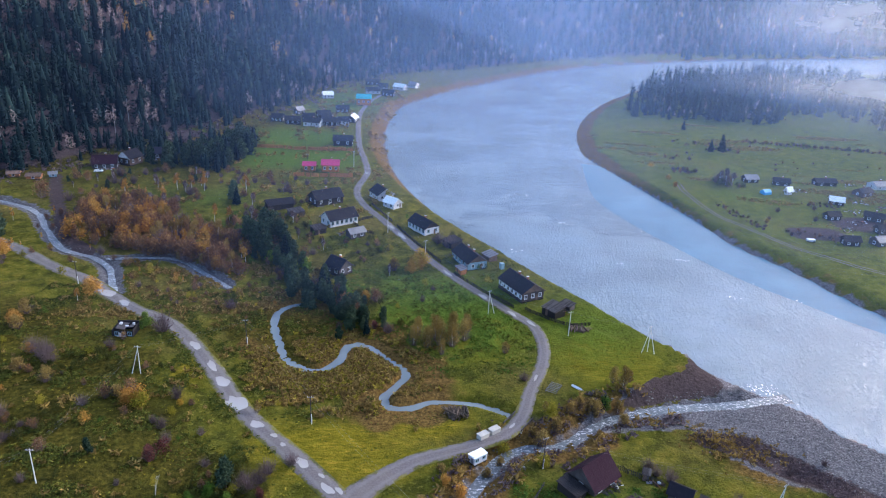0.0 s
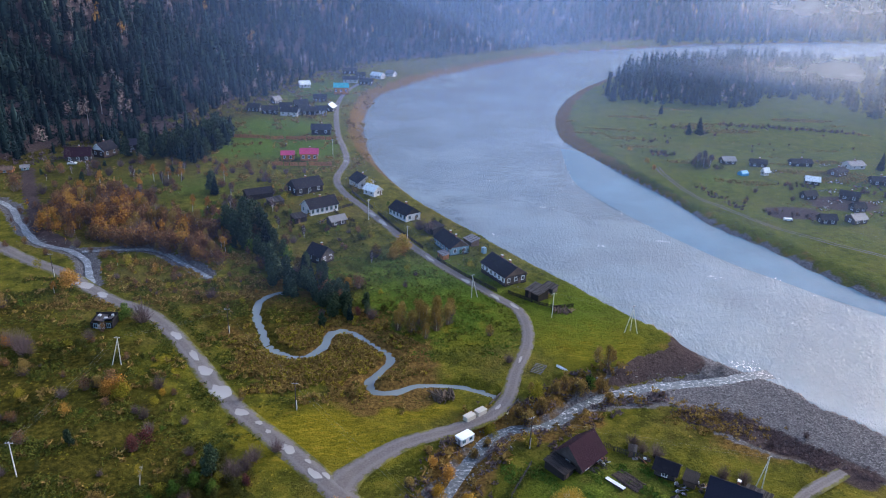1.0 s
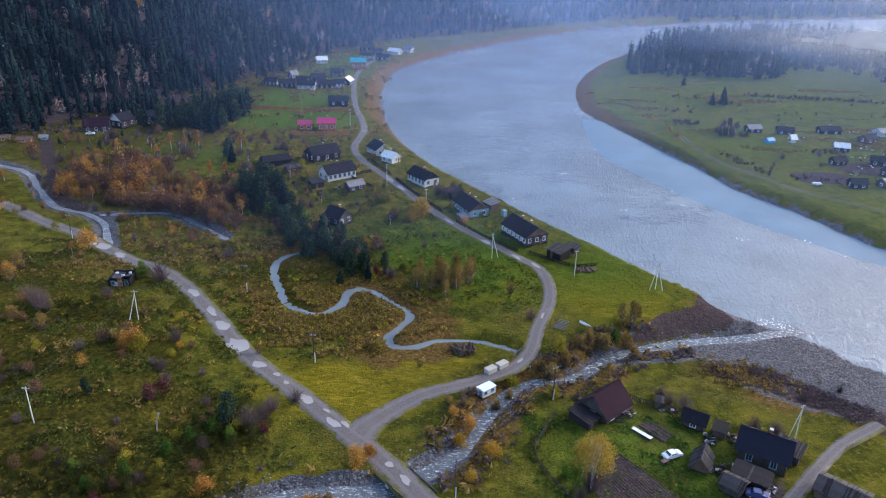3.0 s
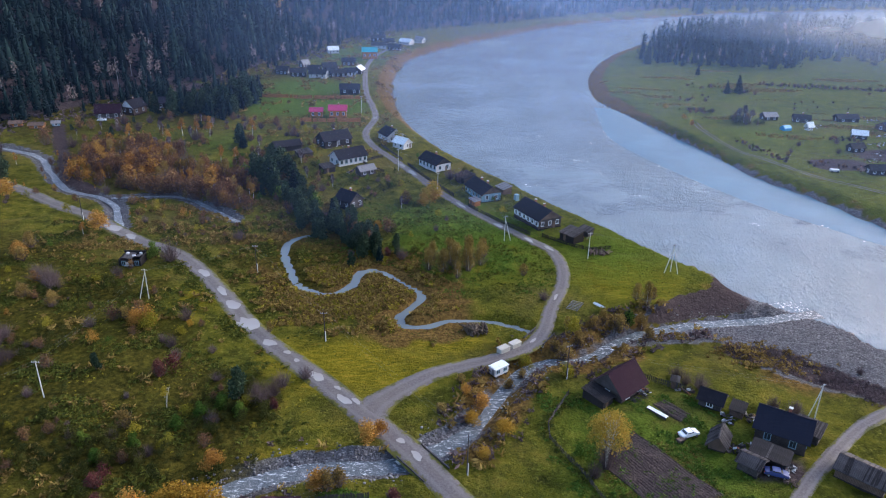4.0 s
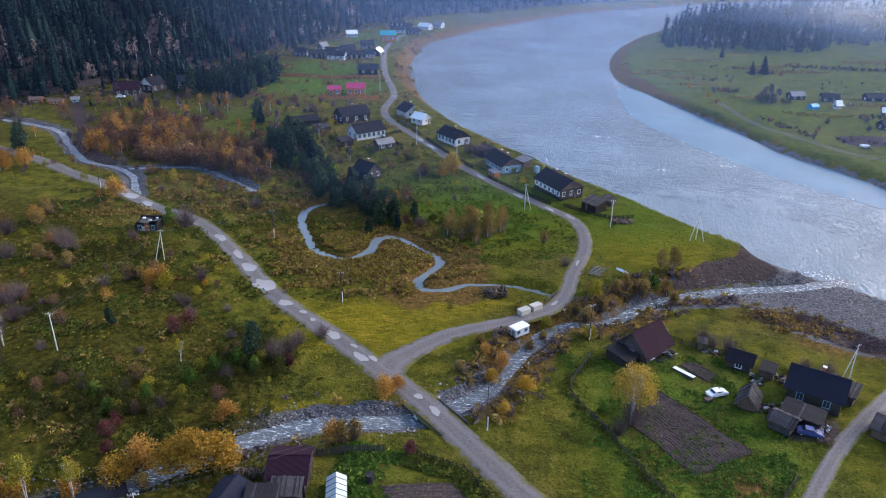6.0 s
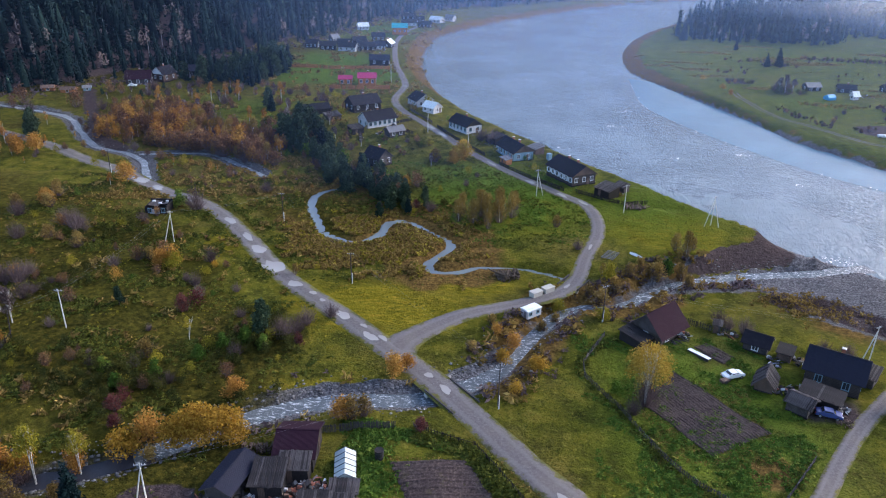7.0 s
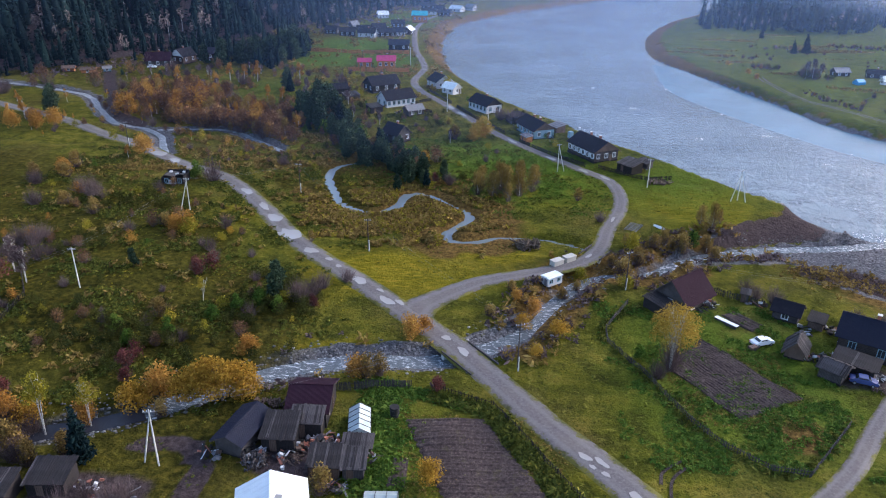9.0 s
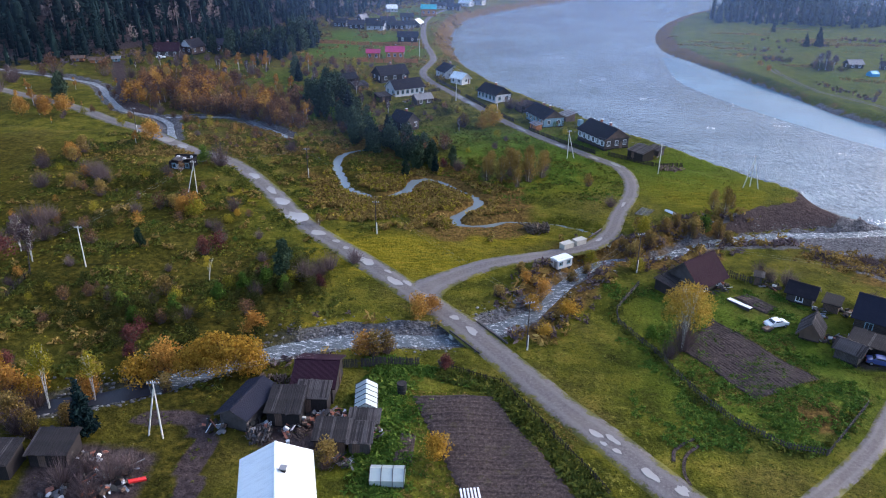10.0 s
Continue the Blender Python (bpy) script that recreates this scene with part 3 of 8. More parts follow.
lush = np.maximum(lush, 1.7 * np.exp(-((fx + 82) / 34) ** 4 - ((fy - 374) / 20) ** 4))
lush = np.maximum(lush, 1.2 * np.exp(-((fx + 90) / 32) ** 4 - ((fy - 425) / 22) ** 4))
lush = np.maximum(lush, 0.9 * np.exp(-((fx + 85) / 30) ** 2 - ((fy - 560) / 60) ** 2))
lush = np.maximum(lush, 0.8 * np.exp(-((fx - 10) / 9) ** 2 - ((fy - 226) / 14) ** 2))
lush = np.maximum(lush, 0.7 * np.exp(-((fx + 15) / 8) ** 2 - ((fy - 74) / 10) ** 2))
lush = np.maximum(lush, 0.8 * np.exp(-((fx + 92) / 7) ** 2 - ((fy - 100) / 10) ** 2))
lush = np.maximum(lush, 0.8 * np.where(right_side, np.exp(-((fx - 150) / 22) ** 2 - ((fy - 350) / 25) ** 2), 0))
lush = np.maximum(lush, 0.75 * np.exp(-((fx + 110) / 22) ** 2 - ((fy - 300) / 14) ** 2))
lush = np.maximum(lush, np.where(right_side, 0.45, 0))
lush = np.maximum(lush, 1.3 * smooth(6, 1.5, np.abs(np.hypot((fx + 153) / 14, (fy - 400) / 22) - 1.0) * 14))
lush = np.maximum(lush, 1.25 * np.exp(-((fx - 2) / 26) ** 4 - ((fy - 200) / 30) ** 4))
lush = np.maximum(lush, 0.9 * np.exp(-((fx - 45) / 22) ** 2 - ((fy - 190) / 25) ** 2))


def mesh_np(name, verts, faces):
    """A mesh from arrays: verts (n, 3), faces (m, 3) or (m, 4)."""
    verts, faces = np.asarray(verts, np.float32), np.asarray(faces, np.int32)
    me = bpy.data.meshes.new(name)
    me.vertices.add(len(verts))
    me.vertices.foreach_set("co", verts.ravel())
    me.loops.add(faces.size)
    me.loops.foreach_set("vertex_index", faces.ravel())
    me.polygons.add(len(faces))
    k = faces.shape[1]
    me.polygons.foreach_set("loop_start", np.arange(0, faces.size, k, dtype=np.int32))
    me.update(calc_edges=True)
    return me


def shade_smooth(me):
    me.polygons.foreach_set("use_smooth", np.ones(len(me.polygons), bool))


def give(me, name, values):
    a = me.attributes.new(name, "FLOAT", "POINT")
    a.data.foreach_set("value", np.asarray(values, np.float32))


nx, ny = len(GX), len(GY)
idx = np.arange(nx * ny).reshape(ny, nx)
quads = np.stack([idx[:-1, :-1], idx[:-1, 1:], idx[1:, 1:], idx[1:, :-1]], -1).reshape(-1, 4)
ground_mesh = mesh_np("ground", np.stack([fx, fy, fz], -1), quads)
shade_smooth(ground_mesh)
cov = ground_mesh.attributes.new("cover", "FLOAT_COLOR", "POINT")
cov.data.foreach_set("color", np.stack([shingle, rust, lush, np.ones_like(rust)], -1).astype(np.float32).ravel())
earth_mask = np.where(in_spur, smooth(0, 1.5, d_toe) * smooth(80, 74, fx) + 0.2, 0) + 0.55 * np.exp(-((fx - 22) / 6) ** 2 - ((fy - 143) / 5) ** 2)
earth_mask = np.maximum(earth_mask, 0.95 * smooth(2.2, 0.9, from_line(fx, fy, spline([(-46, 70.5), (-42.7, 71.8), (-39.6, 71.5), (-37.3, 67.9), (-36.5, 62.9), (-35.2, 58.5), (-34, 50)], 1.0))))
earth_mask = np.maximum(earth_mask, 0.75 * smooth(4.5, 2.0, from_line(fx, fy, spline([(-183, 316), (-170, 292), (-156, 268), (-145, 250), (-138, 241), (-127, 232)], 3.0))))
earth_mask = np.maximum(earth_mask, 0.85 * np.exp(-((fx + 25.5) / 6.5) ** 4 - ((fy - 71.5) / 5) ** 4))
earth_mask = np.maximum(earth_mask, 0.85 * np.exp(-((fx + 48) / 8) ** 4 - ((fy - 60) / 6) ** 4))
earth_mask = np.maximum(earth_mask, 0.62 * np.exp(-((fx - 57) / 7) ** 4 - ((fy - 99) / 5) ** 4))
earth_mask = np.maximum(earth_mask, 0.8 * smooth(9, 3, from_line(fx, fy, spline([(68, 139.5), (74, 138), (80, 133), (86, 127.5), (94, 121)], 2.0)) + 1.5 * blob))
earth_mask = np.maximum(earth_mask, np.where(right_side, 0.95 * np.exp(-((fx - 164) / 13) ** 4 - ((fy - 294) / 9) ** 4), 0))
earth_mask = np.maximum(earth_mask, np.exp(-((fx + 153) / 12) ** 4 - ((fy - 408) / 15) ** 4))
earth_mask = np.maximum(earth_mask, np.where(right_side, 0.9 * np.exp(-((fx - 195) / 22) ** 2 - ((fy - 310) / 14) ** 2), 0))
earth_mask = np.where(in_hill, np.maximum(earth_mask, 0.75 * smooth(2, 12, d_foot)), earth_mask)
give(ground_mesh, "earth", earth_mask)
golden_mask = np.zeros_like(fx)
for ox, oy, rx_, ry_, k in ((-22, 128, 22, 13, 0.9), (-2, 138, 14, 8, 0.8), (47, 172, 18, 17, 0.9), (-28, 98, 12, 4.5, 0.7), (13, 184, 14, 20, 0.9), (-63, 156, 6, 14, 0.7), (-75, 132, 10, 6, 0.4), (-118, 168, 9, 7, 0.6)):
    golden_mask = np.maximum(golden_mask, k * np.exp(-((fx - ox) / rx_) ** 2 - ((fy - oy) / ry_) ** 2))
give(ground_mesh, "golden", golden_mask)
overgrown = 0.62 * smooth(-22, -40, fx) * smooth(215, 180, fy) * smooth(9, 16, d_road + 6 * blob) + 0.35 * np.exp(-((fx + 20) / 26) ** 2 - ((fy - 215) / 28) ** 2)
overgrown = np.maximum(overgrown, 0.5 * smooth(-95, -120, fx) * smooth(205, 225, fy) * smooth(5, 12, d_upper))
for ox, oy, rx_, ry_ in ((-60, 95, 17, 9), (-42, 111, 9, 12), (-90, 155, 14, 8), (-93, 128, 13, 8), (-30, 205, 12, 12), (-74, 100, 14, 10)):
    overgrown = np.maximum(overgrown, 0.9 * np.exp(-((fx - ox) / rx_) ** 2 - ((fy - oy) / ry_) ** 2))
overgrown = np.where(in_hill & ~((np.abs(fx + 153) < 15) & (np.abs(fy - 408) < 19)), 1.1, np.maximum(overgrown, 0.5 * np.exp(-((fx + 75) / 30) ** 2 - ((fy - 262) / 22) ** 2)))
give(ground_mesh, "thick", overgrown * smooth(2.0, 6.0, d_road))
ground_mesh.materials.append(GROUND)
tagged(new("ground", ground_mesh), "valley floor of autumn grass, rusty wet herbs and shingle under wooded hills", "ground", kind="structure")
GZ = fz.reshape(ny, nx)


def gz(x, y):
    """The ground's height at a place, or at arrays of them."""
    x, y = np.asarray(x, float), np.asarray(y, float)
    i = np.clip(np.searchsorted(GX, x) - 1, 0, nx - 2)
    j = np.clip(np.searchsorted(GY, y) - 1, 0, ny - 2)
    u, v = np.clip((x - GX[i]) / (GX[i + 1] - GX[i]), 0, 1), np.clip((y - GY[j]) / (GY[j + 1] - GY[j]), 0, 1)
    z = (GZ[j, i] * (1 - u) + GZ[j, i + 1] * u) * (1 - v) + (GZ[j + 1, i] * (1 - u) + GZ[j + 1, i + 1] * u) * v
    return float(z) if z.ndim == 0 else z


# ---- water ----
def sheet(name, verts, faces, material, label, category="water", kind="structure"):
    me = mesh_np(name, verts, faces)
    shade_smooth(me)
    me.materials.append(material)
    return tagged(new(name, me), label, category, kind=kind)


wx, wy = axis([(-80, 300, 10), (300, 1800, 60)]), axis([(-700, 1500, 20)])
mx, my = np.meshgrid(wx, wy)
wi = np.arange(mx.size).reshape(mx.shape)
sheet("water", np.stack([mx.ravel(), my.ravel(), np.zeros(mx.size)], -1), np.stack([wi[:-1, :-1], wi[:-1, 1:], wi[1:, 1:], wi[1:, :-1]], -1).reshape(-1, 4),
      RIVER, "wide calm blue-grey river in a long bend", "river")


def ribbon(line, half, across=5, lift=None, wobble=0.0, seed=1, crown=0.0, drop=0.0):
    """A strip along a line. half: its half width; lift(x, y, level) gives heights."""
    t = np.gradient(line[:, :2], axis=0)
    t /= np.linalg.norm(t, axis=1)[:, None] + 1e-9
    side = np.stack([-t[:, 1], t[:, 0]], -1)
    s = np.linspace(-1, 1, across)
    w = half * (1 + wobble * lumps(line[:, 0], line[:, 1], 11, seed)) if np.isscalar(half) else half
    w2 = half * (1 + wobble * lumps(line[:, 0] + 50, line[:, 1], 11, seed + 1)) if np.isscalar(half) else half
    off = np.where(s[None, :] < 0, (w[:, None] if not np.isscalar(w) else w) * s[None, :], (w2[:, None] if not np.isscalar(w2) else w2) * s[None, :])
    x = line[:, 0:1] + off * side[:, 0:1]
    y = line[:, 1:2] + off * side[:, 1:2]
    level = np.repeat(line[:, 2:3], across, 1) if line.shape[1] > 2 else np.zeros_like(x)
    z = lift(x.ravel(), y.ravel(), level.ravel()) + crown * (1 - np.tile(s ** 2, len(line))) - drop * np.tile(s ** 8, len(line))
    i = np.arange(x.size).reshape(x.shape)
    f = np.stack([i[:-1, :-1], i[:-1, 1:], i[1:, 1:], i[1:, :-1]], -1).reshape(-1, 4)
    return np.stack([x.ravel(), y.ravel(), z], -1), f[:, ::-1], np.tile(np.abs(s), len(line))


def level_of(x, y, level):
    return level


edge = spline([(300, 95), (200, 155), (145, 204), (129, 223), (111, 247), (90, 291), (78, 326), (75, 352), (80, 412)], 3)
far_edge = spline([(300, 160), (215, 175), (165, 208), (152, 226), (142, 255), (130, 283), (121, 318), (110, 353), (96, 405)], 3)
n_e = 60
pick = lambda ln: ln[np.linspace(0, len(ln) - 1, n_e).astype(int)]
a_, b_ = pick(edge), pick(far_edge)
sv = np.stack([a_ + (b_ - a_) * k / 6 for k in range(7)], 1)
si = np.arange(n_e * 7).reshape(n_e, 7)
sheet("shallow_water", np.concatenate([sv.reshape(-1, 2), np.full((n_e * 7, 1), 0.03)], 1), np.stack([si[:-1, :-1], si[:-1, 1:], si[1:, 1:], si[1:, :-1]], -1).reshape(-1, 4)[:, ::-1],
      SHALLOW, "calm blue shallows along the flat far bank", "water")
# upstream of here the ribbon takes the water with shade in its colour
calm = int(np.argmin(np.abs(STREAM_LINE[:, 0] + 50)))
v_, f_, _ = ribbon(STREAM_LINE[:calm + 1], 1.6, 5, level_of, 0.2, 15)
sheet("stream", v_, f_, SHADED_CALM, "calm reach of the stream, the bushes' shade put into its dark colour", "stream")
RAPID = STREAM_LINE[calm:]
v_, f_, _ = ribbon(RAPID, 2.0 - 0.5 * smooth(-5, 3, RAPID[:, 0]) + 0.7 * smooth(40, 60, RAPID[:, 0]) + 0.3 * lumps(RAPID[:, 0], RAPID[:, 1], 9, 11), 7, level_of)
sheet("stream", v_, f_, STREAM, "fast clear stream with white riffles over stones", "stream")
v_, f_, _ = ribbon(CREEK_LINE, 1.4, 5, level_of, 0.15, 5)
sheet("creek", v_, f_, CREEK, "narrow pale creek winding through rusty herbs", "creek")
v_, f_, _ = ribbon(UPPER_LINE, 1.2, 5, level_of, 0.35, 7)
sheet("stream", v_, f_, UPPER, "upper stream running beside the road", "stream")
v_, f_, _ = ribbon(BRAID_LINE, 0.95, 5, level_of, 0.2, 9)
sheet("stream", v_, f_, UPPER, "shallow side arm over shingle", "stream")


# ---- roads ----
def road(name, line, half, label, lift=0.1, wobble=0.06):
    v, f, across = ribbon(line, half, 9, lambda x, y, level: base_height(x, y) + lift, wobble, 31, 0.08, 0.2)
    me = mesh_np(name, v, f)
    shade_smooth(me)
    give(me, "across", across)
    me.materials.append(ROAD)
    return tagged(new(name, me), label, "road", kind="structure")


road("road", MAIN_ROAD, 2.95, "worn grey gravel road with potholes", 0.12)
road("road", RIVER_ROAD, 2.2 + 0.5 * smooth(34, 14, np.arange(len(RIVER_ROAD)) * 2.0) + 2.6 * np.exp(-np.arange(len(RIVER_ROAD)) * 2.0 / 5.0), "grey dirt lane along the river houses", 0.10)
road("road", YARD_ROAD, 1.6, "grey dirt track past the yards", 0.09)
far_way = np.gradient(FAR_ROAD, axis=0)
far_way = np.stack([-far_way[:, 1], far_way[:, 0]], -1) / np.linalg.norm(far_way, axis=1)[:, None]
rut = [ribbon(FAR_ROAD + s_ * far_way, 0.26, 3, lambda x, y, level: gz(x, y) + 0.2, 0.5, 33 + int(s_)) for s_ in (-1.0, 1.0)]
me_ = mesh_np("road", np.concatenate([r_[0] for r_ in rut]), np.concatenate([rut[0][1], rut[1][1] + len(rut[0][0])]))
me_.materials.append(ROAD)
tagged(new("road", me_), "pale wet track across the far meadow", "road", kind="structure")

for rut_line in ([(20.5, 71.1), (21.0, 73.2), (22.3, 74.5), (24.4, 75.8)], [(21.7, 67.0), (21.4, 69.2), (22.2, 72.3), (24.2, 74.4)]):
    v_, f_, _ = ribbon(spline(rut_line, 0.5), 0.2, 3, lambda x, y, level: gz(x, y) + 0.09, 0.3, 35)
    sheet("road", v_, f_, SOIL, "dark muddy tyre ruts turning off over the grass", "tyre ruts")

# ---- making things ----
def part(name, bm, material, parent=None, label=""):
    """One mesh object from a bmesh, under a thing or a part."""
    me = bpy.data.meshes.new(name)
    bmesh.ops.recalc_face_normals(bm, faces=bm.faces)
    bm.to_mesh(me)
    bm.free()
    me.materials.append(material)
    ob = new(name, me)
    if parent:
        ob.parent = parent
    if label:
        ob["label"] = label
    return ob


def thing(name, m, label, category, group=""):
    ob = new(name)
    ob.empty_display_size = 0.3
    ob.matrix_world = m
    return tagged(ob, label, category, group)


def box(bm, x, y, z, sx, sy, sz, turn=None):
    """A box round a centre."""
    m = Matrix.Translation((x, y, z)) @ (turn or Matrix()) @ Matrix.Diagonal((sx, sy, sz, 1))
    bmesh.ops.create_cube(bm, size=1.0, matrix=m)
    return bm


def boxes(*rows):
    bm = bmesh.new()
    for r in rows:
        box(bm, *r)
    return bm


def rod(bm, a, b, r0, r1=None, sides=8):
    """A tapered round bar from a to b."""
    a, b = Vector(a), Vector(b)
    m = Matrix.Translation((a + b) / 2) @ (b - a).to_track_quat("Z", "Y").to_matrix().to_4x4()
    bmesh.ops.create_cone(bm, cap_ends=True, segments=sides, radius1=r0, radius2=r0 if r1 is None else r1, depth=(b - a).length, matrix=m)
    return bm


def rods(*rows):
    bm = bmesh.new()
    for r in rows:
        rod(bm, *r)
    return bm


def prism(L, W, H, R):
    """Walls with two gables, ridge along x."""
    bm = bmesh.new()
    v = [bm.verts.new(p) for p in ((-L / 2, -W / 2, -0.6), (L / 2, -W / 2, -0.6), (L / 2, W / 2, -0.6), (-L / 2, W / 2, -0.6),
                                   (-L / 2, -W / 2, H), (L / 2, -W / 2, H), (L / 2, W / 2, H), (-L / 2, W / 2, H), (-L / 2, 0, H + R), (L / 2, 0, H + R))]
    for f in ((0, 1, 5, 4), (1, 2, 6, 9, 5), (2, 3, 7, 6), (3, 0, 4, 8, 7), (4, 5, 9, 8), (6, 7, 8, 9), (3, 2, 1, 0)):
        bm.faces.new([v[i] for i in f])
    return bm


def slope_slab(bm, L, W, H, R, over, side, thick=0.12, x0=0.0):
    """One roof slope, with eaves."""
    run, k = W / 2 + over, R / (W / 2)
    length = math.hypot(run, run * k)
    turn = Matrix.Rotation(-side * math.atan(k), 4, "X")
    box(bm, x0, side * run / 2, H + R - run * k / 2 + thick * 0.6, L + 2 * over, length, thick, turn)


def window(parent, x, y, z, facing, w=0.9, h=1.25, frame_mat=None, shutters=False):
    """A framed window set on a wall; facing: 'x', '-x', 'y' or '-y'."""
    sx = -1 if facing[0] == "-" else 1
    flat = facing[-1] == "x"
    def slab(u, d, ww, hh, dz=0.0):
        return (x + sx * d, y + u, z + dz, 0.06, ww, hh) if flat else (x + u, y + sx * d, z + dz, ww, 0.06, hh)
    frame_ob = part("window", boxes(slab(0, 0.02, w + 0.3, h + 0.28)), frame_mat or WHITE, parent)
    part("pane", boxes(slab(0, 0.045, w, h)), GLASS, frame_ob)
    part("glazing_bar", boxes(slab(0, 0.06, 0.07, h)), frame_mat or WHITE, frame_ob)
    part("sill", boxes(slab(0, 0.07, w + 0.36, 0.08, -h / 2 - 0.14)), frame_mat or WHITE, frame_ob)
    if shutters:
        for s in (-1, 1):
            part("shutter", boxes(slab(s * (w / 2 + 0.38), 0.02, 0.42, h + 0.1)), frame_mat or WHITE, frame_ob)
    return frame_ob


def house(x, y, turn, L, W, H, R, wall, roof, label, front=4, ends=2, back=0, frame_mat=None, over=0.5, gable=None, chimney=1, door=True, name="house", group="", shutters=False, lift=0.0, category="house", plinth=True):
    """A gabled house or shed, ridge along its own x, front towards its own -y."""
    z = base_height(np.array([x]), np.array([y]))[0] if not callable(lift) else lift(x, y)
    z = max(z, gz(x, y)) + (0 if callable(lift) else lift)
    top = thing(name, pose(x, y, z, 0, 0, turn), label, category, group)
    part("wall", prism(L, W, H, R * 0.985), wall, top)
    bm = bmesh.new()
    slope_slab(bm, L, W, H, R, over, -1)
    slope_slab(bm, L, W, H, R, over, 1)
    roof_ob = part("roof", bm, roof, top)
    if roof is OLD_WOOD:
        for side in (-1, 1):
            run, k = W / 2 + over, R / (W / 2)
            roof_boards(roof_ob, L + 2 * over, math.hypot(run, run * k), Matrix.Translation((0, side * run / 2, H + R - run * k / 2 + 0.17)) @ Matrix.Rotation(-side * math.atan(k), 4, "X"), roof, int(abs(x * 5 + y + side)))
    part("ridge_cap", boxes((0, 0, H + R + 0.13, L + 2 * over, 0.28, 0.06)), roof, roof_ob)
    for sx in (-1, 1):
        for sy in (-1, 1):
            part("bargeboard", boxes((sx * (L / 2 + over), sy * (W / 4 + over / 2), H + R / 2 - over * R / W, 0.05, math.hypot(W / 2 + over, R * (1 + 2 * over / W)), 0.2, Matrix.Rotation(-sy * math.atan(2 * R / W), 4, "X"))), gable or wall, roof_ob)
    if plinth:
        part("plinth", boxes((0, 0, -0.12, L + 0.14, W + 0.14, 0.55)), CONCRETE if wall is WHITE_WALL else DARK_WOOD, top)
    if gable:
        for s in (-1, 1):
            bm = bmesh.new()
            v = [bm.verts.new((s * (L / 2 + d), yy, zz)) for d in (0.0, 0.05) for yy, zz in ((-W / 2, H), (W / 2, H), (0, H + R * 0.97))]
            for f in ((0, 1, 2), (3, 5, 4), (0, 3, 4, 1), (1, 4, 5, 2), (2, 5, 3, 0)):
                bm.faces.new([v[i] for i in f])
            part("gable", bm, gable, top)
    for i in range(chimney):
        cx = (i + 1) * L / (chimney + 1) - L / 2 + 0.4
        ch = part("chimney", boxes((cx, 0.4, H + R + 0.1, 0.55, 0.55, 1.5)), BRICK, top)
        part("chimney_cap", boxes((cx, 0.4, H + R + 0.9, 0.7, 0.7, 0.12)), CONCRETE, ch)
    zc = H * 0.55
    for i in range(front):
        window(top, (i + 0.5) * L / front - L / 2, -W / 2, zc, "-y", min(0.95, L / front * 0.5), min(1.3, H * 0.5), frame_mat, shutters)
    for s in (-1, 1):
        for i in range(ends):
            window(top, s * L / 2, (i + 0.5) * W / ends - W / 2, zc, "x" if s > 0 else "-x", min(0.9, W / max(ends, 1) * 0.45), min(1.2, H * 0.5), frame_mat)
    for i in range(back):
        window(top, (i + 0.5) * L / back - L / 2, W / 2, zc, "y", 0.9, 1.2, frame_mat)
    if door:
        d = part("door", boxes((L * 0.5 + 0.04, W * 0.18 if ends != 1 else W * 0.3, 0.95, 0.08, 0.9, 1.95)), BROWN_WOOD, top)
        part("handle", boxes((L * 0.5 + 0.1, W * 0.18 - 0.3 if ends != 1 else W * 0.3 - 0.3, 0.95, 0.05, 0.05, 0.14)), METAL, d)
    return top


def roof_boards(parent, length, run, m, material, seed):
    """Uneven old boards nailed down the slope of a roof, each a part; m: the slope's middle."""
    r = random.Random(seed)
    u = -length / 2
    while u < length / 2 - 0.15:
        w = r.uniform(0.2, 0.42)
        ln = run * r.uniform(0.82, 1.06)
        tilt = Matrix.Translation((u + w / 2, r.uniform(-0.15, 0.15), r.uniform(0, 0.05))) @ Matrix.Rotation(r.gauss(0, 0.03), 4, "Z") @ Matrix.Rotation(r.gauss(0, 0.03), 4, "Y")
        if r.random() > 0.07:
            part("board", boxes((0, 0, 0, w * 0.94, ln, 0.04)), OLD_WOOD if material is OLD_WOOD and r.random() < 0.6 or r.random() < 0.1 else DARK_WOOD, parent).matrix_basis = m @ tilt
        u += w


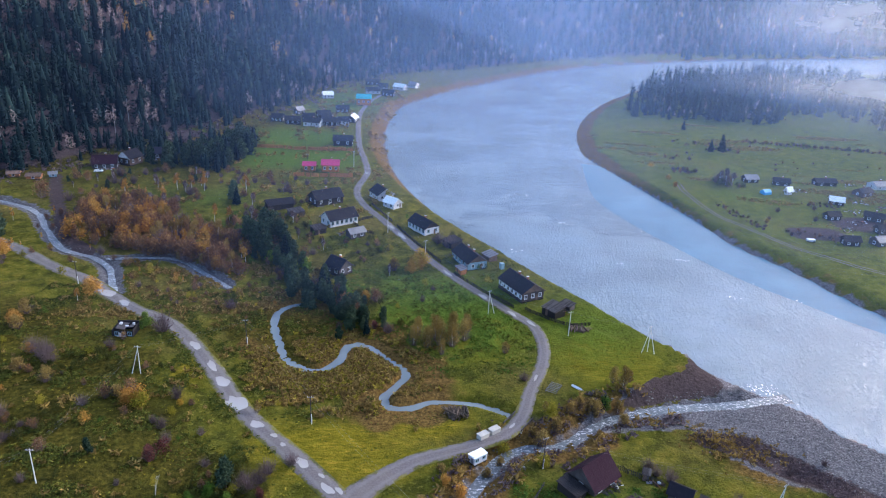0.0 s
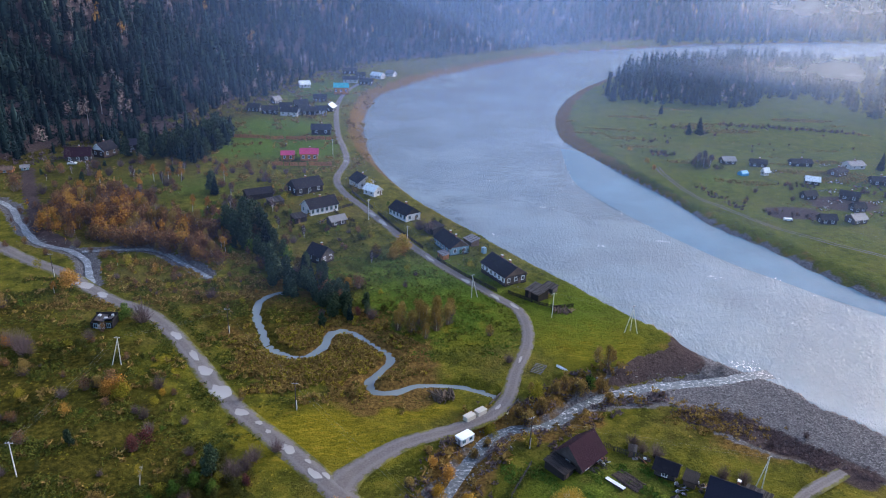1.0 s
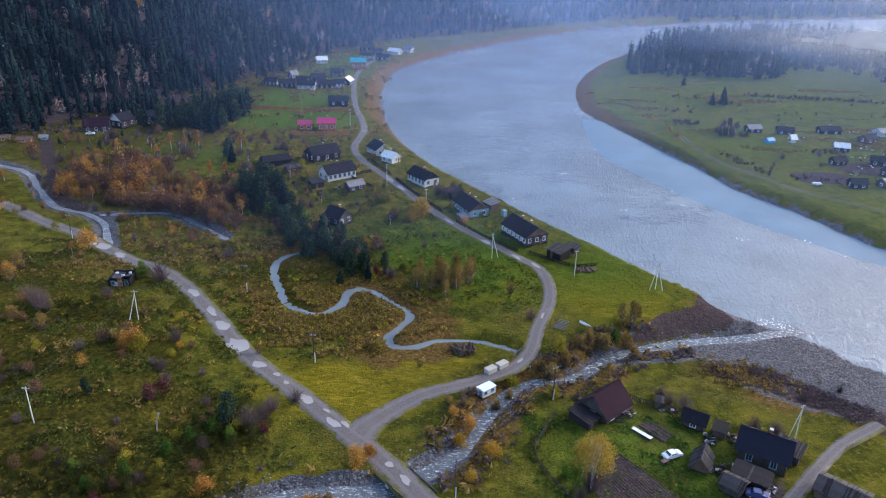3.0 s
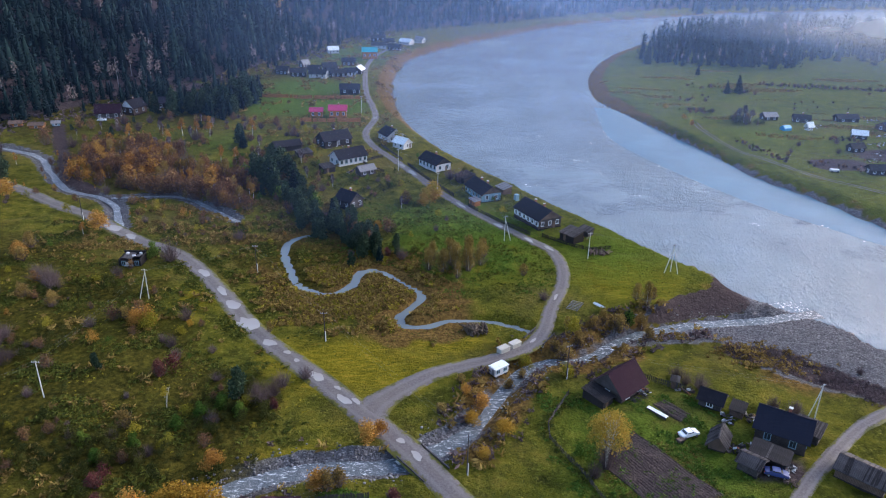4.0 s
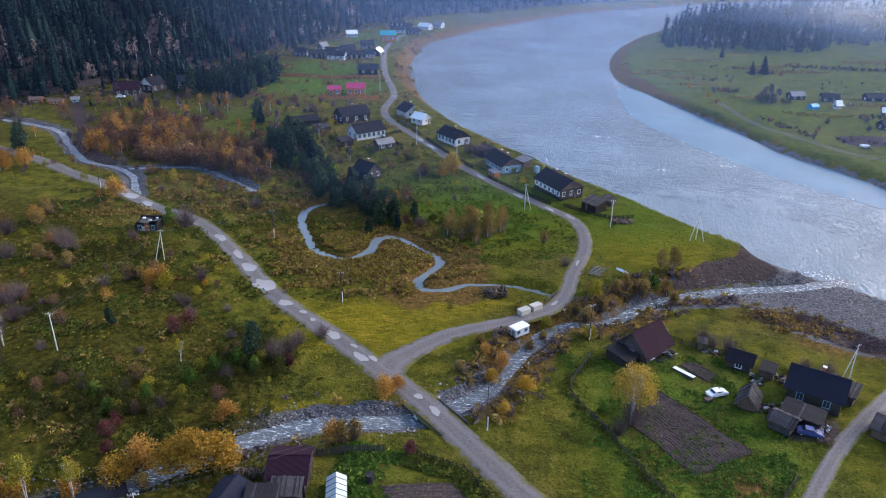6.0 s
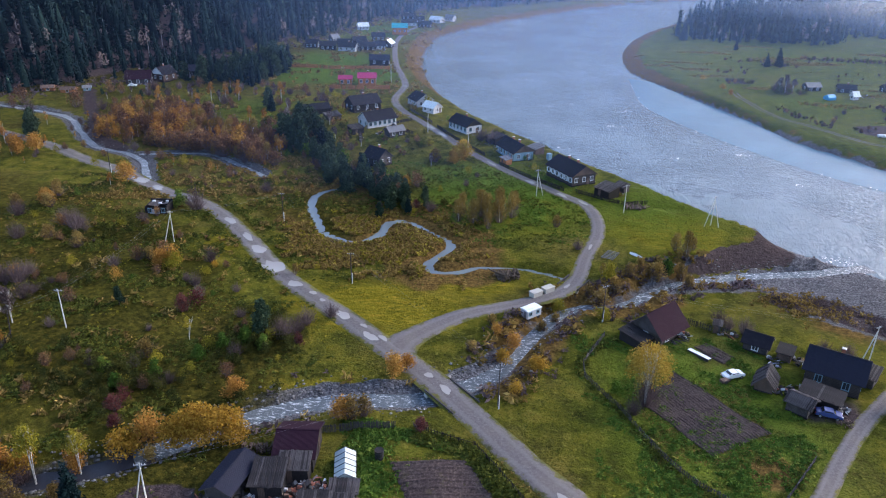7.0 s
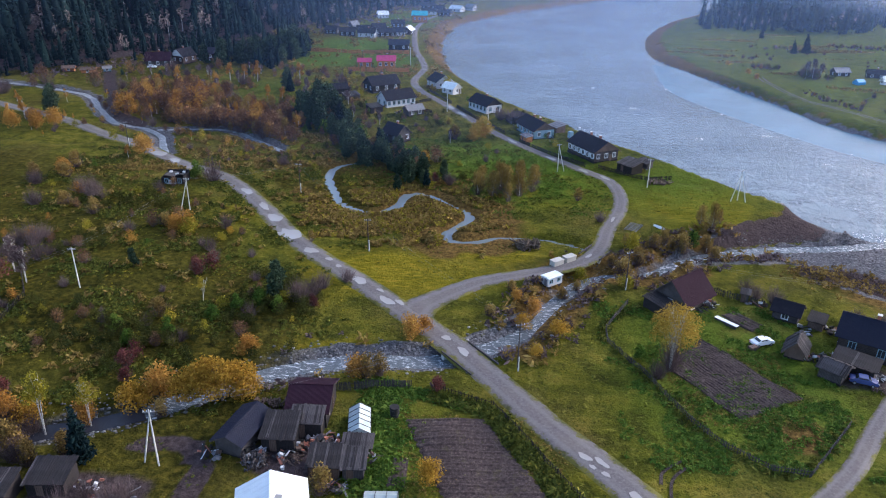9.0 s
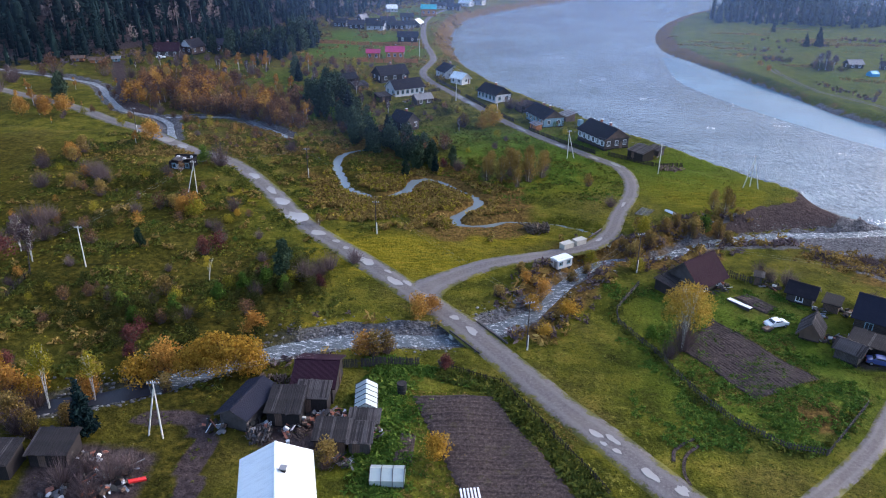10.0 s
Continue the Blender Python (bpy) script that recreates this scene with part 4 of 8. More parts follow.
def lean_to(x, y, turn, L, W, high, low, wall, roof, label, name="shed", open_front=False):
    """A shed with one roof slope, falling towards its own -y."""
    z = gz(x, y)
    top = thing(name, pose(x, y, z, 0, 0, turn), label, "shed")
    bm = bmesh.new()
    v = [bm.verts.new(p) for p in ((-L / 2, -W / 2, -0.4), (L / 2, -W / 2, -0.4), (L / 2, W / 2, -0.4), (-L / 2, W / 2, -0.4), (-L / 2, -W / 2, low), (L / 2, -W / 2, low), (L / 2, W / 2, high), (-L / 2, W / 2, high))]
    for f in ((0, 1, 5, 4), (1, 2, 6, 5), (2, 3, 7, 6), (3, 0, 4, 7), (4, 5, 6, 7), (3, 2, 1, 0)):
        bm.faces.new([v[i] for i in f])
    part("wall", bm, wall, top)
    a = math.atan2(high - low, W)
    roof_ob = part("roof", boxes((0, 0, (high + low) / 2 + 0.09, L + 0.6, math.hypot(W, high - low) + 0.7, 0.1, Matrix.Rotation(a, 4, "X"))), roof, top)
    if roof in (OLD_WOOD, DARK_WOOD):
        roof_boards(roof_ob, L + 0.6, math.hypot(W, high - low) + 0.7, Matrix.Translation((0, 0, (high + low) / 2 + 0.15)) @ Matrix.Rotation(a, 4, "X"), roof, int(abs(x * 7 + y * 3)))
    for sx in (-1, 0, 1):
        part("batten", boxes((sx * L * 0.3, 0, (high + low) / 2 + 0.17, 0.12, math.hypot(W, high - low) + 0.6, 0.06, Matrix.Rotation(a, 4, "X"))), DARK_WOOD, roof_ob)
    part("door", boxes((-L * 0.15, -W / 2 - 0.04, low * 0.45, 0.9, 0.06, low * 0.85)), BROWN_WOOD, top)
    return top


def fence(pts, height, spacing, slat_w, gap, material, label, lean=0.02, seed=1, rails=True, slats=True):
    """A picket fence along a line: posts, rails and slats, each a part."""
    r = random.Random(seed)
    x0, y0 = pts[0]
    top = thing("fence", pose(x0, y0, gz(x0, y0)), label, "fence")
    zz = gz(x0, y0)
    post_me = part("post", boxes((0, 0, height / 2 - 0.2, 0.12, 0.12, height + 0.4)), material, top)
    slat_me = part("slat", boxes((0, 0, height / 2 + 0.05, slat_w, 0.03, height)), material, top)
    first_post = first_slat = True
    for (ax, ay), (bx, by) in zip(pts[:-1], pts[1:]):
        d = math.hypot(bx - ax, by - ay)
        ang = math.degrees(math.atan2(by - ay, bx - ax))
        k = max(1, round(d / spacing))
        for i in range(k):
            px, py = ax + (bx - ax) * i / k, ay + (by - ay) * i / k
            p = post_me if first_post else new("post", post_me.data)
            first_post = False
            p.parent = top
            p.matrix_basis = pose(px - x0, py - y0, gz(px, py) - zz, r.gauss(0, 2), r.gauss(0, 2), ang)
            qx, qy = ax + (bx - ax) * (i + 1) / k, ay + (by - ay) * (i + 1) / k
            za, zb = gz(px, py) - zz, gz(qx, qy) - zz
            if rails:
                for hh in (0.3, 0.75):
                    part("rail", rods(((px - x0, py - y0, za + height * hh), (qx - x0, qy - y0, zb + height * hh), 0.045, 0.045, 5)), material, top)
            if slats:
                m = max(1, int(math.hypot(qx - px, qy - py) / (slat_w + gap)))
                for j in range(m):
                    if r.random() < 0.06:
                        continue
                    s = (j + 0.5) / m
                    o = slat_me if first_slat else new("slat", slat_me.data)
                    first_slat = False
                    o.parent = top
                    o.matrix_basis = pose(px + (qx - px) * s - x0, py + (qy - py) * s - y0, za + (zb - za) * s + r.gauss(0, 0.04), r.gauss(0, 2.5), r.gauss(0, 2), ang) @ Matrix.Translation((0, -0.08, 0))
    if not slats:
        bpy.data.objects.remove(slat_me)
    return top


def power_pole(x, y, height, turn=0.0, strut=None, stub=False, lamp=False, lean=(0, 0)):
    """A line pole; strut: the way in degrees towards which its prop stands; stub: timber on a concrete foot."""
    top = thing("power_pole", pose(x, y, gz(x, y), lean[0], lean[1], turn), ("timber power pole on a pale concrete foot" if stub else "pale concrete power pole") + (" with a slanting prop" if strut is not None else ""), "power pole", "power poles of the village")
    if stub:
        part("foot", rods(((0.14, 0, -0.5), (0.14, 0, 2.6), 0.13, 0.11)), CONCRETE, top, "pale concrete foot")
        part("shaft", rods(((0, 0, 0.6), (0, 0, height), 0.12, 0.08)), OLD_WOOD, top, "grey timber shaft")
    else:
        part("shaft", rods(((0, 0, -0.5), (0, 0, height), 0.12, 0.08)), CONCRETE, top)
    if strut is not None:
        for away in (strut if isinstance(strut, tuple) else (strut,)):
            a = radians(away - turn)
            part("prop", rods(((math.cos(a) * 2.2, math.sin(a) * 2.2, -0.5), (math.cos(a) * 0.1, math.sin(a) * 0.1, height * 0.86), 0.11, 0.08)), CONCRETE, top)
    arm = part("crossarm", boxes((0, 0, height - 0.35, 1.5, 0.09, 0.09)), METAL, top)
    for s in (-0.65, -0.25, 0.25, 0.65):
        part("insulator", rods(((s, 0, height - 0.32), (s, 0, height - 0.1), 0.05, 0.035, 6)), WHITE, arm)
    if lamp:
        part("lamp", boxes((0.5, 0, height + 0.1, 0.9, 0.12, 0.1)), METAL, top)
    return top


def wire(a, b, sag, offs):
    """Wires hung between two pole tops."""
    ob = thing("power_line", pose(*a), "thin dark power line wires between two poles", "power line")
    d = Vector(b) - Vector(a)
    side = Vector((-d.y, d.x, 0)).normalized()
    for o in offs:
        bm = bmesh.new()
        rings = []
        for s in [i / 10 for i in range(11)]:
            p = Vector(d) * s + side * o - Vector((0, 0, 4 * sag * s * (1 - s)))
            rings.append([bm.verts.new(p + side * (0.008 * u) + Vector((0, 0, 0.008 * v))) for u, v in ((-1, 0), (0, 1), (1, 0), (0, -1))])
        for p, q in zip(rings[:-1], rings[1:]):
            for i in range(4):
                bm.faces.new((p[i], p[(i + 1) % 4], q[(i + 1) % 4], q[i]))
        part("wire", bm, METAL, ob)


def car(x, y, turn, paint, label):
    """A small saloon car."""
    top = thing("car", pose(x, y, gz(x, y), 0, 0, turn), label, "car")
    bm = bmesh.new()
    outline = [(-2.0, 0.35), (-2.02, 0.75), (-1.9, 0.92), (-1.2, 0.95), (-0.75, 1.38), (0.45, 1.4), (1.0, 0.98), (1.8, 0.88), (2.02, 0.7), (2.0, 0.35)]
    lo = [bm.verts.new((px, -0.8 + (0.12 if pz > 1.2 else 0), pz)) for px, pz in outline]
    hi = [bm.verts.new((px, 0.8 - (0.12 if pz > 1.2 else 0), pz)) for px, pz in outline]
    bm.faces.new(lo)
    bm.faces.new(hi[::-1])
    for i in range(len(lo)):
        j = (i + 1) % len(lo)
        bm.faces.new((lo[i], hi[i], hi[j], lo[j]))
    bmesh.ops.bevel(bm, geom=bm.edges[:], offset=0.06, segments=2, affect="EDGES")
    body = part("body", bm, paint, top)
    part("windscreen", boxes((0.74, 0, 1.2, 0.03, 1.2, 0.5, Matrix.Rotation(radians(-52), 4, "Y"))), GLASS, body)
    part("rear_window", boxes((-0.99, 0, 1.19, 0.03, 1.2, 0.46, Matrix.Rotation(radians(46), 4, "Y"))), GLASS, body)
    for s in (-1, 1):
        part("side_window", boxes((-0.15, s * 0.735, 1.17, 1.25, 0.03, 0.3)), GLASS, body)
        part("headlight", boxes((2.0, s * 0.55, 0.68, 0.06, 0.3, 0.16)), WHITE, body)
        part("taillight", boxes((-2.01, s * 0.6, 0.7, 0.05, 0.25, 0.16)), RED_PAINT, body)
        for px in (-1.25, 1.25):
            wheel = part("wheel", rods(((px, s * 0.62, 0.3), (px, s * 0.82, 0.3), 0.3, 0.3, 16)), RUBBER, top)
            part("rim", rods(((px, s * 0.8, 0.3), (px, s * 0.84, 0.3), 0.17, 0.17, 12)), METAL, wheel)
    part("bumper", boxes((2.03, 0, 0.45, 0.1, 1.5, 0.14), (-2.03, 0, 0.45, 0.1, 1.5, 0.14)), RUBBER, top)
    return top


def log_heap(x, y, turn, L, W, H, count, label, material, seed=1, thick=0.14, length=None):
    """A heap of logs, each a part."""
    r = random.Random(seed)
    top = thing("log_pile", pose(x, y, gz(x, y), 0, 0, turn), label, "log pile")
    for i in range(count):
        s = r.random()
        px, py = r.uniform(-L / 2, L / 2), r.gauss(0, W / 5)
        pz = max(0.05, H * (1 - abs(py) / W * 2) * s)
        a, t = r.gauss(1.57, 0.35), r.gauss(0, 0.2)
        ln = (length or W * 0.8) * r.uniform(0.7, 1.15)
        d = Vector((math.cos(a), math.sin(a), t)) * ln / 2
        part("log", rods(((px - d.x, py - d.y, pz - d.z * 0.5 + thick), (px + d.x, py + d.y, pz + d.z * 0.5 + thick), thick * r.uniform(0.7, 1.2), thick * 0.8, 7)), material, top)
    return top


# ---- houses along the river lane ----
house(26.6, 214.2, -61, 14, 8.5, 3.1, 2.7, LOG, SLATE, "long dark log house with white windows beside the river", 6, 3, 0, WHITE, gable=BROWN_WOOD, chimney=2, shutters=True)
house(9.8, 239.0, -64, 13, 7.5, 2.9, 2.5, BLUE_PAINT, SLATE, "long house with pale blue and white walls and dark roof", 5, 2, 0, WHITE, gable=BROWN_WOOD, chimney=2)
house(-8.4, 271.8, -53, 12, 7, 2.9, 2.5, WHITE_WALL, SLATE, "whitewashed house with dark slate roof beside the river", 5, 2, 0, BLUE_PAINT, gable=DARK_WOOD)
lean_to(3.5, 256, -55, 6, 5, 2.8, 2.0, DARK_WOOD, SLATE, "dark board shed between the river houses")
lean_to(17.5, 243.5, -60, 5, 3.5, 2.6, 1.8, BROWN_WOOD, GREY_SHEET, "open brown porch shed with grey roof")
house(-29.5, 311, -58, 9, 8, 2.8, 2.6, WHITE_WALL, SLATE, "small white house with dark roof near the lane bend", 2, 2)
house(-23.5, 299, -40, 6.5, 5, 2.4, 1.9, WHITE_WALL, PALE, "small white shed with pale metal roof", 2, 1, chimney=0, name="shed", category="shed")
lean_to(6.8, 230.2, -64, 4.2, 2.2, 2.0, 1.7, NEW_WOOD, GREY_SHEET, "fresh orange timber woodshed beside the lane")
lean_to(35.5, 198.5, -50, 5.5, 4.5, 3.4, 2.4, DARK_WOOD, OLD_WOOD, "tumbledown dark board shed on the river meadow")
lean_to(40.5, 203, -48, 4, 2.4, 2.2, 1.6, OLD_WOOD, OLD_WOOD, "low grey board lean-to on the river bank")
part("wall", boxes((0, 0, 1.0, 1.5, 1.3, 2.4)), BLUE_PAINT, thing("privy", pose(21.5, 234.5, gz(21.5, 234.5), 0, 0, -60), "small turquoise privy hut beside the river", "privy"))

# ---- houses west of the lane ----
house(-43.5, 275.5, 40, 13, 7.5, 3.0, 2.8, WHITE_WALL, SLATE, "whitewashed house with tall dark roof and shuttered windows", 6, 2, frame_mat=BLUE_PAINT)
house(-53.5, 300.5, 38, 13, 8, 3.0, 3.0, DARK_WOOD, SLATE, "dark timber house with dark roof", 3, 2)
house(-34.8, 261, 38, 6.5, 4, 2.2, 1.4, OLD_WOOD, GREY_SHEET, "grey board woodshed with pale patches", 2, 0, chimney=0, name="shed", category="shed")
house(-36, 226, -38, 7, 6, 2.6, 2.6, OLD_WOOD, SLATE, "small grey cottage with white windows among spruces", 2, 2)
house(-72, 290, 30, 11, 6, 2.4, 1.6, DARK_WOOD, SLATE, "long low dark barn", 0, 0, chimney=0, name="barn", category="barn")
lean_to(-63, 282, 38, 6, 4, 2.6, 1.9, OLD_WOOD, OLD_WOOD, "grey board shed in the yard")
lean_to(-50, 263, 38, 5, 4, 2.6, 1.9, DARK_WOOD, DARK_WOOD, "dark lean-to behind the white house")
house(-70.8, 352, 6, 6.2, 5.4, 3.0, 1.3, NEW_WOOD, PINK, "small orange timber cabin with magenta metal roof", 2, 1, chimney=0)
house(-60, 352.5, 6, 8.6, 7, 3.8, 1.9, NEW_WOOD, PINK, "new orange timber house with magenta metal roof", 3, 2)
house(-62.5, 412, 4, 11, 7, 2.9, 2.4, DARK_WOOD, NAVY, "dark timber house with navy roof", 2, 2)
house(-67, 548, 6, 11, 9, 5.4, 2.6, NEW_WOOD, TEAL, "tall timber house with teal metal roof", 3, 2, gable=WHITE)
VILLAGE = [(-104, 465, 12, 10, 7, SLATE, DARK_WOOD), (-90, 462, -8, 11, 7, SLATE, WHITE_WALL), (-78, 466, 10, 10, 7, SLATE, DARK_WOOD), (-66.5, 481, 80, 9, 6, PALE, DARK_WOOD), (-96, 478, 5, 8, 5, SLATE, OLD_WOOD),
           (-84, 476, 30, 7, 5, SLATE, DARK_WOOD), (-107, 500, 60, 7, 4, GREY_SHEET, OLD_WOOD), (-78, 512, 10, 9, 7, SLATE, BROWN_WOOD), (-99, 572, 20, 8, 7, PALE, WHITE_WALL), (-66, 604, 5, 12, 7, SLATE, WHITE_WALL),
           (-52, 594, -15, 10, 6, SLATE, DARK_WOOD), (-45, 632, -30, 11, 7, PALE, WHITE_WALL), (-34, 647, -30, 8, 6, GREY_SHEET, WHITE_WALL), (-72, 652, 10, 12, 7, SLATE, DARK_WOOD), (-60, 630, 15, 8, 5, SLATE, BROWN_WOOD),
           (-115, 470, -10, 8, 6, SLATE, OLD_WOOD), (-71, 470, 15, 7, 5, NAVY, WHITE_WALL), (-88, 490, 25, 9, 6, SLATE, BROWN_WOOD)]
for vx, vy, va, vl, vw, vr, vwall in VILLAGE:
    house(vx, vy, va, vl, vw, 2.7, 2.3, vwall, vr, {PALE: "village house with pale metal roof", GREY_SHEET: "village shed with grey sheet roof", NAVY: "village house with navy roof"}.get(vr, "village house with dark slate roof") + (" and white walls" if vwall is WHITE_WALL else " and weathered timber walls"),
          3, 1, group="village houses upriver", chimney=1 if vl > 8 else 0)
# farmstead under the forest
house(-168, 335, 15, 11, 8, 3.0, 3.2, OLD_WOOD, MAROON, "weathered farmhouse with dull red roof under the forest", 3, 2)
house(-160, 345, 70, 9, 7, 3.6, 3.2, BROWN_WOOD, SLATE, "tall brown timber house with pale gable edge", 2, 2, gable=WHITE)
house(-149, 360, 20, 10, 7, 3.0, 2.4, DARK_WOOD, NAVY, "dark house with blue roof among spruces", 3, 2)
house(-200, 312, 20, 5, 3.5, 1.6, 0.9, NEW_WOOD, BROWN_WOOD, "small orange board hut at the forest edge", 1, 0, chimney=0, name="shed", category="shed")
house(-190, 311, 10, 6, 3.5, 1.6, 0.9, NEW_WOOD, BROWN_WOOD, "small brown hut at the forest edge", 1, 0, chimney=0, name="shed", category="shed")
house(-183.5, 315, 25, 3, 2.4, 1.6, 0.8, BLUE_PAINT, GREY_SHEET, "small blue hut at the forest edge", 1, 0, chimney=0, name="shed", category="shed")
car(-167, 325, 10, CAR_WHITE, "white car parked below the forest farm")

# roofless ruin beside the main road
ruin = thing("ruined_house", pose(-88, 174.5, gz(-88, 174.5), 0, 0, 4), "roofless ruined cottage with peeling white and blue walls", "ruin")
part("wall", boxes((0, -2.4, 0.9, 5.8, 0.25, 2.2)), DARK_WOOD, ruin)
part("plaster", boxes((-0.4, -2.54, 0.8, 2.6, 0.05, 1.4)), WHITE_WALL, ruin)
part("wall", boxes((0, 2.4, 1.3, 5.8, 0.25, 3.0)), DARK_WOOD, ruin)
part("wall", boxes((-2.8, 0, 1.0, 0.25, 4.6, 2.4)), DARK_WOOD, ruin)
part("wall", boxes((2.8, 0, 1.1, 0.25, 4.6, 2.6)), DARK_WOOD, ruin)
part("ceiling_board", boxes((-0.8, 0, 2.35, 2.6, 4.2, 0.1, Matrix.Rotation(0.15, 4, "Y")), (1.6, 0.4, 2.2, 1.4, 3.2, 0.1, Matrix.Rotation(-0.2, 4, "X"))), OLD_WOOD, ruin)
part("rubble", boxes((0.6, -0.5, 2.5, 0.8, 0.7, 0.35), (-1.5, 0.9, 2.6, 0.7, 0.9, 0.4), (1.9, 1.2, 2.5, 0.6, 0.6, 0.5)), WHITE_WALL, ruin)
for wx_ in (-1.6, 0.3, 1.9):
    window(ruin, wx_, -2.53, 1.2, "-y", 0.8, 1.0, BLUE_PAINT)

# ---- yard east of the stream ----
house(34.0, 121.6, 43, 8.0, 7.0, 2.0, 3.4, LOG, MAROON, "steep maroon-roofed log house with pale gable", 2, 1, chimney=0, gable=OLD_WOOD, over=0.6)
lean_to(29.0, 117.4, 43, 3.2, 5.0, 2.1, 1.5, DARK_WOOD, DARK_WOOD, "dark board porch shed beside the maroon house")
house(61.2, 107.6, -31, 8.5, 7.0, 3.2, 2.5, LOG, NAVY, "large dark log house with navy roof and turquoise windows", 2, 2, frame_mat=BLUE_PAINT, over=0.6)
lean_to(56.2, 100.9, -36, 6.0, 3.4, 2.1, 1.6, DARK_WOOD, DARK_WOOD, "long dark board annex in the yard")
house(52.2, 98.8, -42, 3.4, 3.4, 1.9, 0.8, OLD_WOOD, OLD_WOOD, "grey board hut with a sagging roof", 0, 0, chimney=0, name="shed", category="shed", door=True)
house(48.8, 105.2, 62, 4.4, 2.9, 1.3, 1.7, BROWN_WOOD, OLD_WOOD, "small grey board shed with steep board roof", 0, 0, chimney=0, name="shed", category="shed")
house(51.6, 117.6, -32, 4.2, 3.8, 1.8, 1.3, OLD_WOOD, SLATE, "dark-roofed grey board shed", 1, 0, chimney=0, name="shed", category="shed")
lean_to(55.4, 114.2, -32, 2.4, 2.6, 2.0, 1.5, BROWN_WOOD, DARK_WOOD, "little brown shed with patched board roof")
junk_spots = [(-47.0, 60.0, 105), (-43.5, 59.6, 106), (-50.0, 57.5, 107), (-45.5, 57.5, 109), (-48.5, 62.2, 110), (-36.5, 70.0, 108), (57.4, 113.0, 96), (53.0, 112.5, 97), (38.6, 120.6, 98), (-22.0, 75.0, 99), (-17.8, 71.4, 100), (-29.6, 77.6, 101), (-20.6, 72.6, 102), (58.6, 99.4, 103), (51.0, 103.4, 104)]
lean_to(66.4, 108.5, -40, 4.5, 4.0, 2.4, 1.8, OLD_WOOD, OLD_WOOD, "grey board animal pen with loose planks")
house(70.6, 97.0, -42, 7.5, 5.4, 1.9, 1.2, BROWN_WOOD, OLD_WOOD, "low brown board barn with a dark board roof beside the track", 0, 0, chimney=0, name="barn", category="barn")
lean_to(45.8, 123.2, -20, 1.3, 1.3, 2.1, 1.8, OLD_WOOD, OLD_WOOD, "small grey privy hut at the yard edge")
car(44.0, 107.3, 22, CAR_WHITE, "small white saloon car parked on the grass")
car(56.0, 97.2, -18, CAR_BLUE, "dark blue car parked beside the board hut")
bench = thing("cold_frame", pose(39.8, 113.4, gz(39.8, 113.4), 0, 0, -48), "long white-topped cold frame among the vegetable beds", "cold frame")
part("lid", boxes((0, 0, 0.55, 4.4, 0.9, 0.06)), WHITE, bench)
part("side", boxes((0, -0.42, 0.26, 4.3, 0.06, 0.55)), OLD_WOOD, bench)
part("side", boxes((0, 0.42, 0.26, 4.3, 0.06, 0.55)), OLD_WOOD, bench)
log_heap(37.2, 118.2, 40, 4.0, 2.0, 0.5, 14, "scattered pale planks and boards on the yard grass", OLD_WOOD, 4, 0.08, 2.2)
log_heap(57.8, 95.2, 10, 2.4, 1.8, 0.9, 26, "small heap of split firewood", BROWN_WOOD, 5, 0.1, 0.6)
barrow = thing("cart", pose(42.0, 105.4, gz(42, 105.4), 0, 0, 30), "small rusty brown hand cart on the grass", "cart")
part("tray", boxes((0, 0, 0.55, 1.5, 0.9, 0.4)), BROWN_WOOD, barrow)
part("wheel", rods(((0, -0.55, 0.35), (0, -0.47, 0.35), 0.35, 0.35, 14)), RUBBER, barrow)
part("wheel", rods(((0, 0.47, 0.35), (0, 0.55, 0.35), 0.35, 0.35, 14)), RUBBER, barrow)
part("shaft", rods(((0.7, 0, 0.5), (1.9, 0, 0.3), 0.04, 0.04, 6)), OLD_WOOD, barrow)

# ---- farmyard between the near stream and the road ----
house(-26.0, 81.0, 3, 5.2, 7.4, 3.0, 1.6, DARK_WOOD, MAROON, "tall dark barn with maroon and grey sheet roof", 0, 0, chimney=0, name="barn", category="barn")
lean_to(-25.4, 76.2, 3, 4.0, 2.6, 3.2, 2.6, DARK_WOOD, OLD_WOOD, "grey board-roofed porch of the barn")
house(-33.4, 73.6, 78, 7.0, 3.8, 2.3, 0.9, OLD_WOOD, NAVY, "long grey board shed with navy roof", 0, 0, chimney=0, name="shed", category="shed")
lean_to(-28.3, 73.8, 3, 4.2, 4.2, 3.0, 2.1, DARK_WOOD, DARK_WOOD, "dark board shed beside the barn")
lean_to(-21.3, 69.3, 3, 3.8, 3.4, 2.4, 1.9, BROWN_WOOD, DARK_WOOD, "low brown board shed with dark roof")
lean_to(-17.6, 69.3, 3, 2.6, 3.2, 2.2, 1.8, OLD_WOOD, OLD_WOOD, "low grey board shed with board roof")
lean_to(-18.0, 73.3, 3, 3.6, 2.0, 1.5, 1.2, OLD_WOOD, OLD_WOOD, "low grey lean-to below the greenhouse")
house(-23.4, 55.2, -72, 12, 7.2, 4.4, 1.75, WHITE_WALL, PALE, "house with a bright pale metal roof", 3, 2, over=0.4, chimney=0)
vent = thing("chimney_pipe", pose(-23.2, 57.2, 9.7), "dark square chimney on the pale metal roof", "chimney")
part("stack", boxes((0, 0, -0.1, 0.5, 0.5, 1.9)), DARK_WOOD, vent)
part("cap", boxes((0, 0, 0.95, 0.75, 0.75, 0.1)), METAL, vent)


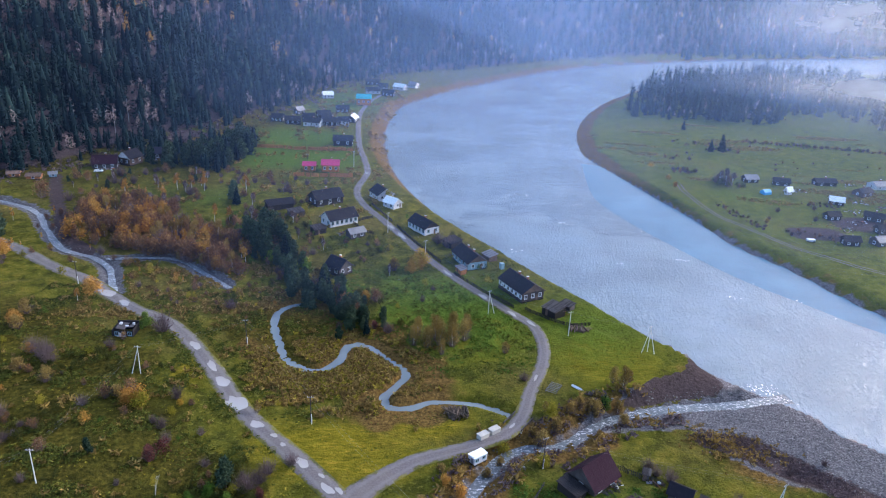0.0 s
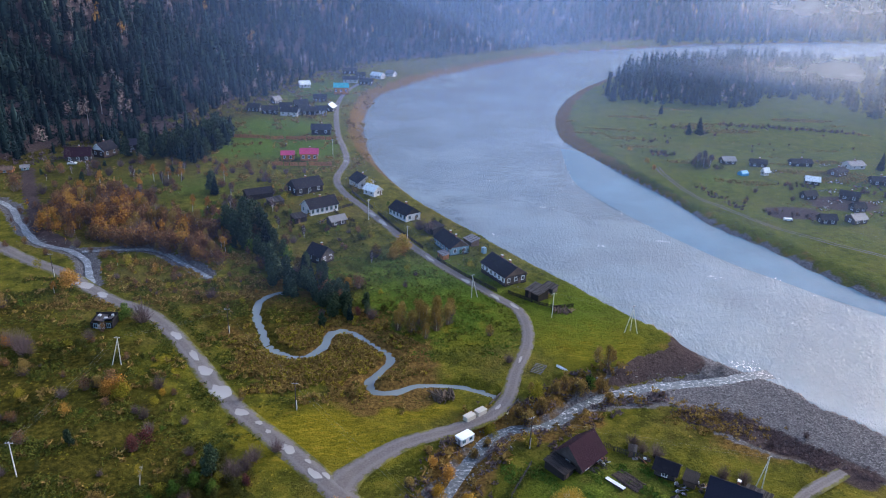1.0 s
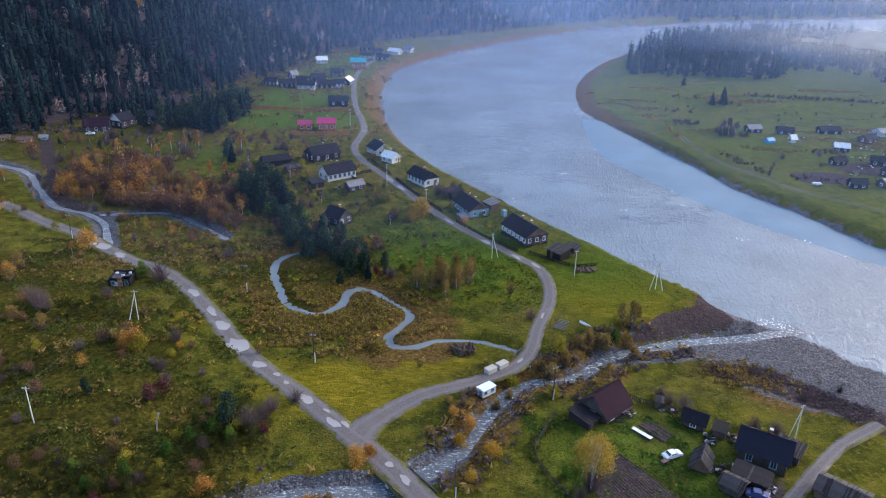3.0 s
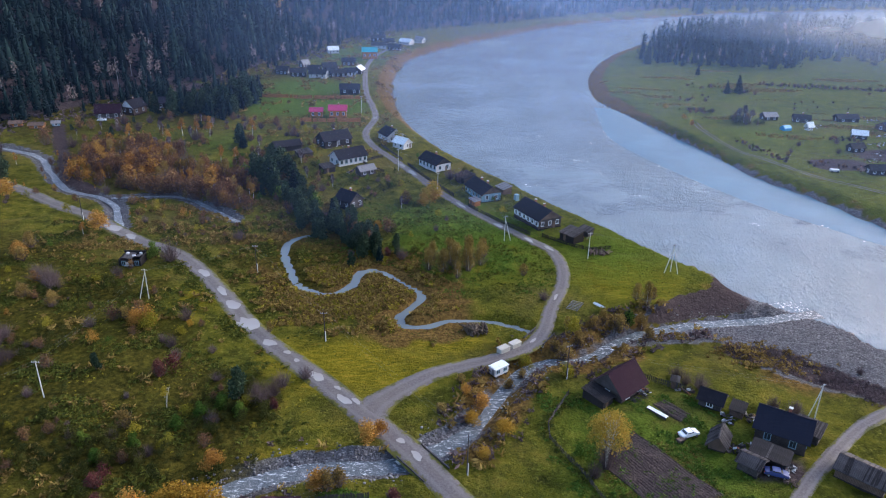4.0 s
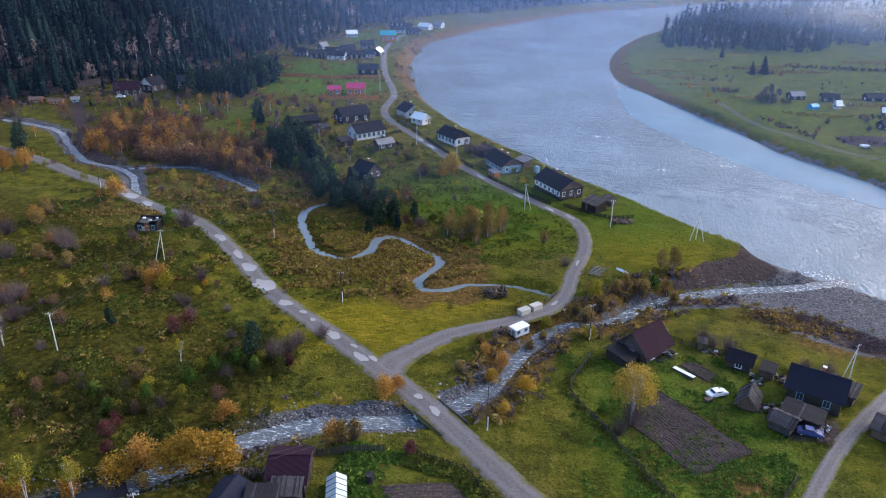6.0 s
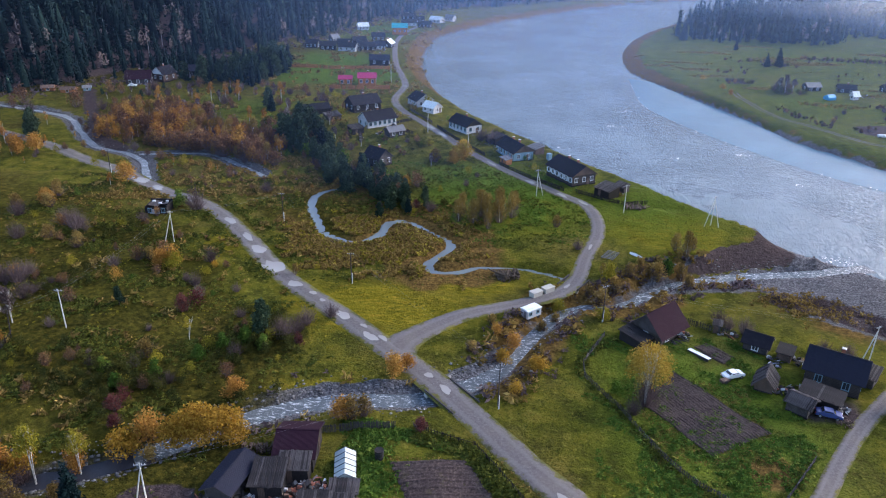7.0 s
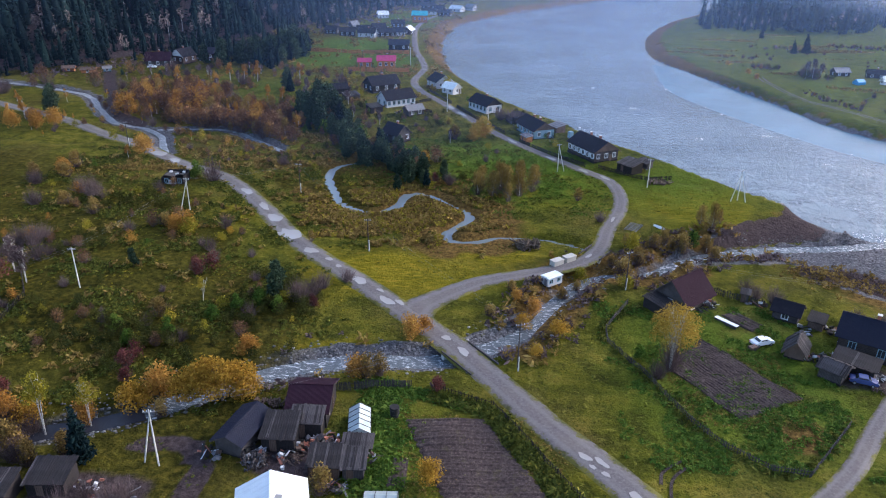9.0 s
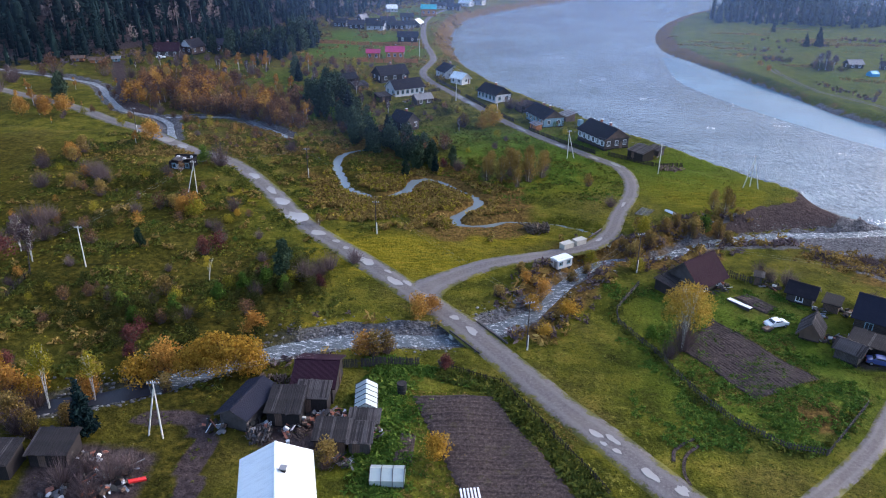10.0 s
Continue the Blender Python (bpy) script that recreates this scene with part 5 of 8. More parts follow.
def greenhouse(x, y, turn, L, W, H, label, ribs):
    top = thing("greenhouse", pose(x, y, gz(x, y), 0, 0, turn), label, "greenhouse")
    part("cover", prism(L, W, H * 0.62, H * 0.38), FILM, top)
    for i in range(ribs):
        px = -L / 2 + L * i / (ribs - 1)
        part("rib", rods(((px, -W / 2 - 0.03, 0), (px, -W / 2 - 0.03, H * 0.63), 0.04), ((px, -W / 2 - 0.03, H * 0.63), (px, 0, H + 0.05), 0.04), ((px, 0, H + 0.05), (px, W / 2 + 0.03, H * 0.63), 0.04), ((px, W / 2 + 0.03, H * 0.63), (px, W / 2 + 0.03, 0), 0.04)), OLD_WOOD, top)
    part("base_board", boxes((0, -W / 2 - 0.04, 0.15, L, 0.06, 0.4), (0, W / 2 + 0.04, 0.15, L, 0.06, 0.4)), OLD_WOOD, top)
    return top


greenhouse(-18.7, 77.8, 100, 5.6, 3.0, 2.3, "greenhouse of pale film over wooden ribs", 6)
greenhouse(-13.4, 63.9, 5, 4.0, 2.7, 1.9, "small low greenhouse of white film", 4)
slats = thing("slat_stack", pose(-3.6, 61.8, gz(-3.6, 61.8) + 0.1, 0, 0, 12), "stack of pale bluish slats lying on the garden weeds", "slats")
for i in range(6):
    part("slat", boxes((-1.0 + i * 0.4, 0, 0.35 + 0.02 * (i % 2), 0.22, 2.4, 0.06)), WHITE, slats)
part("bearer", boxes((0, -0.9, 0.15, 2.4, 0.12, 0.34)), OLD_WOOD, slats)
part("bearer", boxes((0, 0.9, 0.15, 2.4, 0.12, 0.34)), OLD_WOOD, slats)
tank = thing("water_tank", pose(-14.4, 81.2, gz(-14.4, 81.2)), "dark upright water barrel at the head of the plot", "barrel")
part("barrel", rods(((0, 0, -0.1), (0, 0, 1.5), 0.62, 0.66, 18), ((0, 0, 0.45), (0, 0, 0.55), 0.69, 0.69, 18), ((0, 0, 1.1), (0, 0, 1.2), 0.7, 0.7, 18)), RUBBER, tank)
part("lid", rods(((0, 0, 1.5), (0, 0, 1.58), 0.7, 0.68, 18)), DARK_WOOD, tank)
log_heap(-30.6, 69.4, 25, 3.2, 3.2, 1.5, 90, "large heap of split firewood and scrap", OLD_WOOD, 7, 0.12, 0.7)
log_heap(-32.2, 81.0, 5, 4.4, 2.6, 1.3, 60, "stacked pale firewood beside the barn", BROWN_WOOD, 8, 0.12, 0.9)
log_heap(-22.3, 72.6, 10, 4.0, 2.4, 0.6, 40, "litter of old planks and scrap in the yard", OLD_WOOD, 9, 0.09, 1.4)
log_heap(-25.8, 70.8, 60, 2.5, 2.0, 0.6, 18, "scattered boards on the yard", BROWN_WOOD, 10, 0.09, 1.2)
bucket = thing("bucket", pose(-26.7, 68.6, gz(-26.7, 68.6)), "white bucket standing on the grass", "bucket")
part("pail", rods(((0, 0, 0), (0, 0, 0.4), 0.2, 0.26, 14)), WHITE, bucket)
part("handle", rods(((-0.25, 0, 0.38), (0, 0, 0.62), 0.02, 0.02, 5), ((0, 0, 0.62), (0.25, 0, 0.38), 0.02, 0.02, 5)), METAL, bucket)
lean_to(-53.0, 62.6, 6, 4.4, 3.6, 2.6, 2.0, DARK_WOOD, DARK_WOOD, "dark board shed by the near stream")
lean_to(-59.2, 59.8, 6, 6.0, 3.6, 2.4, 1.9, DARK_WOOD, DARK_WOOD, "long dark board shed by the near stream")
kayak = thing("sledge", pose(-41.7, 59.9, gz(-41.7, 59.9), 0, 12, 38), "bright red plastic sledge leaning on sticks", "sledge")
part("tub", boxes((0, 0, 0.25, 1.9, 0.5, 0.18)), RED_PAINT, kayak)
part("rim", boxes((0, 0.26, 0.36, 1.95, 0.05, 0.06), (0, -0.26, 0.36, 1.95, 0.05, 0.06)), RED_PAINT, kayak)

def junk(x, y, turn, L, W, H, count, label, seed):
    """A heap of scrap: boards, sheets, crates and sacks, each a part."""
    r = random.Random(seed)
    top = thing("scrap_heap", pose(x, y, gz(x, y), 0, 0, turn), label, "scrap heap")
    for _ in range(count):
        kind = r.choice(("board", "board", "sheet", "crate", "sack"))
        px, py = r.uniform(-L / 2, L / 2), r.uniform(-W / 2, W / 2)
        pz = r.random() * H * (1 - (2 * px / L) ** 2 * 0.7) * (1 - (2 * py / W) ** 2 * 0.7)
        tilt = Matrix.Rotation(r.uniform(0, 6.28), 4, "Z") @ Matrix.Rotation(r.gauss(0, 0.35), 4, "X") @ Matrix.Rotation(r.gauss(0, 0.3), 4, "Y")
        size = {"board": (r.uniform(0.9, 2.2), r.uniform(0.12, 0.3), 0.05), "sheet": (r.uniform(0.6, 1.5), r.uniform(0.5, 1.0), 0.03), "crate": (0.6, 0.45, 0.4), "sack": (0.7, 0.45, 0.3)}[kind]
        bm = boxes((px, py, pz + size[2] / 2 + 0.06, *size, tilt))
        if kind == "sack":
            bmesh.ops.bevel(bm, geom=bm.edges[:], offset=0.12, segments=2, affect="EDGES")
        part(kind, bm, r.choice((OLD_WOOD, DARK_WOOD, BROWN_WOOD, GREY_SHEET, WHITE_WALL, BRICK, RUBBER)), top)
    return top


junk(-24.0, 73.6, 5, 4.2, 2.6, 0.9, 46, "heap of old boards, crates and scrap beside the barn", 61)
junk(-26.6, 71.4, 30, 3.4, 2.4, 0.6, 26, "scattered scrap and sacks on the trodden yard", 62)
junk(-19.6, 66.0, 10, 4.0, 2.0, 0.7, 24, "scrap and boards between the low sheds", 63)
junk(-31.0, 70.2, 40, 3.0, 2.4, 1.3, 40, "large mixed heap of scrap and firewood", 64)
junk(-16.2, 71.6, 0, 2.4, 1.6, 0.5, 14, "garden litter beside the greenhouse", 65)
junk(55.0, 104.0, -35, 5.0, 2.0, 0.7, 26, "boards and scrap before the yard annex", 66)
junk(66.0, 111.5, -30, 4.0, 2.6, 0.8, 24, "loose planks and scrap by the animal pen", 67)
junk(47.5, 121.6, -30, 3.2, 1.6, 0.5, 12, "old boards by the yard fence", 68)
junk(-39.5, 263.5, 38, 6.0, 2.5, 0.8, 24, "scrap and boards behind the white house", 69)
junk(39.0, 200.5, -45, 5.0, 2.5, 0.8, 22, "broken boards beside the tumbledown shed", 70)
junk(-44.0, 61.5, 40, 3.0, 2.0, 0.8, 18, "old boards and sticks beside the dark barn", 71)
for jx, jy, js in ((-150, 352, 72), (-163, 328, 73), (-85, 470, 74), (-72, 486, 75), (-98, 470, 76), (200, 330, 77), (212, 312, 78), (190, 292, 79), (181, 300, 80), (225, 300, 81), (238, 318, 82), (210, 345, 83), (185, 360, 84), (176, 290, 85), (192, 312, 86), (204, 296, 87), (218, 338, 88), (222, 378, 89), (-80, 475, 90), (-70, 462, 91), (-104, 462, 92), (-158, 352, 93), (-142, 366, 94), (-52, 296, 95)):
    junk(jx, jy, 20, 9.0, 5.0, 1.2, 26, "farmyard clutter of boards, sheets and crates", js)

for jx, jy, js in junk_spots:
    junk(jx, jy, 10 * js, 3.0, 2.2, 0.7, 20, "odd boards, sacks and scrap lying about the yard", js)

# ---- by the lane: wagon, boxes, logs ----
wag = thing("wagon", pose(9.9, 127.4, gz(9.9, 127.4), 0, 0, 40), "white site wagon with pale blue roof on wheels", "wagon")
body = part("body", boxes((0, 0, 1.45, 3.7, 2.1, 1.7)), WHITE_WALL, wag)
part("roof", boxes((0, 0, 2.36, 3.9, 2.3, 0.14), (0, 0, 2.47, 3.8, 1.2, 0.1)), PALE, wag)
part("door", boxes((-1.88, -0.3, 1.35, 0.06, 0.7, 1.4)), GREY_SHEET, body)
for wx_ in (-1.1, 0.9):
    window(wag, wx_, -1.05, 1.65, "-y", 0.7, 0.6, BLUE_PAINT)
for wx_ in (-1.3, 1.3):
    for wy_ in (-0.9, 0.9):
        part("wheel", rods(((wx_, wy_ - 0.1, 0.38), (wx_, wy_ + 0.1, 0.38), 0.38, 0.38, 14)), RUBBER, wag)
part("drawbar", rods(((2.1, 0, 0.5), (3.3, 0, 0.35), 0.05, 0.05, 6)), METAL, wag)
part("step", boxes((-2.4, -0.3, 0.4, 0.4, 0.8, 0.06)), OLD_WOOD, wag)
for bx_, by_, ba_ in ((11.3, 134.7, 40), (14.0, 136.9, 40)):
    cb = thing("concrete_box", pose(bx_, by_, gz(bx_, by_), 0, 0, ba_), "pale concrete box with a flat lid beside the lane", "concrete box", "concrete boxes beside the lane")
    part("box", boxes((0, 0, 0.55, 2.6, 1.5, 1.2)), BEIGE, cb)
    part("lid", boxes((0, 0, 1.2, 2.75, 1.65, 0.14)), BEIGE, cb)
log_heap(5.2, 143.6, 8, 5.2, 3.6, 1.4, 70, "large heap of dark logs on the meadow", BARK, 12, 0.17, 3.4)
log_heap(42, 189, -15, 6.5, 2.0, 0.7, 24, "brown logs stacked on the river meadow", BROWN_WOOD, 13, 0.15, 4.5)
boat = thing("boat", pose(36.6, 157.5, gz(36.6, 157.5), 0, 8, -35), "small upturned white boat on the meadow", "boat")
bm = bmesh.new()
ring = [[bm.verts.new((px, w * s, 0.12 + hgt * (1 - abs(s) ** 1.7))) for s in (-1, -0.6, 0, 0.6, 1)] for px, w, hgt in ((-1.6, 0.45, 0.3), (-0.6, 0.6, 0.45), (0.5, 0.55, 0.42), (1.3, 0.3, 0.3), (1.8, 0.05, 0.12))]
for p, q in zip(ring[:-1], ring[1:]):
    for i in range(4):
        bm.faces.new((p[i], p[i + 1], q[i + 1], q[i]))
part("hull", bm, WHITE, boat)
part("keel", boxes((0, 0, 0.55, 2.8, 0.06, 0.08)), OLD_WOOD, boat)
rack = thing("frame_stack", pose(30.3, 156.5, gz(30.3, 156.5) + 0.1, 0, 0, 62), "stack of grey lattice frames lying on the grass", "frames")
for i in range(7):
    part("slat", boxes((-2.2 + i * 0.75, 0, 0.26, 0.16, 3.0, 0.1)), GREY_SHEET, rack)
part("rail", boxes((0, -1.3, 0.12, 5.0, 0.12, 0.12)), OLD_WOOD, rack)
part("rail", boxes((0, 1.3, 0.12, 5.0, 0.12, 0.12)), OLD_WOOD, rack)
for bx_, by_, ba_ in ((21.5, 252.5, 40), (23.0, 250.0, 25), (-30.5, 372, 80)):
    bt = thing("rowing_boat", pose(bx_, by_, 0.0, 0, 0, ba_), "long dark river boat moored at the bank", "boat", "boats moored at the bank")
    bm = bmesh.new()
    ring = [[bm.verts.new((px, w * s, 0.42 - 0.42 * (1 - abs(s)))) for s in (-1, -0.5, 0, 0.5, 1)] for px, w in ((-3.0, 0.5), (-1.0, 0.75), (1.0, 0.7), (2.4, 0.4), (3.4, 0.05))]
    for p, q in zip(ring[:-1], ring[1:]):
        for i in range(4):
            bm.faces.new((p[i], p[i + 1], q[i + 1], q[i]))
    part("hull", bm, OLD_WOOD, bt)
    part("thwart", boxes((-1.2, 0, 0.35, 0.25, 1.4, 0.04), (0.8, 0, 0.35, 0.25, 1.3, 0.04)), BROWN_WOOD, bt)

# ---- bridges ----
for bx_, by_, ba_, bl_, bw_, nm in ((-4.7, 97.6, -50, 8.0, 5.6, "main road"), (20.0, 142.0, 58, 6.0, 5.0, "lane")):
    bz = base_height(np.array([bx_]), np.array([by_]))[0]
    br = thing("bridge", pose(bx_, by_, bz, 0, 0, ba_), "low plank and concrete bridge under the " + nm, "bridge")
    part("deck", boxes((0, 0, -0.25, bl_, bw_, 0.4)), DARK_WOOD, br)
    for s in (-1, 1):
        part("kerb", boxes((0, s * (bw_ / 2 - 0.1), 0.1, bl_, 0.22, 0.3)), OLD_WOOD, br)
        part("abutment", boxes((s * (bl_ / 2 - 0.4), 0, -1.2, 0.8, bw_, 2.0)), CONCRETE, br)

# ---- poles and wires ----
POLES = [(-77.9, 111.0, 8.2, 0, None, False), (2.9, 94.7, 8.6, 20, None, True), (38.2, 184.8, 8.0, 20, None, False), (59.7, 177.5, 8.2, 30, (-35, 205), False), (15.1, 197.8, 8.2, 30, 20, False), (-74.6, 152.4, 8.0, 0, 200, False),
         (-42.2, 67.4, 8.6, 10, 170, False), (-28.6, 136.9, 7.5, 0, None, True), (-22.6, 266.6, 8.6, 30, None, False), (-6.3, 238.0, 8.6, 30, None, False), (-53.3, 172.1, 8.0, 0, None, True), (-49.3, 361.9, 8.6, 0, None, False),
         (70.0, 113.5, 8.0, 30, 200, False), (23.8, 124.5, 8.2, 30, None, True), (-90, 100, 7.5, 0, None, False), (-117, 205, 8, 0, None, True), (-72, 353, 8.0, 0, None, True)]
tops = []
for px, py, ph, pt, ps, pst in POLES:
    power_pole(px, py, ph, pt, ps, pst)
    tops.append((px, py, gz(px, py) + ph - 0.1))
for i, j in ((0, 5), (0, 14), (1, 7), (7, 10), (1, 13), (2, 4), (4, 9), (9, 8), (2, 3), (6, 1), (5, 10), (12, 13)):
    wire(tops[i], tops[j], 0.8, (-0.5, 0.5))

# ---- fences ----
fence([(23.5, 119.2), (18.4, 109.5), (18.2, 105.5), (19.6, 102.0), (22.7, 96.4), (26.0, 88.0), (30.2, 79.0), (35.2, 75.0), (39.8, 74.6), (44.0, 79.6), (49.5, 86.2)], 1.1, 3.2, 0.1, 0.28, OLD_WOOD, "low grey picket fence round the potato yard", seed=3)
fence([(-24.0, 86.4), (-18.5, 87.6), (-13.0, 88.8)], 1.5, 2.4, 0.14, 0.06, OLD_WOOD, "grey paling fence along the stream bank", seed=4)
fence([(-8.0, 87.8), (-0.6, 85.0), (4.8, 76.6), (12.1, 64.0)], 1.1, 3.0, 0.1, 0.4, DARK_WOOD, "dark weathered garden fence overgrown with weeds", seed=5)
fence([(-76, 338), (-60, 340), (-47.2, 342)], 2.0, 3.0, 0.5, 0.02, NEW_WOOD, "orange board fence before the magenta-roofed houses", seed=6)
fence([(-111, 393), (-82, 394.5), (-54.4, 396)], 1.9, 4.0, 0.6, 0.02, NEW_WOOD, "long orange board fence across the meadow", seed=7)
fence([(4.5, 227.8), (13.5, 214.5), (23.5, 202.0)], 1.3, 2.6, 0.14, 0.1, DARK_WOOD, "dark paling fence along the lane", seed=8)
fence([(27.0, 201.0), (33.5, 194.5), (40.0, 190.5), (46.0, 192.0)], 1.2, 2.6, 0.14, 0.1, DARK_WOOD, "dark broken paling fence on the river meadow", seed=9)
fence([(40.3, 125.8), (44.6, 123.4), (49.0, 121.3)], 1.4, 2.0, 0.14, 0.22, OLD_WOOD, "grey slatted rack fence behind the yard", seed=10)
fence([(-94, 118), (-86, 107), (-84, 98), (-88, 90)], 1.2, 2.6, 0.1, 0.3, DARK_WOOD, "dark garden fence at the field edge", seed=11)
fence([(-0.5, 237.5), (-10.5, 255.5), (-19.5, 273.5)], 1.3, 2.8, 0.16, 0.1, DARK_WOOD, "dark paling fence along the river lane", seed=14)
fence([(-30.5, 283), (-38, 276), (-33, 266.5), (-28, 264)], 1.2, 2.8, 0.16, 0.12, DARK_WOOD, "dark garden fence round the white house", seed=15)
fence([(-22.0, 279.5), (-33.0, 300.0)], 1.2, 3.0, 0.16, 0.12, OLD_WOOD, "grey paling fence beside the lane", seed=12)

# ---- far bank hamlet ----
HAMLET = [(167, 378, 10, 9, 6, GREY_SHEET, DARK_WOOD), (182, 373, -15, 10, 6, SLATE, OLD_WOOD), (178, 355, 20, 4, 2.5, PALE, WHITE_WALL), (208, 378, 5, 14, 6, SLATE, DARK_WOOD), (197, 343, -20, 8, 6, PALE, DARK_WOOD),
          (182, 317, 15, 8, 5, SLATE, DARK_WOOD), (220, 361, 30, 11, 7, SLATE, BROWN_WOOD), (203, 319, -30, 10, 7, SLATE, OLD_WOOD), (187, 285, 20, 9, 6, GREY_SHEET, OLD_WOOD), (173, 283, 0, 8, 5, SLATE, DARK_WOOD),
          (237, 376, 15, 12, 8, GREY_SHEET, WHITE_WALL), (233, 345, -10, 10, 7, SLATE, DARK_WOOD), (215, 300, 40, 9, 6, NAVY, OLD_WOOD), (228, 322, 10, 11, 7, SLATE, BROWN_WOOD), (196, 300, 10, 7, 5, SLATE, OLD_WOOD), (245, 352, 25, 9, 6, SLATE, WHITE_WALL),
          (205, 280, 15, 10, 6, SLATE, DARK_WOOD), (226, 285, -20, 9, 6, GREY_SHEET, WHITE_WALL), (255, 330, 0, 10, 7, SLATE, DARK_WOOD)]
for vx, vy, va, vl, vw, vr, vwall in HAMLET:
    house(vx, vy, va, vl * 0.82, vw * 0.85, 2.2, 1.7, vwall, vr, {PALE: "hamlet house with pale metal roof", GREY_SHEET: "hamlet shed with grey sheet roof", NAVY: "hamlet house with navy roof"}.get(vr, "hamlet house with dark slate roof") + " across the river",
          2, 1, group="houses of the far hamlet", chimney=1 if vl > 9 else 0, lift=gz)
tent = thing("tarpaulin", pose(166, 354, gz(166, 354), 0, 0, 20), "bright blue tarpaulin over a stack", "tarpaulin")
part("sheet", prism(4.5, 3.5, 1.2, 1.2), mat_paint("blue_tarpaulin", (0.03, 0.3, 0.6), 0.4, 0.1), tent)
plank = thing("trailer", pose(156.6, 284.0, gz(156.6, 284.0), 0, 0, -5), "small white trailer on the far meadow", "trailer")
part("box", boxes((0, 0, 0.8, 3.4, 1.7, 0.8)), WHITE, plank)
for wx_ in (-1.2, 1.2):
    part("wheel", rods(((wx_, -1.0, 0.35), (wx_, -0.8, 0.35), 0.35, 0.35, 12), ((wx_, 0.8, 0.35), (wx_, 1.0, 0.35), 0.35, 0.35, 12)), RUBBER, plank)

# ---- garden beds ----
def bed(corners, rows, label, ridge_h=0.12, seed=1):
    """A tilled plot: a soil sheet and its raised rows. Corners: across the rows, then along them."""
    c = np.array(corners, float)
    mid = c.mean(0)
    zm = gz(mid[0], mid[1])
    top = thing("garden_plot", pose(mid[0], mid[1], zm), label, "garden plot")

    def spot(u, v):
        p = (c[0] * (1 - u)[..., None] + c[1] * u[..., None]) * (1 - v)[..., None] + (c[3] * (1 - u)[..., None] + c[2] * u[..., None]) * v[..., None]
        return p[..., 0].ravel(), p[..., 1].ravel()

    def strip(name, u0, u1, nu, nv, height, parent):
        u, v = np.meshgrid(np.linspace(u0, u1, nu), np.linspace(0.0, 1.0, nv))
        x, y = spot(u, v)
        z = gz(x, y) + height(u.ravel(), v.ravel(), x, y)
        i = np.arange(x.size).reshape(nv, nu)
        me = mesh_np(name, np.stack([x - mid[0], y - mid[1], z - zm], -1), np.stack([i[:-1, :-1], i[:-1, 1:], i[1:, 1:], i[1:, :-1]], -1).reshape(-1, 4))
        shade_smooth(me)
        me.materials.append(SOIL)
        ob = new(name, me)
        ob.parent = parent
        return ob

    def flat(u, v, x, y):
        rim = smooth(0, 0.04, u) * smooth(1, 0.96, u) * smooth(0, 0.04, v) * smooth(1, 0.96, v)
        return -0.12 + rim * (0.3 + 0.05 * lumps(x, y, 1.3, seed))

    soil = strip("soil", 0, 1, 30, 30, flat, top)
    w = 1.0 / rows
    for k in range(rows):
        a0, a1 = (k + 0.2) * w, (k + 0.8) * w
        strip("ridge", a0, a1, 5, 26, lambda u, v, x, y: 0.12 + (ridge_h + 0.3 * ridge_h * lumps(x, y, 1.6, seed + k)) * np.sin(np.clip((u - a0) / (a1 - a0), 0, 1) * math.pi) * smooth(0, 0.04, v) * smooth(1, 0.96, v), soil)


bed([(26.6, 98.3), (34.0, 108.2), (45.4, 92.0), (34.6, 85.8)], 21, "dark tilled potato plot with straight furrows", 0.12)
bed([(-13.0, 80.8), (-4.2, 61.2), (9.2, 62.0), (-1.8, 82.2)], 16, "dark harvested vegetable plot with furrows", 0.16)
bed([(-13.2, 72.5), (-11.2, 72.6), (-11.0, 67.0), (-13.4, 67.0)], 3, "small black tilled bed", 0.1, 3)
bed([(39.5, 116.2), (42.5, 118.6), (46.5, 113.8), (43.8, 111.4)], 4, "row of vegetable beds in the yard", 0.15, 4)

# ---- puddles on the roads ----
def puddle(line, s, off, a, b, turn, seed):
    i = min(int(s * (len(line) - 1)), len(line) - 2)
    t = line[i + 1] - line[i]
    t = t / np.linalg.norm(t)
    x, y = line[i][0] - t[1] * off, line[i][1] + t[0] * off
    r = random.Random(seed)
    ph = [r.uniform(0, 6.28) for _ in range(3)]
    ang = math.atan2(t[1], t[0]) + radians(turn)
    ring = []
    for k in range(40):
        w = k * math.tau / 40
        f = 1 + 0.14 * math.sin(2 * w + ph[0]) + 0.1 * math.sin(3 * w + ph[1]) + 0.06 * math.sin(5 * w + ph[2])
        px, py = a * f * math.cos(w), b * f * math.sin(w)
        ring.append((x + px * math.cos(ang) - py * math.sin(ang), y + px * math.sin(ang) + py * math.cos(ang)))
    z = base_height(np.array([x]), np.array([y]))[0] + 0.26
    bm = bmesh.new()
    lo = [bm.verts.new((p[0] - x, p[1] - y, -0.03)) for p in ring]
    hi = [bm.verts.new(((p[0] - x) * 0.98, (p[1] - y) * 0.98, 0.0)) for p in ring]
    bm.faces.new(hi)
    for k in range(40):
        bm.faces.new((lo[k], lo[(k + 1) % 40], hi[(k + 1) % 40], hi[k]))
    ob = part("puddle", bm, PUDDLE)
    ob.location = (x, y, z)
    tagged(ob, "shallow pale puddle lying on the gravel road", "puddle", "puddles on the roads")


def at(line, x, y):
    return int(np.argmin(np.hypot(line[:, 0] - x, line[:, 1] - y))) / (len(line) - 1)


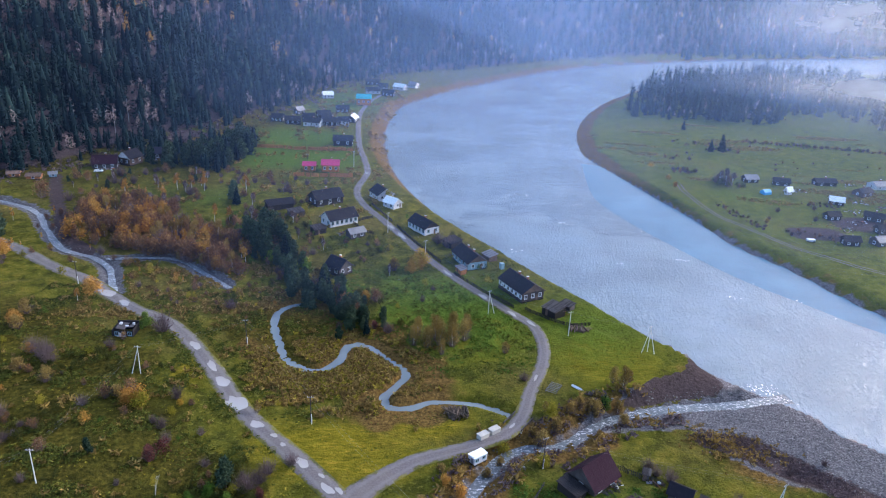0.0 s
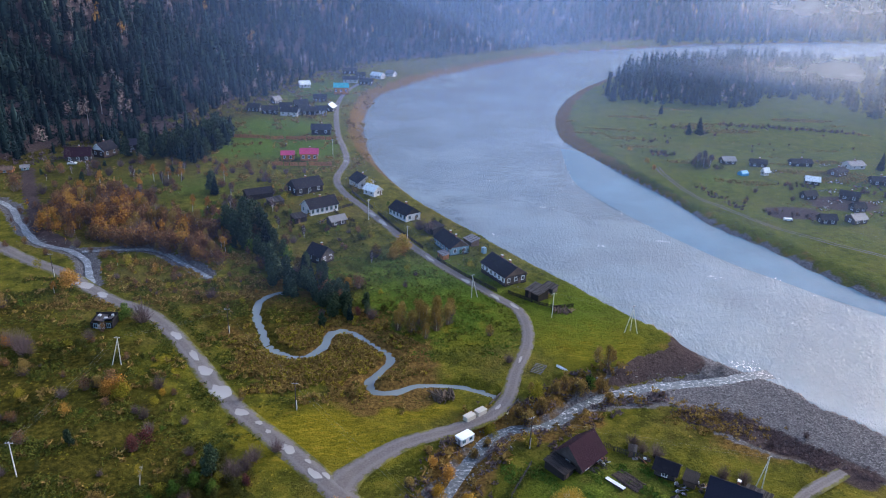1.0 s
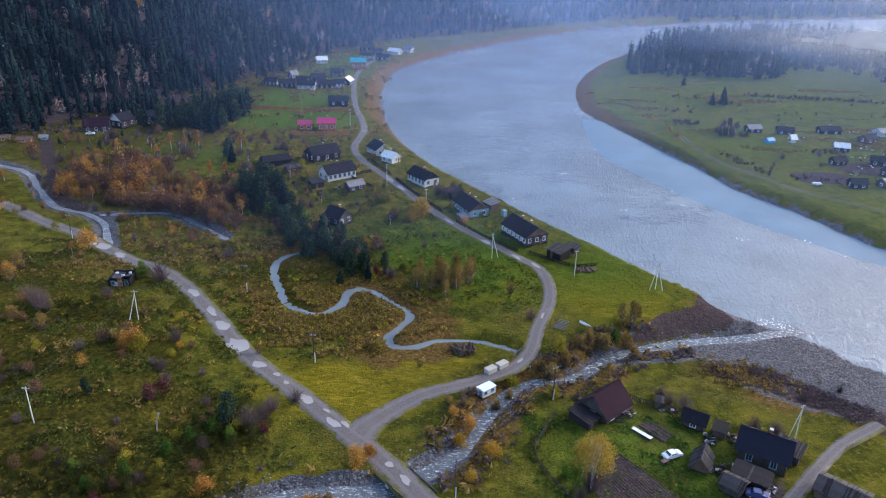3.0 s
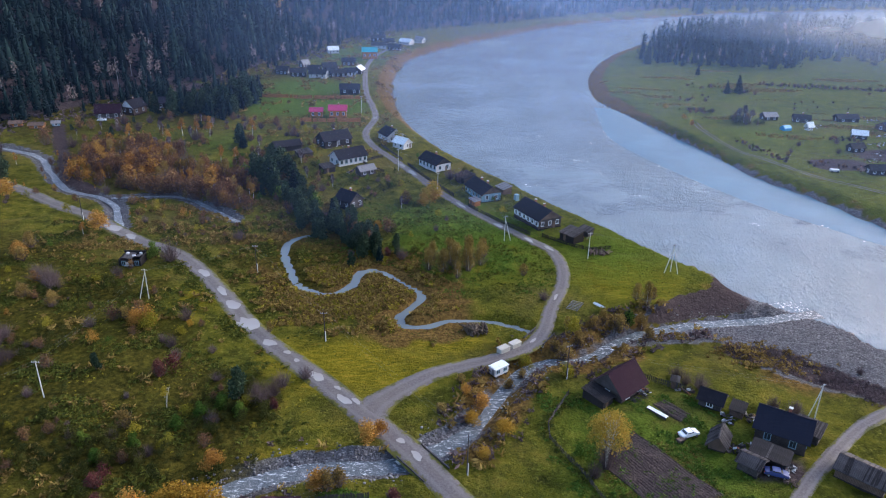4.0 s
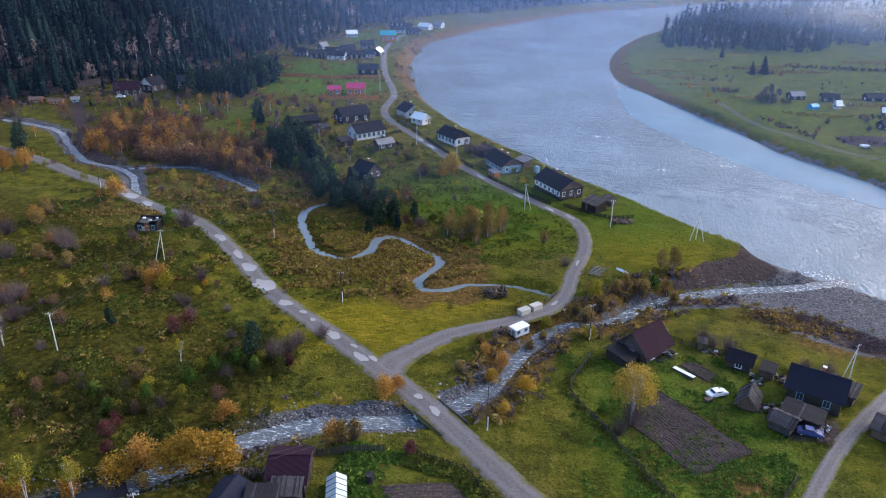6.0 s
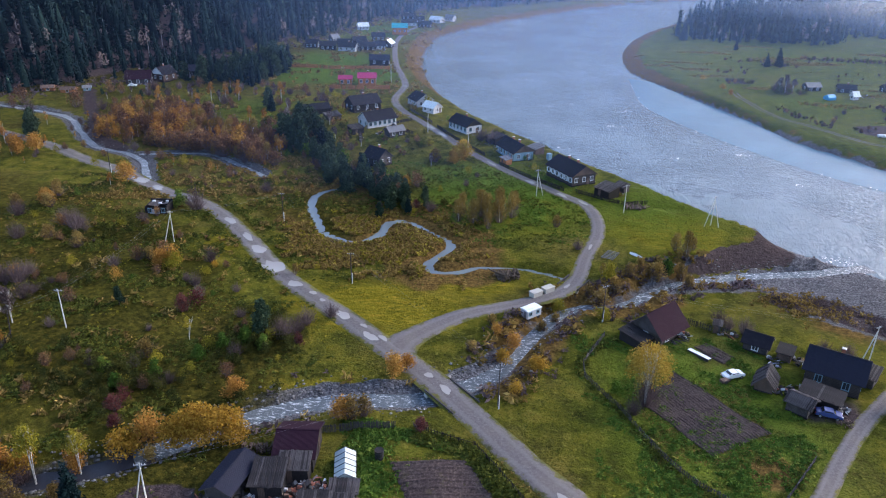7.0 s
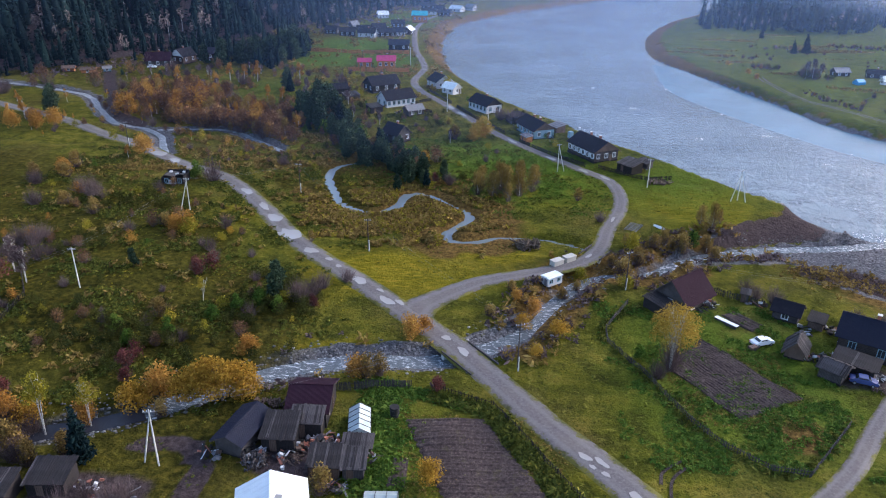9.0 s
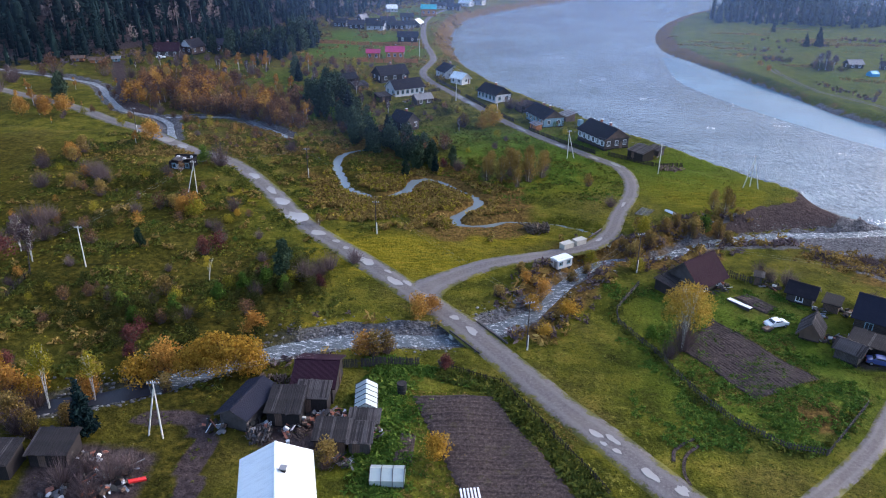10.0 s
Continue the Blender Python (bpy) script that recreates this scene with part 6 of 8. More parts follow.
PUDDLES = [(-66.2, 168.5, 0.2, 2.2, 1.0), (-58.8, 158.5, 0.3, 2.8, 0.7), (-53.4, 151.8, 0.0, 2.2, 1.4), (-46.6, 142.2, -0.1, 3.2, 1.9), (-40.2, 135.2, 0.0, 1.6, 1.0), (-36, 131, 0.8, 0.9, 0.5), (-32.5, 127.5, 0.5, 0.8, 0.4),
           (-27.6, 122.4, 0.0, 1.7, 1.0), (-20.8, 115.2, -0.3, 1.7, 0.8), (-18.2, 112.4, 1.3, 1.0, 0.5), (-23.4, 117.6, 0.9, 0.9, 0.35), (-9.6, 103.6, 0.3, 0.9, 0.5), (-6.5, 99.8, 0.2, 1.3, 0.6), (12.2, 74.8, -0.5, 0.9, 0.45), (13.6, 73.2, 0.5, 1.0, 0.4), (14.6, 72.0, -0.7, 0.6, 0.3), (13.2, 73.9, -1.1, 0.5, 0.25), (17.6, 67.9, -0.3, 1.1, 0.55), (19.2, 66.0, 0.7, 0.9, 0.45), (20.4, 64.6, -0.8, 0.8, 0.35), (18.6, 66.8, 1.3, 0.5, 0.25), (-104, 199, 0.0, 3.0, 1.6), (-97, 193.4, 0.2, 2.2, 1.0)]
for k, (px, py, off, a, b) in enumerate(PUDDLES):
    puddle(MAIN_ROAD, at(MAIN_ROAD, px, py), off, a * 1.1, b * 1.2, 0, 100 + k)
for k, (px, py, off, a, b) in enumerate([(14.8, 210, 0.6, 2.4, 0.8), (23.5, 197.5, 0.3, 2.2, 0.7), (-18, 266, 0.2, 4.0, 0.9), (-22, 273, 0.1, 3.0, 0.8), (2.5, 228, 0.3, 3.0, 0.6), (-40.8, 352, 0.2, 2.4, 1.0), (26.8, 162, 0.2, 1.6, 0.4), (19, 140, 0.4, 1.4, 0.35), (28.3, 191, -0.2, 2.0, 0.7)]):
    puddle(RIVER_ROAD, at(RIVER_ROAD, px, py), off, a, b, 0, 140 + k)

# ---- stones along the stream, and foam on the river ----
def scatter_mesh(name, verts, faces, places, material, label, category, kind="stuff"):
    """Many copies of small shapes in one mesh. places: x, y, z, size, turn, squash, variety."""
    rng = np.random.default_rng(5)
    P = np.asarray(places, float)
    V, F = [np.asarray(v, float) for v in verts], [np.asarray(f, int) for f in faces]
    which = rng.integers(0, len(V), len(P))
    av, af, var, base = [], [], [], 0
    for k in range(len(V)):
        Q = P[which == k]
        if not len(Q):
            continue
        c, s = np.cos(Q[:, 4]), np.sin(Q[:, 4])
        X = (V[k][None, :, 0] * c[:, None] - V[k][None, :, 1] * s[:, None]) * Q[:, 3:4] * Q[:, 5:6] + Q[:, 0:1]
        Y = (V[k][None, :, 0] * s[:, None] + V[k][None, :, 1] * c[:, None]) * Q[:, 3:4] * Q[:, 5:6] + Q[:, 1:2]
        Z = V[k][None, :, 2] * Q[:, 3:4] + Q[:, 2:3]
        av.append(np.stack([X, Y, Z], -1).reshape(-1, 3))
        af.append((F[k][None] + (base + np.arange(len(Q)) * len(V[k]))[:, None, None]).reshape(-1, F[k].shape[1]))
        var.append(np.repeat(Q[:, 6], len(V[k])))
        base += len(Q) * len(V[k])
    me = mesh_np(name, np.concatenate(av), np.concatenate(af))
    give(me, "var", np.concatenate(var))
    me.materials.append(material)
    return tagged(new(name, me), label, category, kind=kind)


def pebble(seed):
    bm = bmesh.new()
    bmesh.ops.create_icosphere(bm, subdivisions=1, radius=0.5)
    r = random.Random(seed)
    for v in bm.verts:
        v.co *= r.uniform(0.7, 1.2)
        v.co.z *= 0.6
    vs = [tuple(v.co) for v in bm.verts]
    fs = [[v.index for v in f.verts] for f in bm.faces]
    bm.free()
    return vs, fs


rng = np.random.default_rng(11)
PEB = [pebble(i) for i in range(5)]
st = []
for line, half, count, spread in ((STREAM_LINE, 2.3, 3600, 1.9), (UPPER_LINE, 2.0, 520, 1.2), (BRAID_LINE, 1.5, 240, 1.8)):
    k = rng.integers(0, len(line) - 1, count)
    t = line[k + 1, :2] - line[k, :2]
    t /= np.linalg.norm(t, axis=1)[:, None]
    off = np.where(rng.random(count) < 0.5, -1, 1) * (half + np.abs(rng.normal(0, spread, count)) - 0.6)
    p = line[k, :2] + (line[k + 1, :2] - line[k, :2]) * rng.random(count)[:, None] + np.stack([-t[:, 1], t[:, 0]], -1) * off[:, None]
    for x, y in p[((p[:, 0] > -75) | (line is not STREAM_LINE)) & ((p[:, 0] < 2) | (rng.random(count) < 0.3))]:
        st.append((x, y, 0, rng.uniform(0.15, 0.6) ** 1.3 + 0.12, rng.uniform(0, 6.28), rng.uniform(0.9, 1.4), rng.random()))
sx, sy = rng.uniform(58, 112, 2400), rng.uniform(122, 172, 2400)
st += [(x, y, 0, rng.uniform(0.12, 0.42), rng.uniform(0, 6.28), 1.2, rng.random()) for x, y in zip(sx, sy) if 0.05 < gz(x, y) < 1.3]
st = np.array(st)
st[:, 2] = gz(st[:, 0], st[:, 1]) + 0.02
scatter_mesh("stones", [p[0] for p in PEB], [p[1] for p in PEB], st, STONE, "grey rounded river stones along the stream", "stones")
fl = []
for _ in range(70):
    i = rng.integers(0, len(edge))
    fl.append((*(edge[i] + rng.normal(0, 0.7, 2)), 0.03, rng.uniform(0.12, 0.5), rng.uniform(0, 6.28), rng.uniform(0.8, 1.8), 0))
for cx, cy, n_, s_ in ((54, 300, 14, 2.0), (70, 255, 10, 1.5), (62, 330, 12, 2.5), (35, 340, 10, 3), (96, 262, 16, 2), (104, 228, 10, 1.5), (30, 262, 8, 2.5), (82, 164, 34, 2.0), (87, 167.5, 40, 2.2), (91, 166.5, 34, 2.0), (93, 162, 24, 1.6), (20, 400, 12, 4), (30, 700, 14, 6), (0, 380, 10, 3)):
    for _ in range(n_):
        fl.append((cx + rng.normal(0, s_), cy + rng.normal(0, s_ * 0.6), 0.02, rng.uniform(0.12, 0.5), rng.uniform(0, 6.28), rng.uniform(0.8, 1.6), 0))
scatter_mesh("foam", [[(x, y, z * 0.15) for x, y, z in p[0]] for p in PEB], [p[1] for p in PEB], fl, FOAM, "white foam flecks on the river surface", "foam")

# ---- plants: shapes ----
def leaf_cloud(blobs, count, size, seed, long=1.0):
    """Small turned leaf quads filling some ellipsoids (x, y, z, rx, ry, rz)."""
    g = np.random.default_rng(seed)
    B = np.array(blobs, float)
    vol = np.prod(B[:, 3:], 1)
    k = g.choice(len(B), count, p=vol / vol.sum())
    d = g.normal(size=(count, 3))
    d /= np.linalg.norm(d, axis=1)[:, None]
    c = B[k, :3] + d * (g.random(count)[:, None] ** 0.45) * B[k, 3:]
    u = g.normal(size=(count, 3))
    u /= np.linalg.norm(u, axis=1)[:, None]
    w = np.cross(u, g.normal(size=(count, 3)))
    w /= np.linalg.norm(w, axis=1)[:, None]
    s = size * g.uniform(0.6, 1.4, count)[:, None]
    v = np.stack([c - u * s * long, c - w * s * 0.55, c + u * s * long, c + w * s * 0.55], 1).reshape(-1, 3)
    return v, np.arange(count * 4).reshape(-1, 4)


def trunk_limbs(height, r, limbs, seed, bend=0.04, stems=1, reach=0.35, first=0.35):
    """A tapered trunk, or several, with limbs."""
    g = random.Random(seed)
    bm = bmesh.new()
    for s in range(stems):
        lean = Vector((g.gauss(0, bend), g.gauss(0, bend), 0)) * (2.2 if stems > 1 else 1)
        base = Vector((g.gauss(0, 0.12), g.gauss(0, 0.12), -0.2)) if stems > 1 else Vector((0, 0, -0.2))
        rings = []
        for i in range(5):
            c = base + Vector((0, 0, height * i / 4)) + lean * height * (i / 4) ** 1.5
            q = r * (1 - i / 4.6)
            rings.append([bm.verts.new(c + Vector((q * math.cos(k * math.tau / 6), q * math.sin(k * math.tau / 6), 0))) for k in range(6)])
        for a_ring, b_ring in zip(rings[:-1], rings[1:]):
            for k in range(6):
                bm.faces.new((a_ring[k], a_ring[(k + 1) % 6], b_ring[(k + 1) % 6], b_ring[k]))
        bm.faces.new(rings[-1])
        for _ in range(limbs):
            h = g.uniform(first, 0.92)
            a = g.uniform(0, math.tau)
            p = base + Vector((0, 0, height * h)) + lean * height * h ** 1.5
            ln = height * reach * (1.15 - h) * g.uniform(0.6, 1.2)
            rod(bm, p, p + Vector((math.cos(a) * ln * 0.7, math.sin(a) * ln * 0.7, ln)), r * 0.32, r * 0.08, 4)
    return bm


def twig_fan(height, spread, count, seed, width=0.05):
    """Bare twigs as thin blades, rising from the ground into a rounded, ragged dome."""
    g = np.random.default_rng(seed)
    v, f = [], []
    for k in range(count):
        a, e = g.uniform(0, math.tau), g.random() ** 0.7
        out = np.array([math.cos(a), math.sin(a), 0.0])
        ln = g.uniform(0.4, 1.15)
        tip = out * spread * math.sin(e * 1.45) * ln + np.array([0, 0, height * (0.12 + 0.88 * math.cos(e * 1.3)) * ln])
        foot = out * spread * 0.12 * g.random() + tip * np.array([0.3, 0.3, 0.0]) * g.random()
        if g.random() < 0.6:
            foot = foot + (tip - foot) * g.uniform(0.3, 0.6)
            tip = tip + g.normal(0, 0.12, 3) * spread
        side = np.cross(tip - foot, g.normal(size=3))
        side = side / np.linalg.norm(side) * width
        i = len(v)
        v += [foot - side, foot + side, tip]
        f.append((i, i + 1, i + 2))
    return np.array(v), np.array(f)


def crown_part(name, vf, material, parent, var=0.5):
    me = mesh_np(name, *vf)
    give(me, "var", np.full(len(vf[0]), var))
    me.materials.append(material)
    ob = new(name, me)
    ob.parent = parent
    return ob


def crown_blobs(height, width, low, n, seed):
    """An uneven crown: overlapping lobes between low and height."""
    g = random.Random(seed)
    out = []
    for _ in range(n):
        s = g.random()
        z = low + (height - low) * (0.15 + 0.75 * s)
        r = width * (0.30 + 0.22 * math.sin(math.pi * (0.2 + 0.65 * s))) * g.uniform(0.7, 1.2)
        a, d = g.uniform(0, math.tau), width * 0.55 * g.random() ** 0.6 * (1.15 - 0.8 * s)
        out.append((math.cos(a) * d, math.sin(a) * d, z, r, r, r * g.uniform(0.7, 1.1)))
    return out


def tree_model(name, label, category, height, r, limbs, bark, crown_vf, leaf, seed, stems=1, group="", first=0.35, reach=0.35, extra=None):
    top = thing(name, Matrix(), label, category, group)
    for s in range(stems):
        part("trunk", trunk_limbs(height * 0.93, r, limbs, seed + s, 0.04 if stems == 1 else 0.09, 1, reach, first), bark, top)
    crown_part("crown", crown_vf, leaf, top)
    if extra:
        crown_part("branchwork", extra, TWIG, top)
    return top


def make(kind, seed):
    """Models one metre tall times their size; kinds as the valley has them."""
    if kind == "spruce":
        return tree_model("spruce", "dark green spruce with drooping branches", "spruce", 10, 0.16, 0, BARK, leaf_cloud([(trng.gauss(0, 0.12), trng.gauss(0, 0.12), 0.9 + 8.8 * k / 15, 2.1 * (1 - k / 15.5) ** 0.85, 2.1 * (1 - k / 15.5) ** 0.85, 0.42) for k in range(16)], 1900, 0.25, seed, 1.5), SPRUCE, seed, group="spruces of the village")
    if kind == "cedar":
        return tree_model("cedar_pine", "broad dark blue-green stone pine", "pine", 10, 0.2, 8, BARK, leaf_cloud([(trng.gauss(0, 0.5) * (1.2 - z / 10), trng.gauss(0, 0.5) * (1.2 - z / 10), z, w, w, 0.85) for z, w in ((1.2, 2.2), (2.2, 2.6), (3.4, 2.7), (4.6, 2.5), (5.8, 2.2), (6.8, 2.1), (7.8, 1.8), (8.7, 1.4), (9.3, 0.9))], 1900, 0.3, seed, 1.4), PINE, seed, group="pines of the village")
    if kind == "pine":
        return tree_model("pine", "bushy blue-green young pine on the field", "pine", 8, 0.18, 10, BARK, leaf_cloud(crown_blobs(8, 2.6, 1.0, 14, seed), 1700, 0.26, seed, 1.6), PINE, seed)
    if kind == "birch":
        return tree_model("birch", "white-trunked birch with thinning yellow leaves", "birch", 11, 0.13, 16, BIRCH, leaf_cloud(crown_blobs(11, 2.1, 5.0, 12, seed), 1300, 0.15, seed), LIME, seed, 2, "birches", 0.45, 0.3)
    if kind == "great_birch":
        return tree_model("birch", "broad many-stemmed birch with golden leaves", "birch", 11.5, 0.13, 14, BIRCH, leaf_cloud([(2.3 * math.cos(k * 1.05), 2.3 * math.sin(k * 1.05), 8.0 + 0.5 * math.sin(k * 2.3), 1.7, 1.7, 2.2) for k in range(6)] + [(1.1 * math.cos(k * 2.1), 1.1 * math.sin(k * 2.1), 9.8, 1.6, 1.6, 1.6) for k in range(3)] + [(2.9 * math.cos(k * 0.9 + 0.4), 2.9 * math.sin(k * 0.9 + 0.4), 6.2, 1.0, 1.0, 1.4) for k in range(7)], 6000, 0.125, seed), PALE_GOLD, seed, 6, "birches", 0.3, 0.36, twig_fan(9.0, 2.6, 500, seed, 0.02))
    if kind == "bare_birch":
        return tree_model("birch", "bare pale-trunked birch with purplish twigs", "birch", 8, 0.11, 14, BIRCH, leaf_cloud(crown_blobs(7.5, 2.2, 2.0, 10, seed), 900, 0.14, seed, 2.0), TWIG, seed, 3, "birches", 0.4, 0.34)
    if kind == "willow":
        return tree_model("willow", "broad golden willow thicket on the stream bank", "willow", 6.5, 0.12, 8, BARK, leaf_cloud([(x, y, z, 2.6, 2.4, 1.9) for x, y, z in ((-3, 0, 3.6), (-1.2, 0.8, 4.6), (1.0, -0.3, 4.7), (3.0, 0.4, 4.2), (-3.9, -0.6, 2.6), (3.8, -0.5, 2.7), (0, -1.3, 3.2))], 9000, 0.19, seed), GOLD, seed, 5)
    if kind == "gold_bush":
        return tree_model("bush", "golden yellow willow bush in autumn leaf", "bush", 4, 0.06, 0, BARK, leaf_cloud(crown_blobs(4.1, 2.5, 0.5, 18, seed), 1500, 0.15, seed), GOLD, seed, 1, "autumn bushes", 0.25)
    if kind == "orange_bush":
        return tree_model("bush", "orange leafy autumn bush on the grass", "bush", 4, 0.06, 0, BARK, leaf_cloud(crown_blobs(4.1, 2.5, 0.4, 18, seed), 1400, 0.15, seed), ORANGE, seed, 1, "autumn bushes", 0.25)
    if kind == "lime_bush":
        return tree_model("bush", "yellow-green autumn bush on the grass", "bush", 4, 0.06, 0, BARK, leaf_cloud(crown_blobs(4.1, 2.5, 0.4, 18, seed), 1200, 0.15, seed), LIME, seed, 1, "autumn bushes", 0.25)
    if kind == "rust_bush":
        return tree_model("bush", "rust-brown bush with thinning autumn leaves", "bush", 4, 0.05, 0, BARK, leaf_cloud(crown_blobs(3.9, 2.0, 0.3, 12, seed), 1000, 0.15, seed), RUST, seed, 2, "autumn bushes", 0.2, 0.4, twig_fan(3.8, 2.0, 260, seed, 0.025))
    if kind == "red_bush":
        return tree_model("bush", "wine-red autumn bush on rough grass", "bush", 4, 0.05, 0, BARK, leaf_cloud(crown_blobs(3.8, 2.0, 0.3, 12, seed), 1000, 0.14, seed), RED, seed, 2, "autumn bushes", 0.2, 0.4, twig_fan(3.8, 2.0, 260, seed, 0.025))
    if kind == "bare_bush":
        return tree_model("bush", "bare purple-grey bush without its leaves", "bush", 4, 0.05, 0, BARK, twig_fan(4.2, 2.4, 620, seed, 0.02), TWIG, seed, 2, "autumn bushes", 0.2, 0.4)
    if kind == "green_bush":
        return tree_model("bush", "leafy bush that is still green", "bush", 4, 0.06, 0, BARK, leaf_cloud(crown_blobs(4.0, 2.0, 0.3, 12, seed), 1400, 0.16, seed), LUSH, seed, 1, "autumn bushes", 0.25)
    if kind == "sapling":
        return tree_model("sapling_group", "clump of slim young birches with thin yellow leaves", "saplings", 7, 0.05, 0, BIRCH, leaf_cloud(crown_blobs(6.8, 2.5, 1.2, 16, seed), 2200, 0.13, seed), RUST, seed, 5, "young birches", 0.3, 0.22, twig_fan(6.4, 2.6, 260, seed, 0.018))
    if kind == "gold_tree":
        return tree_model("birch", "slender birch with golden orange leaves", "birch", 8, 0.09, 0, BIRCH, leaf_cloud(crown_blobs(8, 1.7, 2.2, 12, seed), 1100, 0.16, seed), ORANGE, seed, 2, "birches", 0.3, 0.28)


SIZE = dict(cedar=10, spruce=10, pine=8, birch=11, great_birch=11.5, bare_birch=8, willow=6.5, sapling=7, gold_tree=8)
grown = {}
trng = random.Random(77)


def plant(kind, x, y, height, variant=None):
    v = trng.randrange(3) if variant is None else variant
    if kind in ("willow", "great_birch", "pine"):
        v = 0
    key = (kind, v)
    s = height / SIZE.get(kind, 4)
    m = pose(x, y, gz(x, y) - 0.05, trng.gauss(0, 1.5), trng.gauss(0, 1.5), trng.uniform(0, 360))
    if kind == "willow":
        m = pose(x, y, gz(x, y) - 0.05, 0, 0, 8)
    if key not in grown:
        grown[key] = make(kind, 40 + 7 * v + len(grown))
        ob = grown[key]
        ob.matrix_basis = m
    else:
        ob = copy_thing(grown[key], m)
    w = s * trng.uniform(0.9, 1.12)
    ob.scale = (w, w, s)
    return ob


strewn = {}


def strew(kind, x, y, height):
    """Bushes past counting: kept by kind and joined at the end."""
    if kind.endswith("_bush"):
        strewn.setdefault(kind, []).append((x, y, height))
    else:
        plant(kind, x, y, height)


